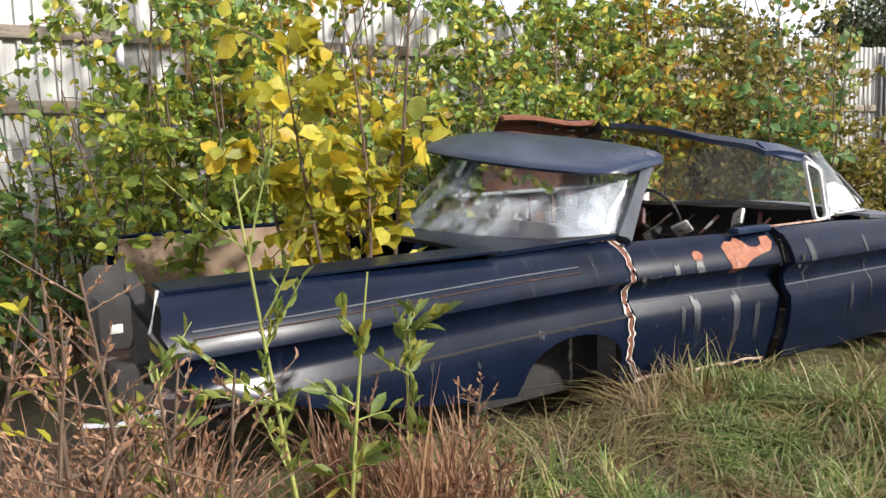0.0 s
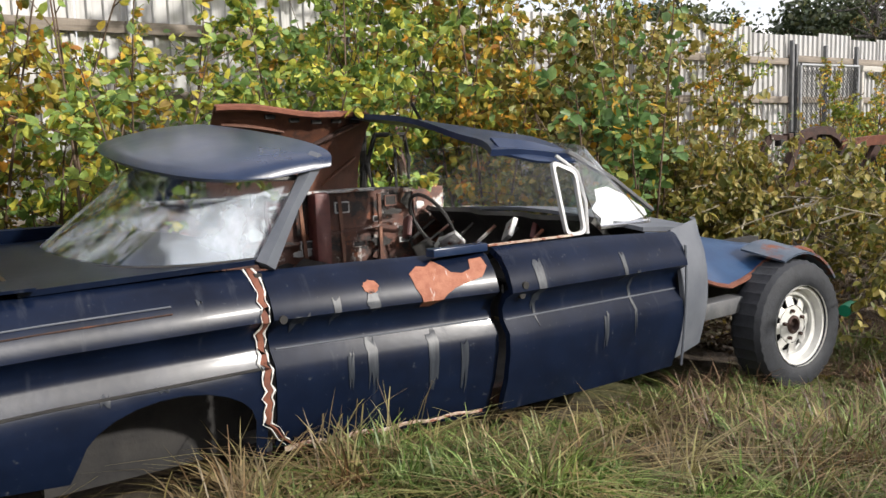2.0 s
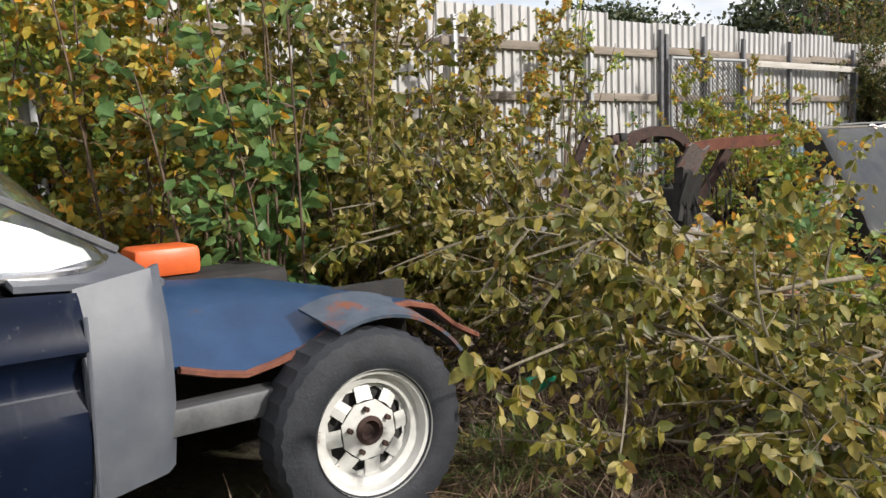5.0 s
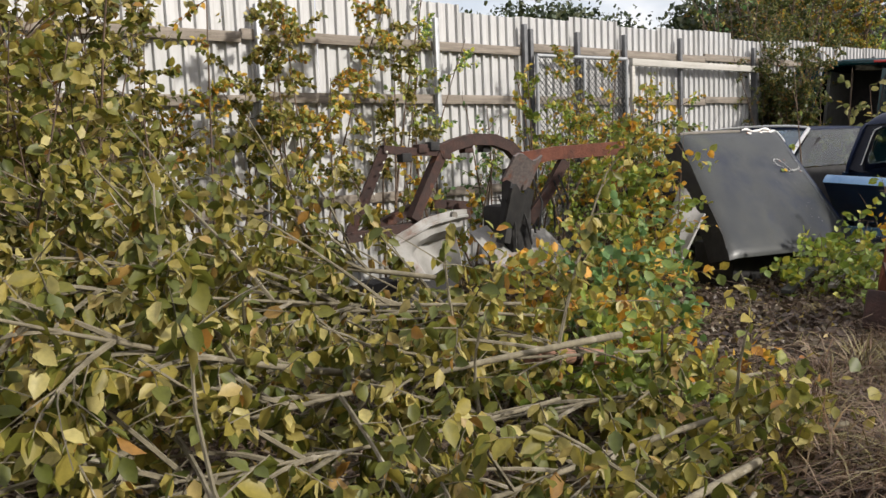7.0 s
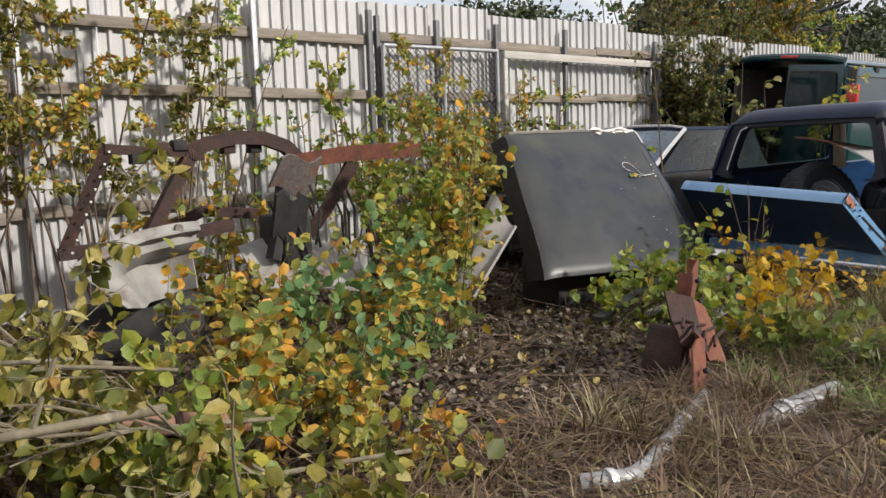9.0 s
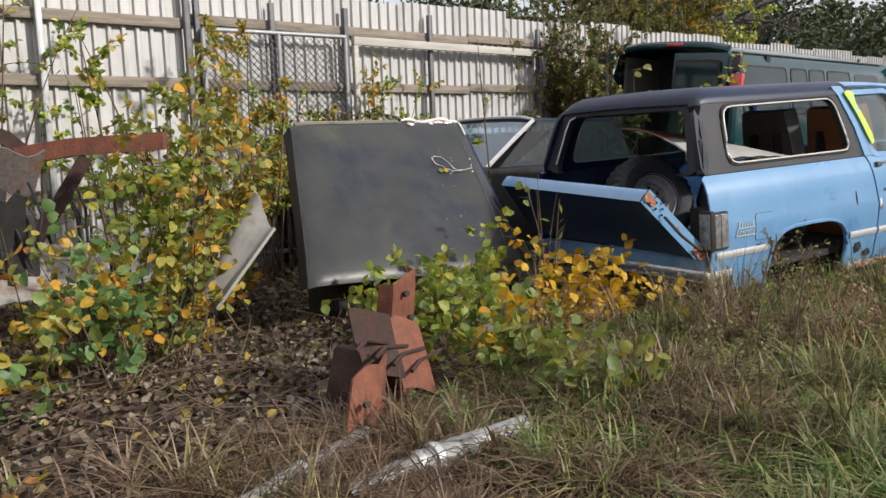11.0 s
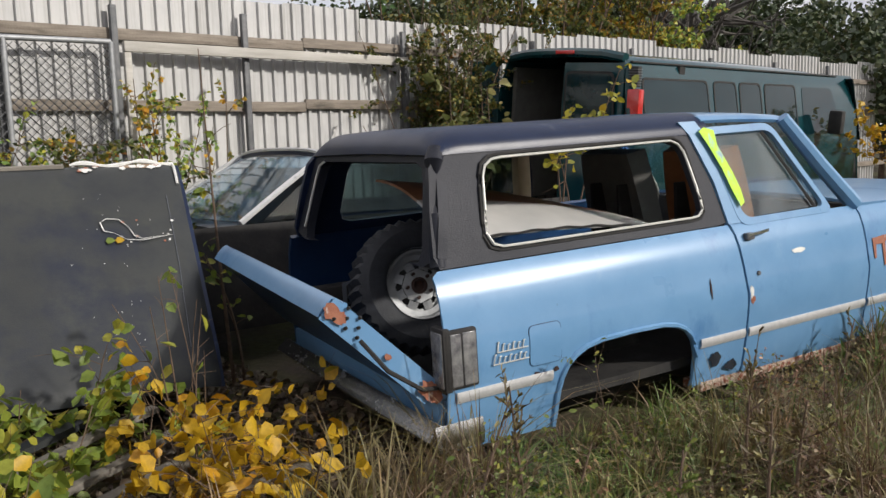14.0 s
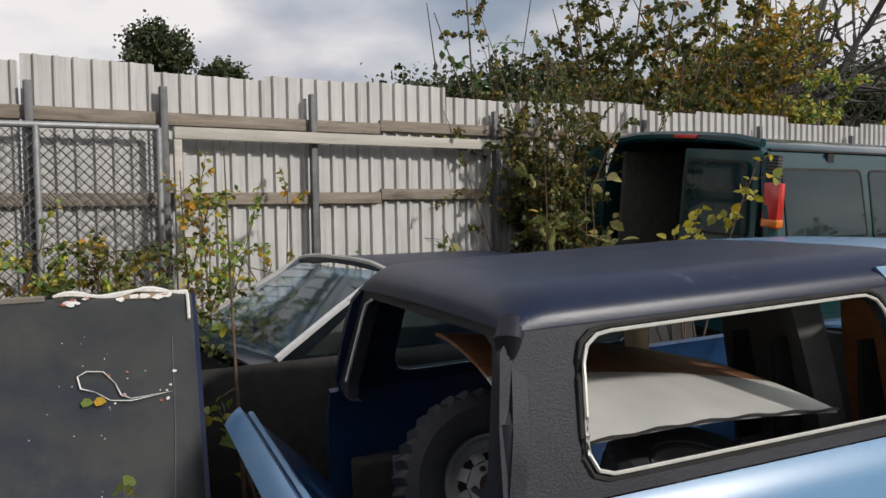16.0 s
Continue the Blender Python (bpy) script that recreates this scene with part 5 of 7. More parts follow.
def cap_roof(u, v):
    # corners rounded over about a hand's breadth
    s = lambda d: math.sqrt(max(0.0, 1 - (1 - min(1.0, d)) ** 2))
    x, y = 0.125 + 1.70 * u, 0.245 + 1.46 * v
    return T(x, y, 1.405 + 0.115 * s((x - 0.125) / 0.16) * s(min(y - 0.245, 1.705 - y) / 0.18) + 0.012 * math.sin(math.pi * v))
part("cap_roof", grid(bmesh.new(), cap_roof, [0, .004, .012, .025, .045, .07, .1, .25, .5, .75, 1], [0, .004, .012, .025, .045, .07, .1, .13, .3, .5, .7, .87, .9, .93, .955, .975, .988, .996, 1], 0.02), M_captop, truck, "dark navy cap roof", smooth=60)
# cab roof, pillar, glass
part("cab_roof", grid(bmesh.new(), lambda u, v: T(1.80 + 0.68 * u, 0.27 + 1.41 * v, 1.475 + 0.06 * (4 * v * (1 - v)) ** 0.4 - 0.03 * u * u), lin(0, 1, 6), [0, .02, .06, .12, .3, .5, .7, .88, .94, .98, 1], 0.02), M_blue, truck, "pale blue cab roof", smooth=60)
part("door_pillar", outline_sheet([(1.80, 0.925), (1.90, 0.925), (1.78, 1.42), (1.74, 1.475), (1.62, 1.475), (1.68, 1.40), (1.77, 1.15)], lambda u, w: T(u, capy(w) - 0.012, w), (), (1.0, 1.1, 1.2, 1.3, 1.4), 0.03), M_blue, truck, "pale blue door pillar")
dw = rounded([(1.93, 0.945), (2.60, 0.945), (2.30, 1.40), (1.83, 1.40)], 0.06, 6)
do = [(2.20 + (u - 2.20) * 1.16, 1.17 + (w - 1.17) * 1.17) for u, w in dw]
df = part("door_window_frame", ring_sheet(do, dw, lambda u, w: T(u, capy(w) - 0.014, w), 0.03, 1), M_blue, td, "light blue window frame")
part("pane", outline_sheet(dw, lambda u, w: T(u, capy(w) + 0.012, w), (), (), 0.004), M_glassblue, df, "dusty rolled-up door glass").visible_shadow = False
part("quarter_bar", bar(bmesh.new(), [T(2.52, capy(0.945) - 0.004, 0.945), T(2.24, capy(1.39) - 0.004, 1.39)], 0.012, 0.014), M_dark, df, "black vent window bar")
part("screen_pillar", tubed([T(2.88, 0.10, 0.92), T(2.66, 0.17, 1.17), T(2.44, 0.262, 1.46)], [0.05, 0.045, 0.04], 8), M_blue, truck, "windscreen pillar")
# far pillar coloured as shaded, unlike the near one
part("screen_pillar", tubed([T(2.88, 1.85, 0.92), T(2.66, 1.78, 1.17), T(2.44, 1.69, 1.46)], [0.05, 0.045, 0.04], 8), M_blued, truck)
part("windscreen", grid(bmesh.new(), lambda u, v: T(2.90 - 0.44 * v, 0.14 + 1.67 * u + (0.10 - 0.2 * u) * v, 0.93 + 0.53 * v), lin(0, 1, 4), lin(0, 1, 3), 0.005), M_glass, truck, "windscreen").visible_shadow = False
sp = [(1.77, 1.44), (1.84, 1.42), (1.84, 1.34), (1.90, 1.20), (1.93, 1.10), (1.935, 1.03), (1.90, 1.01), (1.865, 1.10), (1.83, 1.22), (1.77, 1.35), (1.73, 1.42)]
part("spray_mark", outline_sheet(sp, lambda u, w: T(u, capy(w) - 0.034, w), (), (1.1, 1.2, 1.3, 1.4), 0.002), M_spray, truck, "fluorescent yellow-green spray paint", smooth=0)
# bumper
bmp = part("bumper", grid(bmesh.new(), lambda u, v: T(-0.09 + 0.03 * math.cos(2.2 * math.pi * (v - 0.5)) * -1, -0.01 + 1.97 * u, 0.16 + 0.13 * v), lin(0, 1, 4), lin(0, 1, 7), 0.02), M_chrome, truck, "chrome rear bumper")
part("bumper_end", grid(bmesh.new(), lambda u, v: T(-0.10 + 0.24 * u, -0.025 - 0.012 * math.sin(math.pi * v), 0.17 + 0.12 * v), lin(0, 1, 4), lin(0, 1, 5), 0.015), M_chrome, bmp)
part("rear_sill", boxed(-0.02, 0.06, 0.08, 1.88, 0.24, 0.36, 0.01, TM), M_blue, truck, "light blue rear sill")
# tailgate let down half way
gh0, gh1 = Vector((14.66, 2.36, 0.37)), Vector((15.0, 4.10, 0.42))
gt0, gt1 = Vector((14.24, 2.50, 0.79)), Vector((14.55, 4.05, 0.86))
tg = root("tailgate", Matrix.Translation((14.6, 3.2, 0.2)), "dented blue tailgate hanging half open on truck", "tailgate")
def tgf(u, v, d=0.0):
    p = (gh0.lerp(gh1, u)).lerp(gt0.lerp(gt1, u), v)
    n = (gh1 - gh0).cross(gt0 - gh0).normalized()
    return p + n * d
# tailgate skins carry shade in their colour; edges keep the light blue
part("outer_skin", grid(bmesh.new(), lambda u, v: tgf(u, v, 0.075 + 0.012 * math.sin(math.pi * v)), lin(0, 1, 8), lin(0, 1, 7), 0.008), M_blued, tg, "outer skin in blue darkened for shade")
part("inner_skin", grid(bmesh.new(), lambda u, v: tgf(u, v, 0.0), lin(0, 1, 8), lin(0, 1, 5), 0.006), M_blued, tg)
part("top_edge", grid(bmesh.new(), lambda u, v: tgf(u, 1.0, -0.01 + 0.10 * v) + Vector((0, 0, 0.012 * math.sin(math.pi * v))), lin(0, 1, 10), lin(0, 1, 5), 0.01), M_blue, tg, "light blue top edge")
part("top_ridge", tubed([tgf(u, 0.90, 0.095) for u in lin(0, 1, 6)], 0.014, 6), M_blue, tg)
part("end_cap", grid(bmesh.new(), lambda u, v: tgf(-0.012, v, -0.015 + 0.11 * u), lin(0, 1, 4), lin(0, 1, 10), 0.008), M_blue, tg, "light blue end plate with rust")
for k, (v, r) in enumerate(((0.97, 0.05), (0.90, 0.04), (0.05, 0.06), (-0.02, 0.045), (0.45, 0.02))):
    c = tgf(-0.02, v, 0.04)
    d1, d2 = (gt0 - gh0).normalized(), (tgf(0, 0, 1) - tgf(0, 0, 0))
    rr = random.Random(k)
    part("rust_patch", outline_sheet([(r * (1 - 0.4 * rr.random()) * math.cos(a), r * 0.8 * (1 - 0.4 * rr.random()) * math.sin(a)) for a in lin(0, 2 * math.pi * 15 / 16, 16)], lambda u, w: c + d1 * u + d2 * max(-0.05, min(0.05, w)), (), (), 0.003), M_patch, tg, "rust patch")
for k in range(7):
    c = tgf(-0.022, 0.72 + 0.035 * k, 0.02 + 0.035 * (k % 3))
    part("bolt_hole", tubed([c, c + Vector((0.01, 0.006, 0))], 0.008, 8), M_dark, tg)
part("cable", tubed([tgf(-0.03, 0.7, 0.02), tgf(-0.06, 0.45, -0.01), tgf(-0.05, 0.15, 0.02), tgf(0.0, -0.08, 0.1)], 0.010, 6), M_dark, tg, "black strut")
# load: a spare wheel, a second tyre, a white wing panel, seats
sw = root("spare_wheel", Matrix.Translation((15.2, 3.15, 0.25)), "knobbly off-road tyre on flaking white rim greyed for shade inside truck", "wheel")
# white rim given steel grey: the load bay's shade is put into its colour
wheel_parts(sw, (15.27, 3.14, 0.69), (-0.34, -0.88, 0.34), 0.37, 0.26, 0.19, M_steel, 0.02)
sw2 = root("spare_wheel", TM @ Matrix.Translation((1.1, 0.8, 0.25)), "knobbly black off-road wheel lying in truck bed", "wheel")
wheel_parts(sw2, TM @ Vector((1.12, 0.66, 0.60)), TM.to_3x3() @ Vector((0.1, -0.3, 1)), 0.38, 0.26, 0.20, M_steeld, 0.02)
wingp = root("loose_wing_panel", TM @ Matrix.Translation((0.9, 0.9, 0.9)), "white and rusty loose wing panel lying in truck", "panel")
wpf = lambda u, v: T(0.26 + 1.36 * u, 0.34 + 0.80 * v + 0.1 * u, 1.27 - 0.29 * u + 0.03 * math.sin(3 * u) - (0.27 - 0.20 * u) * (1 - v) ** 2)
part("white_flank", grid(bmesh.new(), wpf, lin(0, 1, 18), lin(0, 0.42, 6), 0.012), M_fender, wingp, "dull white painted flank", smooth=60)
part("rusty_crown", grid(bmesh.new(), wpf, lin(0, 1, 18), lin(0.42, 1, 7), 0.012), M_fenderrust, wingp, "brown rusted crown", smooth=60)
part("torn_lip", tubed([Vector(wpf(u, 0)) + Vector((0, -0.004, 0.004 * math.sin(40 * u))) for u in lin(0, 1, 30)], 0.006, 5), M_dark, wingp)
def seat(x, y, m, label):
    s = root("truck_seat", TM @ Matrix.Translation((x, y, 0.25)), label, "seat", "front seats in truck")
    back = lambda u, v: T(x + 0.16 * (1 - v) + 0.05 * math.sin(math.pi * u), y + (0.52 - 0.10 * v ** 3) * (u - 0.5), 0.50 + 0.80 * v)
    part("backrest", grid(bmesh.new(), back, lin(0, 1, 9), lin(0, 1, 9), 0.12), m, s, label.split(" seat")[0] + " backrest", smooth=70)
    part("cushion", boxed(x, x + 0.5, y - 0.26, y + 0.26, 0.25, 0.55, 0.04, TM), m, s)
    for dy in (-0.12, 0.12):
        part("seat_belt_slot", boxed(x + 0.0, x + 0.14, y + dy - 0.012, y + dy + 0.012, 0.62, 1.12, 0.004, TM), M_dark, s)
seat(1.72, 0.98, M_seatgrey, "grey vinyl seat with dark piping")
seat(1.95, 0.50, M_seatorange, "orange-brown cloth seat in black frame")
part("cab_trim", boxed(1.52, 1.62, 1.60, 1.68, 0.90, 1.40, 0.01, TM), M_tan, truck, "tan cab pillar trim")
part("steering_wheel", tubed([T(2.42 - 0.08 * math.cos(a), 1.45 + 0.19 * math.sin(a), 1.05 + 0.16 * math.cos(a)) for a in lin(0, 2 * math.pi, 21)], 0.012, 6), M_seatgrey, truck)
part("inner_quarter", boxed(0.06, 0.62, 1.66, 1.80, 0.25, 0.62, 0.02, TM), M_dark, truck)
vent_p = part("vent_grille", boxed(0.22, 0.40, 1.63, 1.655, 0.50, 0.64, 0.006, TM), M_grey, truck, "grey slotted vent")
for k in range(7):
    part("slat", boxed(0.24 + 0.021 * k, 0.25 + 0.021 * k, 1.622, 1.632, 0.52, 0.62, 0.0, TM), M_dark, vent_p)

# ---- the dark coupe behind ----
coupe = root("dark_coupe", pose(16.4, 5.65, 0, 0, 0, -4), "dark coupe with dusty blue screen and vinyl roof", "car")
CM = pose(15.1, 4.74, 0, 0, 0, -4)
C = lambda x, y, z: CM @ Vector((x, y, z))
part("screen", grid(bmesh.new(), lambda u, v: C(-0.02 + 0.74 * v - 0.10 * math.sin(math.pi * u), 0.02 + 1.72 * u + (0.13 - 0.26 * u) * v, 0.98 + 0.42 * v), lin(0, 1, 10), lin(0, 1, 4), 0.006), M_coupeglass, coupe, "dusty blue tinted screen", smooth=80)
part("screen_inside", grid(bmesh.new(), lambda u, v: C(0.16 + 0.72 * v, 0.1 + 1.56 * u, 0.86 + 0.44 * v), (0, 1), (0, 1), 0.02), M_dark, coupe)
part("roof", grid(bmesh.new(), lambda u, v: C(0.70 + 1.25 * u, 0.16 + 1.44 * v, 1.40 + 0.045 * (4 * v * (1 - v)) ** 0.5), lin(0, 1, 6), [0, .03, .1, .3, .5, .7, .9, .97, 1], 0.03), M_captop, coupe, "navy vinyl roof", smooth=60)
for y0, y1 in ((0.02, 0.15), (1.74, 1.61)):
    part("screen_pillar", tubed([C(-0.02, y0, 0.97), C(0.34, (y0 + y1) / 2, 1.19), C(0.71, y1, 1.405)], 0.022, 6), M_alu, coupe, "bright pillar trim")
part("roof_trim", tubed([C(0.71, 0.16 + 1.44 * u, 1.415 + 0.04 * (4 * u * (1 - u)) ** 0.5) for u in lin(0, 1, 9)], 0.016, 6), M_alu, coupe)
part("side_body", grid(bmesh.new(), lambda u, v: C(-1.1 + 4.2 * u, 0.0 - 0.04 * math.sin(math.pi * v), 0.25 + 0.71 * v), lin(0, 1, 8), lin(0, 1, 5), 0.03), M_dark, coupe, "dark body side")
part("far_body", grid(bmesh.new(), lambda u, v: C(-1.1 + 4.2 * u, 1.76, 0.25 + 0.71 * v), lin(0, 1, 4), lin(0, 1, 3), 0.03), M_captop, coupe)
part("side_window", grid(bmesh.new(), lambda u, v: C(0.15 + 1.9 * u + (0.6 - 0.7 * u) * v, 0.03 + 0.12 * v, 0.97 + 0.42 * v), lin(0, 1, 3), (0, 1), 0.006), M_glassdark, coupe)
part("engine_bay", boxed(-1.1, 0.0, 0.05, 1.72, 0.3, 0.78, 0.02, CM), M_dark, coupe, "open dark engine bay")
part("cowl_panel", grid(bmesh.new(), lambda u, v: C(-0.12 + 0.14 * v, 0.04 + 1.68 * u, 0.93 + 0.05 * v), lin(0, 1, 6), (0, 1), 0.02), M_grey, coupe, "rusty cowl edge")
rr = random.Random(12)
for k in range(9):
    x, y = -0.9 + 0.75 * rr.random(), 0.15 + 1.4 * rr.random()
    part("hose", tubed([C(x, y, 0.76), C(x + 0.15 * rr.random(), y + 0.2 * rr.random(), 0.88 + 0.08 * rr.random()), C(x + 0.3 * rr.random(), y + 0.35 * rr.random(), 0.76)], 0.016, 6), M_dark if k % 3 else M_rust, coupe)

# ---- the dark green van ----
VM = pose(19.30, 4.72, 0.24, 0, 0, 0) @ pose(0, 0, 0, 5.5, 0, 0)
van = root("van", pose(21.9, 5.6, 0.24, 0, 0, 0), "dark green passenger van with one rear door open", "van")
V = lambda x, y, z: VM @ Vector((x, y, z))
VS = [(0.10, 0.03), (0.5, 0.0), (1.0, 0.0), (1.25, 0.02), (1.85, 0.14), (1.98, 0.20)]
vside = lambda off=0.0: (lambda u, w: V(u, lerp(w, VS) - off, w))
part("side", grid(bmesh.new(), lambda u, v: vside()(5.2 * u, 0.35 + 1.63 * v), lin(0, 1, 14), lin(0, 1, 13), 0.03), M_green, van, "glossy dark green van side", smooth=50)
part("far_side", grid(bmesh.new(), lambda u, v: V(5.2 * u, 1.98 - lerp(0.35 + 1.63 * v, VS), 0.35 + 1.63 * v), lin(0, 1, 4), lin(0, 1, 6), 0.03), M_green, van)
part("roof", grid(bmesh.new(), lambda u, v: V(0.03 + 5.0 * u, 0.19 + 1.60 * v, 1.975 + 0.10 * (4 * v * (1 - v)) ** 0.45 - 0.12 * u ** 6), lin(0, 1, 12), [0, .02, .06, .12, .3, .5, .7, .88, .94, .98, 1], 0.02), M_green, van, "dark green roof", smooth=60)
part("drip_rail", tubed([vside(0.012)(x, 1.965) for x in lin(0.1, 4.7, 8)], 0.012, 6), M_dark, van)
for a, b, m in ((0.22, 1.42, M_green), (1.55, 2.02, M_glassdark), (2.10, 2.58, M_glassdark), (2.68, 3.45, M_glassdark)):
    rw = rounded([(a, 1.22), (b, 1.22), (b - 0.03, 1.80), (a, 1.80)], 0.07)
    ww = part("side_window", ring_sheet([(u + (0.02 if u > (a + b) / 2 else -0.02), w + (0.02 if w > 1.5 else -0.02)) for u, w in rw], rw, vside(0.008), 0.012), M_dark, van, "black window frame")
    part("pane", outline_sheet(rw, vside(0.004), (), (1.25, 1.4, 1.6, 1.75), 0.004), M_tint, ww, "dark reflecting window")
vl = part("tail_lamp", box(bmesh.new(), -0.03, 0.055, -0.025, 0.12, 1.33, 1.70, 0.012, VM), M_red, van, "red and amber tail lamp")
part("amber_lens", box(bmesh.new(), -0.036, 0.058, -0.03, 0.12, 1.34, 1.405, 0.01, VM), M_amber, vl, "amber indicator lens")
part("rear_pillar", tubed([V(0.02, 0.06, 0.4), V(0.02, 0.06, 1.3), V(0.035, 0.16, 1.9), V(0.06, 0.26, 2.0)], 0.06, 8), M_green, van)
lou = part("louvre", boxed(-0.012, 0.05, 0.02, 0.15, 1.72, 1.92, 0.01, VM), M_dark, van, "black louvred corner")
for k in range(7):
    part("slat", boxed(-0.02, 0.056, 0.015, 0.14, 1.735 + 0.025 * k, 1.745 + 0.025 * k, 0.0, VM), M_steeld, lou)
part("rear_header", tubed([V(0.02, 0.2 + 0.26 * k, 2.0 + 0.055 * (4 * (k / 6) * (1 - k / 6)) ** 0.5) for k in range(7)], 0.05, 8), M_green, van)
part("brake_lamp", boxed(-0.05, 0.0, 0.82, 1.06, 2.035, 2.075, 0.008, VM), M_red, van, "red high brake lamp")
rd = part("rear_door", grid(bmesh.new(), lambda u, v: V(-0.03 - 0.02 * math.sin(math.pi * v), 0.13 + 0.80 * u + 0.04 * v * (1 - u), 0.4 + 1.55 * v), lin(0, 1, 5), lin(0, 1, 8), 0.04), M_green, van, "closed dark green rear door")
rdw = rounded([(0.24, 1.25), (0.86, 1.25), (0.86, 1.84), (0.28, 1.84)], 0.07)
part("pane", outline_sheet(rdw, lambda u, w: V(-0.078, u, w), (), (), 0.006), M_tint, rd, "dark blue rear glass")
part("window_frame", ring_sheet([(0.55 + (u - 0.55) * 1.08, 1.545 + (w - 1.545) * 1.08) for u, w in rdw], rdw, lambda u, w: V(-0.076, u, w), 0.012), M_dark, rd)
part("open_door", grid(bmesh.new(), lambda u, v: V(-0.02 - 0.26 * u, 1.90 + 0.22 * u, 0.4 + 1.55 * v), lin(0, 1, 4), lin(0, 1, 6), 0.05), M_green, van, "open dark green rear door")
part("interior", box(bmesh.new(), 0.9, 1.0, 0.15, 1.85, 0.4, 1.95, 0.0, VM), M_dark, van, "dark van interior")
part("interior_side", box(bmesh.new(), 0.1, 0.9, 1.75, 1.80, 0.4, 1.9, 0.0, VM), M_seatgrey, van, "grey inner trim")
part("nose", grid(bmesh.new(), lambda u, v: V(5.2 + 0.45 * math.sin(math.pi * u) + 0.25 * (1 - v), 0.02 + 1.94 * u, 0.35 + 0.75 * v), lin(0, 1, 8), lin(0, 1, 4), 0.03), M_green, van)
part("windscreen", grid(bmesh.new(), lambda u, v: V(5.45 - 0.5 * v + 0.2 * math.sin(math.pi * u), 0.06 + 1.86 * u, 1.1 + 0.84 * v), lin(0, 1, 6), lin(0, 1, 3), 0.01), M_tint, van)
mir = part("door_mirror", boxed(4.02, 4.14, -0.26, -0.08, 1.22, 1.52, 0.03, VM), M_dark, van, "black door mirror")
part("front_window", outline_sheet(rounded([(3.62, 1.22), (4.75, 1.22), (4.45, 1.80), (3.62, 1.80)], 0.06), vside(0.005), (), (1.25, 1.4, 1.6, 1.75), 0.004), M_tint, van)
part("underside", box(bmesh.new(), 0.3, 5.2, 0.2, 1.8, 0.0, 0.36, 0.0, pose(19.30, 4.72, 0.2, 0, 0, 0)), M_dark, van)


# ---- the big dark panel ----
PTL, PTR, PBR, PBL = Vector((12.98, 4.66, 1.40)), Vector((14.58, 4.56, 1.41)), Vector((14.32, 3.56, 0.28)), Vector((12.55, 3.84, 0.33))
panel = root("scrap_roof_panel", Matrix.Translation((13.5, 3.9, 0)), "large weathered dark grey roof panel standing on scrap", "panel")
pn = (PTR - PTL).cross(PBL - PTL).normalized()


def pan(u, v, d=0.0):
    p = PTL.lerp(PTR, u).lerp(PBL.lerp(PBR, u), v)
    edge = max(0.0, 1 - min(u, 1 - u) / 0.06) ** 2 + max(0.0, 1 - min(v, 1 - v) / 0.06) ** 2
    return p - pn * (d + 0.03 * math.sin(math.pi * u) * math.sin(math.pi * v) - 0.025 * edge) * (1 if pn.y > 0 else -1)


us = [0, .015, .03, .06, .12, .25, .4, .55, .7, .85, .94, .97, .985, 1]
part("skin", grid(bmesh.new(), pan, us, us, 0.03), M_panel, panel, "scuffed dark painted skin", smooth=60)
ridge = [Vector(pan(u, 0.0, 0.012)) + Vector((0, 0, 0.012 * math.sin(31 * u))) for u in lin(0.62, 0.985, 16)]
part("torn_edge", tubed(ridge, [0.006 + 0.010 * abs(math.sin(7 * k)) for k in range(16)], 6), M_white, panel, "torn white and rusty edge")
part("torn_edge", tubed([pan(0.985, v, 0.012) for v in lin(0, 0.12, 5)], 0.008, 6), M_white, panel)
part("worn_top", tubed([pan(u, 0.0, 0.006) for u in lin(0.02, 0.6, 10)], 0.016, 6), M_plank, panel)
scr = [(0.70, 0.30), (0.72, 0.285), (0.76, 0.29), (0.79, 0.33), (0.805, 0.37), (0.83, 0.385), (0.93, 0.372), (0.83, 0.392), (0.78, 0.385), (0.745, 0.355), (0.71, 0.34), (0.70, 0.30)]
part("scratch", tubed([pan(u, v, 0.012) for u, v in scr], [0.0015 + 0.002 * ((k * 5) % 3) for k in range(len(scr))], 5, squash=(1, 0.5)), M_white, panel, "flaked white scratch")
part("scratch", tubed([pan(0.935, 0.18, 0.004), pan(0.935, 0.5, 0.004), pan(0.925, 0.85, 0.004)], 0.0022, 4), M_grey, panel)
rr = random.Random(77)
for k in range(26):
    u0, v0 = (0.64 + 0.35 * rr.random(), 0.004 + 0.03 * rr.random()) if k < 16 else (0.70 + 0.24 * rr.random(), 0.29 + 0.11 * rr.random())
    s0 = (0.010 + 0.012 * rr.random()) if k < 16 else 0.004 + 0.004 * rr.random()
    part("paint_flake", outline_sheet(jagged(u0, v0, s0, s0 * 0.9, 200 + k, 12, 0.6), lambda a, b: pan(a, b, 0.006), (), (), 0.002), M_white if k % 4 else M_patch, panel, smooth=0)
part("bare_strip", outline_sheet(jagged(0.86, 0.016, 0.085, 0.016, 311, 18, 0.3), lambda a, b: pan(a, b, 0.004), (), (), 0.002), M_tanrust, panel, "bare brown strip under torn edge", smooth=0)
for k in range(34):
    u0, v0, s0 = 0.72 + 0.05 * rr.gauss(0, 1) + 0.02 * (k % 5), 0.12 + 0.75 * rr.random(), 0.0010 + 0.0014 * rr.random()
    part("paint_flake", outline_sheet(jagged(u0, v0, s0, s0 * 1.2, 400 + k, 8, 0.5), lambda a, b: pan(a, b, 0.004), (), (), 0.001), M_white, panel, smooth=0)
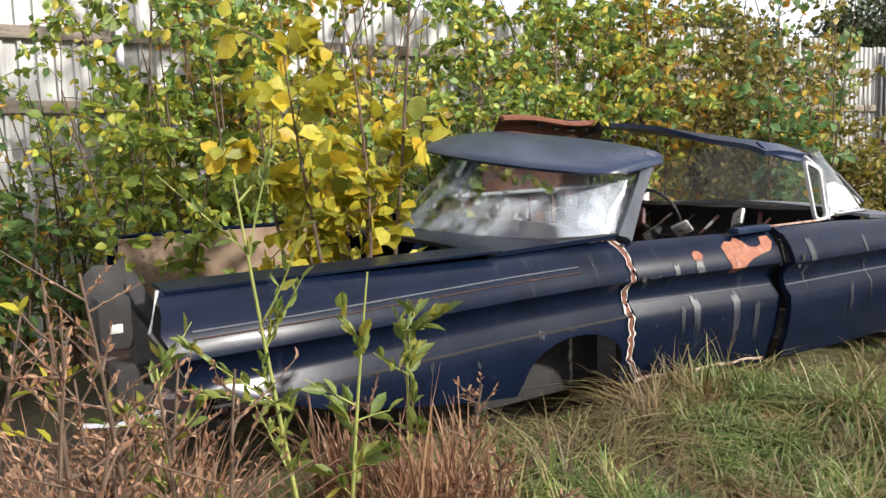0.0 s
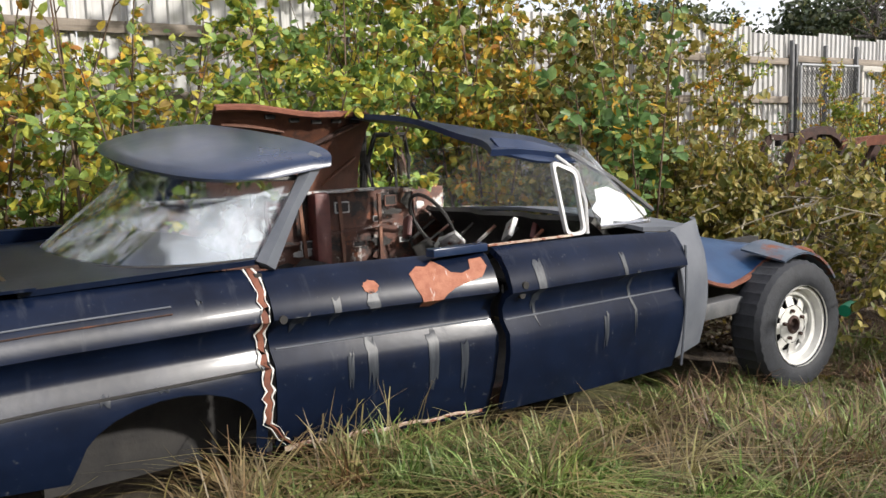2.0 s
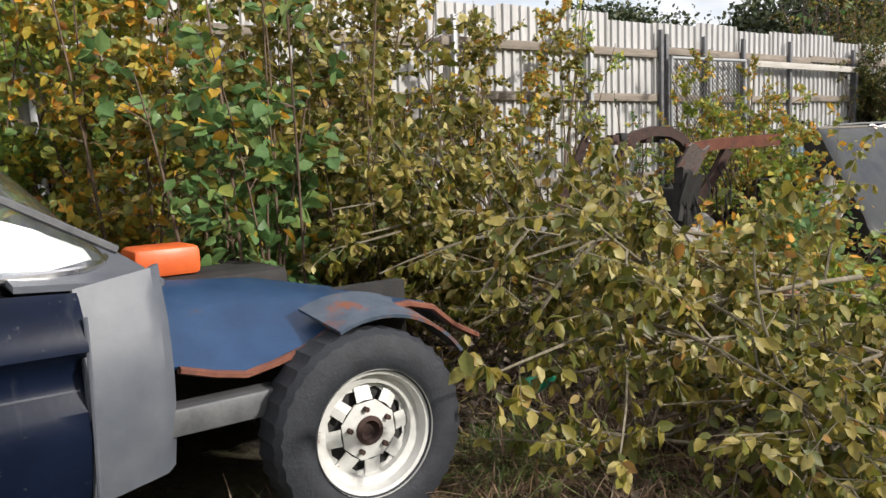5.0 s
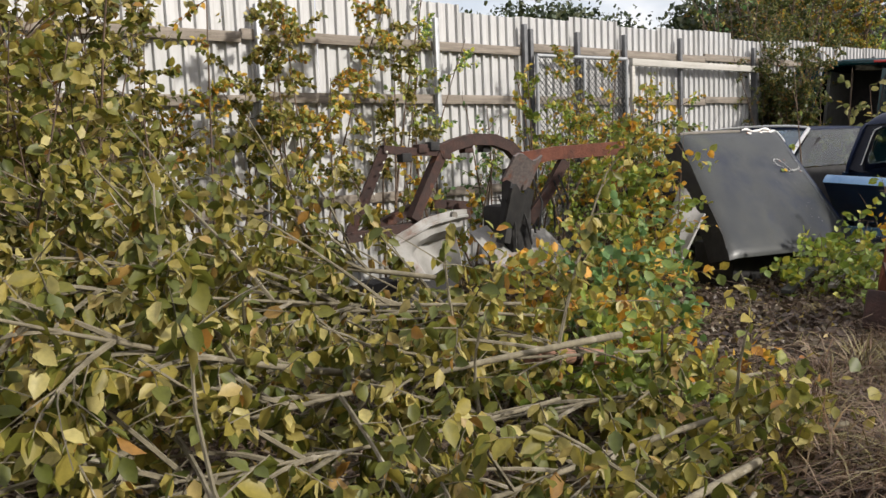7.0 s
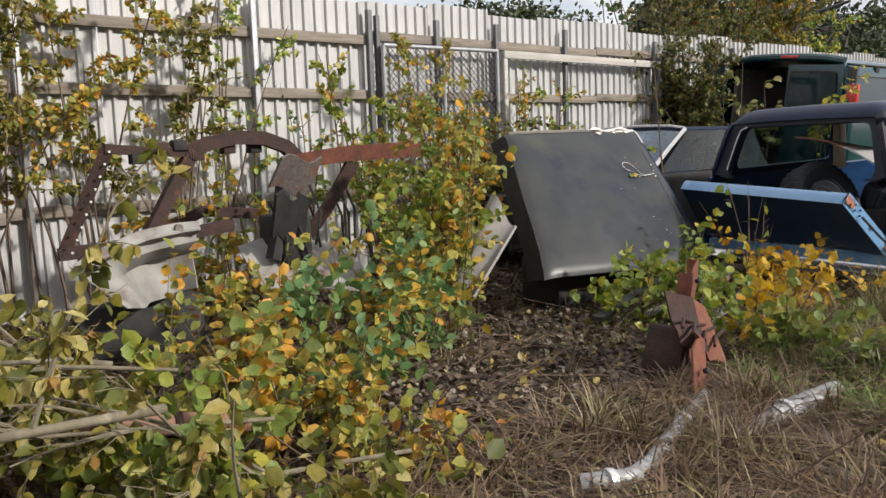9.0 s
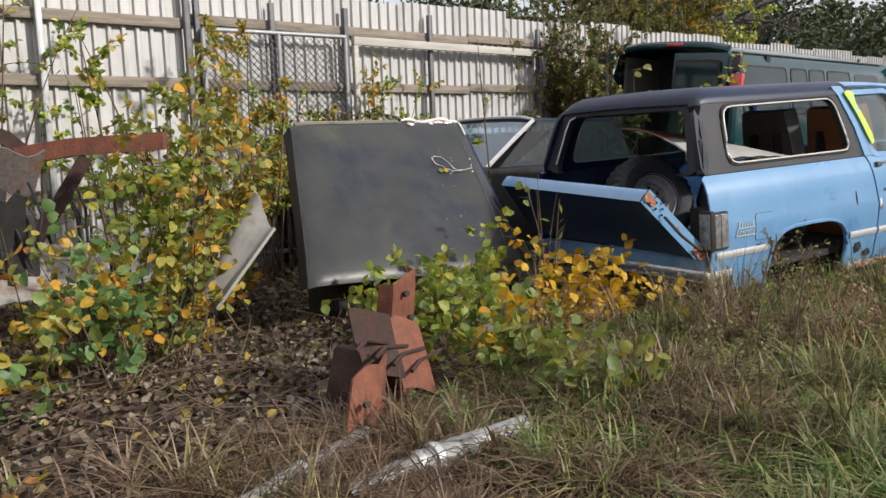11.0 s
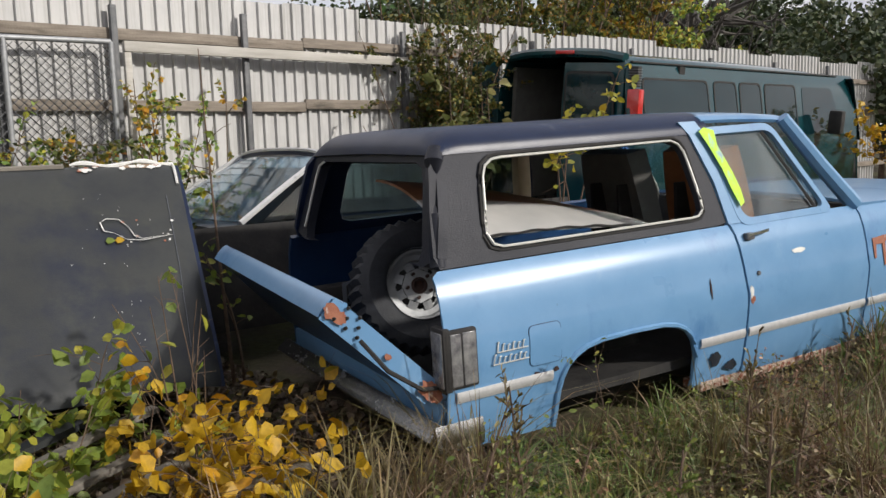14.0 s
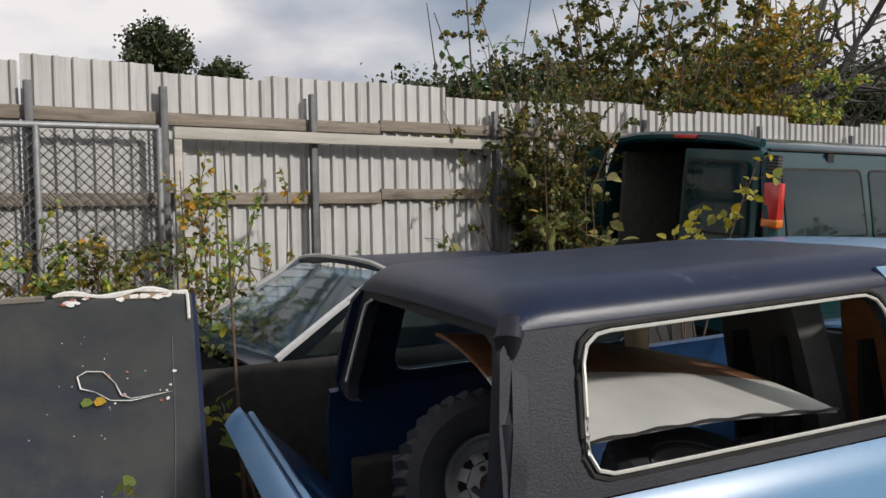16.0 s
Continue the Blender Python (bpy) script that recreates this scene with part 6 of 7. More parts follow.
for k in range(2):
    lf = [(0.712 + 0.03 * k, 0.386), (0.720 + 0.03 * k, 0.372), (0.732 + 0.03 * k, 0.374), (0.742 + 0.03 * k, 0.388), (0.730 + 0.03 * k, 0.398), (0.718 + 0.03 * k, 0.400)]
    part("stuck_leaf", outline_sheet(lf, lambda a, b: pan(a, b, 0.014), (), (), 0.002), L_gold if k else L_lime, panel, "yellow leaf stuck to panel", smooth=0)
part("side_flange", grid(bmesh.new(), lambda u, v: pan(0, v) + Vector((0.10 * u, 0.26 * u, -0.06 * u - 0.03 * math.sin(6 * v))), lin(0, 1, 5), lin(0, 1, 8), 0.02), M_dark, panel, "folded dark side flange")
part("side_flange", grid(bmesh.new(), lambda u, v: pan(1, v) + Vector((0.06 * u, 0.34 * u, -0.05 * u)), lin(0, 1, 4), lin(0, 1, 8), 0.02), M_captop, panel, "folded dark side flange")
part("trim", tubed([pan(1, v, 0.0) + Vector((0.07, 0.25, -0.02)) for v in lin(0.05, 0.9, 6)], 0.012, 6), M_alu, panel, "dull metal trim")
part("support", box(bmesh.new(), 12.9, 14.2, 4.05, 4.45, 0.0, 0.40, 0.02), M_dark, panel, "dark scrap beneath panel")
# planks beneath
for k, (a, b, w, h) in enumerate((((13.05, 2.95, 0.10), (14.15, 3.32, 0.22), 0.10, 0.03), ((12.85, 2.80, 0.05), (14.0, 3.02, 0.16), 0.13, 0.03), ((12.75, 3.10, 0.12), (13.9, 3.42, 0.28), 0.12, 0.025), ((13.3, 2.66, 0.04), (14.3, 2.74, 0.08), 0.09, 0.03), ((12.5, 3.35, 0.10), (13.6, 3.50, 0.26), 0.16, 0.03))):
    p = part("plank", bar(bmesh.new(), [Vector(a).lerp(Vector(b), t) + Vector((0, 0, 0.008 * math.sin(9 * t + k))) for t in lin(0, 1, 5)], w / 2, h), M_plank if k < 4 else M_panel, None, smooth=0)
    tagged(p, "grey weathered plank on scrap pile" if k < 4 else "dark metal strip on scrap pile", "plank", "planks under dark panel")

# ---- rusty cab frame ----
M_pitted = mat("pitted_grey_rust", (0.07, 0.06, 0.058), (0.16, 0.13, 0.12), 40, 0.75, 0.0, 0.4, stains=[((0.15, 0.06, 0.035), 7, 0.52, 0.66, 0.85, None)])
rf = root("rusty_cab_frame", Matrix.Translation((10.6, 5.2, 0)), "rusty brown vehicle door and roof frame skeleton", "scrap frame")
Y = 5.16
for nm, pts, w, h, m in (("front_post", ((9.66, Y + .12, .70), (9.80, Y + .06, 1.02), (9.94, Y, 1.345)), .028, .045, M_rust), ("roof_bar", ((9.92, Y, 1.35), (10.2, Y, 1.325), (10.48, Y, 1.31)), .035, .035, M_rust),
                         ("bottom_bar", ((9.63, Y + .12, .70), (10.1, Y + .05, .73), (10.75, Y, .80)), .05, .045, M_rust), ("centre_post", ((10.18, Y, .80), (10.33, Y, 1.05), (10.50, Y, 1.32)), .045, .05, M_rust),
                         ("roof_arch", ((10.46, Y, 1.315), (10.62, Y - .02, 1.37), (10.80, Y - .04, 1.405), (11.0, Y - .06, 1.395), (11.16, Y - .08, 1.335), (11.27, Y - .1, 1.22)), .05, .055, M_rust),
                         ("roof_beam", ((11.22, Y - .1, 1.22), (11.5, Y - .3, 1.265), (11.95, Y - .65, 1.285)), .07, .065, M_rustred), ("strut", ((11.55, Y - .35, 1.20), (11.40, Y - .3, 0.95), (11.25, Y - .2, 0.70)), .045, .05, M_rust),
                         ("far_bar", ((10.3, Y + .9, .62), (10.9, Y + .8, .86), (11.4, Y + .7, .80)), .05, .05, M_rust), ("rear_post", ((10.95, Y - .2, 0.55), (11.02, Y - .2, 0.80), (11.10, Y - .15, 1.15)), .04, .06, M_dark)):
    part(nm, bar(bmesh.new(), pts, w * 1.7, h * 1.7), m, rf, "rusty pressed steel")
for k, (x, z) in enumerate(((10.28, 1.345), (10.40, 1.36), (10.52, 1.29), (10.12, 1.28), (10.75, 1.33), (10.95, 1.33))):
    part("bracket", boxed(x - 0.045, x + 0.045, Y - 0.05, Y + 0.03, z - 0.035, z + 0.035, 0.008), M_dark if k % 2 else M_rust, rf)
for k in range(9):
    t = k / 8
    p = Vector((9.67, Y - 0.04, .72)).lerp(Vector((9.94, Y - 0.04, 1.33)), t)
    part("hole", tubed([p, p + Vector((0, 0.01, 0))], 0.008, 6), M_letter, rf)
part("cowl_plate", grid(bmesh.new(), lambda u, v: (11.0 + .32 * u - .06 * v, Y - .32 + .1 * v, 1.25 - .02 * u - .20 * v - .06 * u * v + .03 * math.sin(7 * u)), lin(0, 1, 7), lin(0, 1, 5), 0.02), M_pitted, rf, "pitted rusty cowl plate")
part("cowl_plate", grid(bmesh.new(), lambda u, v: (10.92 + .25 * u, Y - .36 + .1 * v, 1.0 - .05 * u - .3 * v + .04 * math.sin(9 * u)), lin(0, 1, 6), lin(0, 1, 4), 0.03), M_dark, rf, "dented dark plate")
part("heater_box", boxed(11.0, 11.25, Y - .25, Y + .1, .45, .85, 0.03), M_dark, rf)
for k in range(8):
    rr = random.Random(50 + k)
    a = Vector((10.95 + .5 * rr.random(), Y - .4 + .3 * rr.random(), .9 + .25 * rr.random()))
    part("hanging_wire", tubed([a, a + Vector((.05, -.05, -.2)), a + Vector((-.05 + .2 * rr.random(), -.05, -.42))], 0.010, 5), M_dark, rf)
wh = root("wheelhouse_panel", Matrix.Translation((9.95, 4.7, 0)), "pale grey rusting inner wheelhouse panel on ground", "panel")


def whf(u, v):
    # a leaning pressed arch: flange along the top, a step, a hollow within
    top = Vector((9.50 + 0.78 * u, 4.60 + 0.04 * u, 0.70 + 0.19 * u + 0.06 * math.sin(math.pi * u)))
    low = Vector((9.80 + 0.46 * u, 4.56, 0.42 + 0.05 * u - 0.04 * math.sin(math.pi * u)))
    p = low.lerp(top, v)
    bowl = math.exp(-((u - 0.66) / 0.36) ** 4) * (1 - min(1.0, max(0.0, (v - 0.50) / 0.16)))
    return p + Vector((0, 0.20 * bowl + 0.05 * (1 - min(1.0, max(0.0, (v - 0.80) / 0.05))) + 0.012 * math.sin(17 * u + 6 * v), 0))


part("skin", grid(bmesh.new(), whf, lin(0, 1, 22), [0, .1, .2, .3, .4, .5, .6, .7, .76, .80, .83, .87, .92, 1], 0.012), M_wheelhouse, wh, "pale pressed panel with arched recess", smooth=35)
part("ridge", tubed([Vector(whf(u, 0.86)) + Vector((0, -0.01, 0.01)) for u in lin(0, 1, 22)], 0.013, 6), M_wheelhouse, wh)
part("boss", tubed([Vector(whf(0.82, 0.93)) + Vector((0, -0.03, 0)), Vector(whf(0.82, 0.93)) + Vector((0, 0.02, 0))], 0.026, 12), M_plank, wh)
# added near-black block in place of the shaded gap beneath the panel
part("gap_shade_block", boxed(9.6, 10.4, 4.90, 5.1, 0.0, 0.40, 0.03), M_dark, wh)
plate = part("white_sheet_metal", grid(bmesh.new(), lambda u, v: (10.8 + 0.9 * u, 4.75 + 0.45 * v, 0.30 + 0.34 * v + 0.05 * math.sin(5 * u)), lin(0, 1, 6), lin(0, 1, 5), 0.012), M_wheelhouse)
tagged(plate, "pale crumpled sheet metal beneath rusty frame", "sheet metal")
hubd = part("grey_bonnet_piece", grid(bmesh.new(), lambda u, v: (11.98 + 0.44 * u, 4.28 - 0.25 * v, 0.26 + 0.66 * u * (1 - .3 * v) + 0.05 * math.sin(6 * v)), lin(0, 1, 6), lin(0, 1, 8), 0.02), M_wheelhouse)
tagged(hubd, "pale bent wing piece leaning in weeds", "panel")

# ---- rusty bracket ----
rb = root("rusty_bracket", Matrix.Translation((12.0, 2.35, 0)), "orange rusty channel bracket standing in weeds", "scrap bracket")
def ch(u, v):
    # a bent upright: web with a fold on each side, kinked half way
    s = (-1, -0.9, 0, 0.9, 1)[u]
    f = (1, 0, 0, 0, 1)[u]
    c = Vector((12.10 + 0.05 * v + 0.12 * (1 - v) ** 2, 2.40 + 0.03 * math.sin(5 * v), 0.58 * v))
    return c + Vector((0.13 * s * (1.1 - 0.15 * v), 0.06 * s, 0.02 * s * v)) + f * Vector((0.02 * s, 0.08, 0.0))
part("upright", grid(bmesh.new(), ch, range(5), lin(0, 1, 10), 0.010), M_rustred, rb, "upright orange rusty bent channel", smooth=30)
part("foot", grid(bmesh.new(), lambda u, v: (11.46 + 0.20 * u + 0.13 * v, 1.93 + 0.06 * u + 0.10 * v, 0.01 + 0.26 * v + 0.03 * math.sin(3 * u)), lin(0, 1, 6), lin(0, 1, 6), 0.012), M_rustred, rb, "tilted rusty foot plate with a hole", smooth=30)
part("foot_side", grid(bmesh.new(), lambda u, v: (11.66 + 0.16 * u + 0.12 * v, 1.99 + 0.16 * u + 0.10 * v, 0.01 + 0.27 * v), lin(0, 1, 4), lin(0, 1, 5), 0.012), M_rustred, rb, smooth=30)
part("plate", grid(bmesh.new(), lambda u, v: (11.78 + 0.20 * u, 2.22 + 0.10 * v - 0.04 * u, 0.22 + 0.26 * v - 0.06 * u + 0.02 * math.sin(8 * v)), lin(0, 1, 5), lin(0, 1, 6), 0.012), M_rust, rb, "bent rusty plate", smooth=30)
part("plate", grid(bmesh.new(), lambda u, v: (11.95 + 0.20 * u + 0.05 * v, 2.16 + 0.18 * v, 0.12 + 0.30 * v - 0.08 * u * u), lin(0, 1, 6), lin(0, 1, 6), 0.012), M_rustred, rb, "folded rusty cheek plate", smooth=30)
part("box", boxed(-0.12, 0.12, -0.10, 0.10, -0.13, 0.13, 0.02, pose(11.86, 2.36, 0.16, 8, 12, 24)), M_rust, rb, "dark rusty box section")
for x, y, z in ((11.60, 1.98, 0.17), (12.13, 2.36, 0.50), (12.16, 2.37, 0.38)):
    part("hole", tubed([(x, y - 0.03, z + 0.008), (x + 0.004, y - 0.005, z)], 0.014, 8), M_dark, rb)
for k in range(4):
    a = Vector((11.70 + 0.1 * k, 2.16, 0.34 - 0.05 * k))
    part("rod", tubed([a, a + Vector((0.10, 0.06, 0.02)), a + Vector((0.26, 0.10, -0.03 + 0.02 * k))], 0.010, 6), M_rust, rb)

# ---- pipes ----
for nm, lab, pts, r in (("exhaust_pipe", "dull silver exhaust pipe lying in dry grass", ((11.22, 1.58, 0.03), (11.55, 1.59, 0.045), (11.62, 1.585, 0.045), (12.10, 1.57, 0.045)), (0.04, 0.042, 0.055, 0.05)),
                        ("exhaust_pipe", "bent silver exhaust pipe lying on ground", ((10.38, 1.72, 0.04), (10.46, 1.65, 0.05), (10.56, 1.62, 0.045), (10.72, 1.66, 0.04), (11.2, 1.83, 0.05), (11.6, 1.97, 0.05)), (0.040, 0.040, 0.038, 0.034, 0.034, 0.036)),
                        ("rusty_pipe", "thick red-brown rusty pipe lying under branches", ((8.98, 2.74, 0.36), (9.3, 2.76, 0.29), (9.64, 2.79, 0.21)), (0.044, 0.044, 0.042))):
    e = root(nm, Matrix.Translation((pts[0][0], pts[0][1], 0)), lab, "pipe")
    part("pipe", tubed(pts, r, 14), M_log if nm == "rusty_pipe" else M_pipe, e)
    for q in (1, len(pts) - 2):
        a = Vector(pts[q])
        d = (Vector(pts[q + 1]) - a).normalized() * 0.015
        part("clamp", tubed([a - d, a + d], r[q] + 0.008, 14), M_rust if nm == "rusty_pipe" else M_alu, e)
    d = (Vector(pts[-1]) - Vector(pts[-2])).normalized()
    part("bore", tubed([Vector(pts[-1]) - d * 0.001, Vector(pts[-1]) + d * 0.002], r[-1] * 0.82, 14), M_dark, e)
strip = part("white_pipe", tubed([(11.2, 3.75, 0.03), (11.4, 3.95, 0.05), (11.6, 4.25, 0.06), (11.68, 4.4, 0.04)], 0.010, 8), M_letter)
tagged(strip, "thin pale plastic pipe on leaf litter", "pipe")
gb = part("green_bottle", tubed([(6.78, 2.60, 0.26), (6.90, 2.62, 0.27), (6.94, 2.63, 0.27), (6.98, 2.63, 0.27)], (0.04, 0.04, 0.02, 0.02), 10), M_greenplastic)
tagged(gb, "crushed green plastic bottle caught in branches", "bottle")
ob_ = part("orange_canister", boxed(5.45, 5.74, 3.5, 3.72, 0.80, 0.93, 0.03), M_orange)
tagged(ob_, "orange plastic canister on engine remains", "canister")
beam = part("timber_post", boxed(0.02, 0.16, 3.6, 3.74, 0.0, 1.35, 0.01), M_plank)
tagged(beam, "old grey timber post beside wreck", "post")
bl = part("blue_strap", tubed([(0.27, 4.32, 0.0), (0.25, 4.3, 1.0), (0.22, 4.25, 1.4), (0.30, 4.3, 1.75)], 0.022, 6, squash=(1, 0.3)), M_inner)
tagged(bl, "upright blue strap standing in shrubs", "strap")


# ---- plants ----
def unit(a):
    return a / np.maximum(1e-9, np.linalg.norm(a, axis=-1, keepdims=True))


LEAF = np.array([[0, 0, 0], [0.32, 0.40, 0.10], [0.68, 0.34, 0.09], [1.0, 0, -0.04], [0.68, -0.34, 0.09], [0.32, -0.40, 0.10]])


def leaf_arrays(pts, along, size, wide=1.0, spread=0.35):
    """Oval leaves folded on their midrib, one at each point."""
    n = len(pts)
    size = size * rng.uniform(1 - spread, 1 + spread, n)
    d = unit(along + rng.normal(0, 0.45, (n, 3)))
    up = unit(np.stack([rng.normal(0, 1.0, n), rng.normal(0, 1.0, n), np.ones(n)], -1))
    s = unit(np.cross(up, d))
    u = np.cross(d, s)
    v = pts[:, None, :] + size[:, None, None] * (LEAF[None, :, 0:1] * d[:, None] + wide * LEAF[None, :, 1:2] * s[:, None] + LEAF[None, :, 2:3] * u[:, None])
    q = np.array([[0, 1, 2, 3], [0, 3, 4, 5]])
    f = (np.arange(n)[:, None, None] * 6 + q[None]).reshape(-1, 4)
    return v.reshape(-1, 3), f


def stick_arrays(polys, r0, r1, sides=4):
    """Thin tapered sticks along polylines (n, k, 3)."""
    polys = np.asarray(polys)
    n, k, _ = polys.shape
    d = unit(np.gradient(polys, axis=1))
    ref = np.where(np.abs(d[..., 2:3]) < 0.9, np.array([0, 0, 1.0]), np.array([0, 1.0, 0]))
    a = unit(np.cross(d, ref))
    b = np.cross(a, d)
    r0, r1 = np.broadcast_to(r0, n), np.broadcast_to(r1, n)
    r = r0[:, None] + (r1 - r0)[:, None] * np.linspace(0, 1, k)[None]
    ang = 2 * np.pi * np.arange(sides) / sides
    v = polys[:, :, None] + r[..., None, None] * (np.cos(ang)[:, None] * a[:, :, None] + np.sin(ang)[:, None] * b[:, :, None])
    i, j, m = np.meshgrid(np.arange(n), np.arange(k - 1), np.arange(sides), indexing="ij")
    base = (i * k + j) * sides
    f = np.stack([base + m, base + (m + 1) % sides, base + sides + (m + 1) % sides, base + sides + m], -1)
    return v.reshape(-1, 3), f.reshape(-1, 4)


def bent(starts, dirs, lengths, k=5, sag=0.0, wob=0.1):
    t = np.linspace(0, 1, k)
    n = len(starts)
    side = rng.normal(0, 1, (n, 3))
    p = starts[:, None] + lengths[:, None, None] * (dirs[:, None] * t[None, :, None] + wob * side[:, None] * (t ** 2)[None, :, None])
    p[..., 2] -= sag * lengths[:, None] * (t ** 2)[None]
    return p


def at_t(polys, idx, t):
    k = polys.shape[1]
    f = t * (k - 1)
    i = np.minimum(f.astype(int), k - 2)
    w = (f - i)[:, None]
    a, b = polys[idx, i], polys[idx, i + 1]
    return a * (1 - w) + b * w, unit(b - a)


def shrub(name, label, x, y, height, width, stems, leaves, size, m, category="shrub", bark=None, low=0.15, lean=(0, 0), wide=0.85, group="", depth=None, z0=None, twigs=9, r=0.012, sag=0.12, kind=""):
    """A shrub: stems from the ground, twigs off the stems, leaves along the twigs."""
    z = float(ground_z(x, y)) if z0 is None else z0
    depth = depth or width
    th = root(name, Matrix.Translation((x, y, z)), label, category, group, kind)
    base = np.stack([rng.normal(0, width * 0.16, stems), rng.normal(0, depth * 0.16, stems), np.full(stems, -0.02)], -1) + (x, y, z)
    out = np.stack([rng.normal(0, 0.36, stems) * width / height + lean[0], rng.normal(0, 0.36, stems) * depth / height + lean[1], np.ones(stems)], -1)
    st = bent(base, unit(out), height * rng.uniform(0.6, 1.05, stems), 7, 0.0, 0.10)
    nt = stems * twigs
    idx = rng.integers(0, stems, nt)
    p, d = at_t(st, idx, rng.uniform(low, 1.0, nt))
    td = unit(d * 0.45 + rng.normal(0, 0.75, (nt, 3)) * (1, depth / width, 0.7) + (0, 0, 0.15))
    tw = bent(p, td, width * rng.uniform(0.16, 0.48, nt), 5, sag, 0.12)
    v1, f1 = stick_arrays(st, r * rng.uniform(0.7, 1.3, stems), r * 0.25, 6)
    v2, f2 = stick_arrays(tw, r * 0.33, r * 0.12, 3)
    array_part("stem", np.vstack([v1, v2]), np.vstack([f1, f2 + len(v1)]), bark or M_bark2, th, smooth=60, kind="stuff")
    li = rng.integers(0, nt, leaves)
    lp, ld = at_t(tw, li, rng.uniform(0.05, 1.0, leaves) ** 0.8)
    lp = lp + rng.normal(0, 0.012, lp.shape)
    ld = unit(ld * 0.5 + rng.normal(0, 0.6, ld.shape) + (0, 0, -0.40))
    keep = lp[:, 2] > z + 0.02
    v, f = leaf_arrays(lp[keep], ld[keep], size, wide)
    array_part("foliage", v, f, m, th, kind="stuff")
    return th


H = "hedge shrubs between wreck and fence"
# the thicket behind the old car
for k, (x, y, h, w, n, m) in enumerate(((-1.3, 5.6, 2.2, 1.6, 1200, L_hedge), (0.45, 5.6, 1.7, 0.9, 800, L_green), (1.05, 6.2, 2.3, 0.9, 900, L_hedge), (1.75, 5.2, 3.2, 1.5, 3600, L_hedge), (2.5, 5.9, 3.5, 1.7, 4600, L_autumn), (3.0, 5.2, 2.6, 1.7, 3000, L_hedge), (3.7, 6.3, 2.6, 1.0, 1300, L_hedge), (4.6, 5.35, 3.4, 1.5, 6000, L_hedge),
                                        (5.5, 5.8, 3.8, 1.6, 6000, L_hedge), (5.9, 5.2, 3.0, 1.3, 4200, L_autumn), (6.2, 3.9, 2.5, 0.7, 1000, L_green), (7.3, 5.3, 2.9, 1.6, 4200, L_pile), (7.0, 6.3, 3.0, 1.4, 3200, L_pile), (7.9, 5.9, 2.9, 1.4, 2800, L_pile), (6.9, 4.3, 2.0, 1.3, 2300, L_pile), (7.7, 4.6, 2.0, 1.2, 1700, L_pile))):
    lab = {L_hedge.name: "leafy yellow-green autumn shrub in thicket", L_green.name: "dense dark green leafy shrub in thicket", L_autumn.name: "golden-green autumn shrub beside fence", L_pile.name: "olive-brown wilting shrub behind brush heap"}[m.name]
    shrub("thicket_shrub", lab, x, y, h, w, 14, int(n * 1.6), 0.064 if m is not L_green else 0.082, m, group=H, twigs=15)
shrub("yellow_shrub", "bright yellow autumn shrub growing through wreck's boot", 1.72, 3.25, 1.75, 0.70, 9, 950, 0.088, L_yellow, low=0.12, twigs=10, wide=1.0, z0=0.5)
shrub("yellow_shrub", "yellow-green leafy shrub behind wreck's boot", 1.35, 4.75, 2.3, 1.2, 9, 2400, 0.07, L_lime, twigs=12)

# saplings along the bare fence
for k, (x, y, h, n, m) in enumerate(((8.6, 6.5, 2.7, 1200, L_hedge), (9.2, 6.7, 2.6, 1100, L_autumn), (9.75, 6.5, 2.8, 1500, L_hedge), (10.35, 6.75, 2.9, 1400, L_autumn), (10.9, 6.6, 2.8, 1300, L_autumn), (11.5, 6.75, 2.8, 1000, L_hedge), (12.2, 6.6, 2.3, 420, L_green), (12.75, 6.2, 2.1, 1400, L_autumn), (13.2, 5.9, 2.3, 1900, L_autumn), (12.3, 5.5, 1.8, 1500, L_lime), (13.7, 6.4, 2.2, 900, L_hedge), (14.6, 6.6, 1.9, 1500, L_autumn), (15.5, 6.7, 1.8, 650, L_autumn), (16.6, 6.75, 1.7, 120, L_lime))):
    shrub("fence_sapling", "thin-stemmed autumn sapling in front of white fence", x, y, h, 0.95, 5, int(n * (1.5 if x < 11 else 0.9)), 0.050, m if x > 12 or k % 2 else L_pile, "sapling", low=0.58 if x < 12 else 0.35, group="saplings along the fence", twigs=9, r=0.014)

# climbing thicket at the fence's far end, and shrubs behind the vehicles
shrub("climber_thicket", "dense dark green climber hanging over fence end", 18.62, 6.62, 2.75, 0.95, 20, 12500, 0.046, L_climb, low=0.05, twigs=18)
shrub("climber_thicket", "thick olive climber spilling over fence end", 18.95, 6.7, 3.0, 1.0, 18, 9500, 0.046, L_climb, low=0.1, twigs=18)
shrub("climber_thicket", "brownish green climber over fence top", 19.5, 7.15, 3.2, 1.3, 16, 8500, 0.048, L_climb, twigs=14)
shrub("tall_shrub", "tall olive-green autumn shrub behind white fence", 22.2, 8.5, 4.9, 2.1, 20, 17000, 0.07, L_climb, twigs=16, r=0.03)
shrub("tall_shrub", "tall greenish-brown shrub behind white fence", 24.3, 8.7, 5.1, 2.2, 20, 17000, 0.075, L_autumn, twigs=16, r=0.03)
shrub("tall_shrub", "tall greenish shrub behind white fence", 25.2, 9.0, 4.6, 2.2, 14, 8000, 0.08, L_hedge, twigs=14, r=0.03)
shrub("tall_shrub", "tall thin green sapling above fence", 18.7, 7.6, 4.6, 0.9, 5, 260, 0.09, L_green, twigs=6, r=0.02)
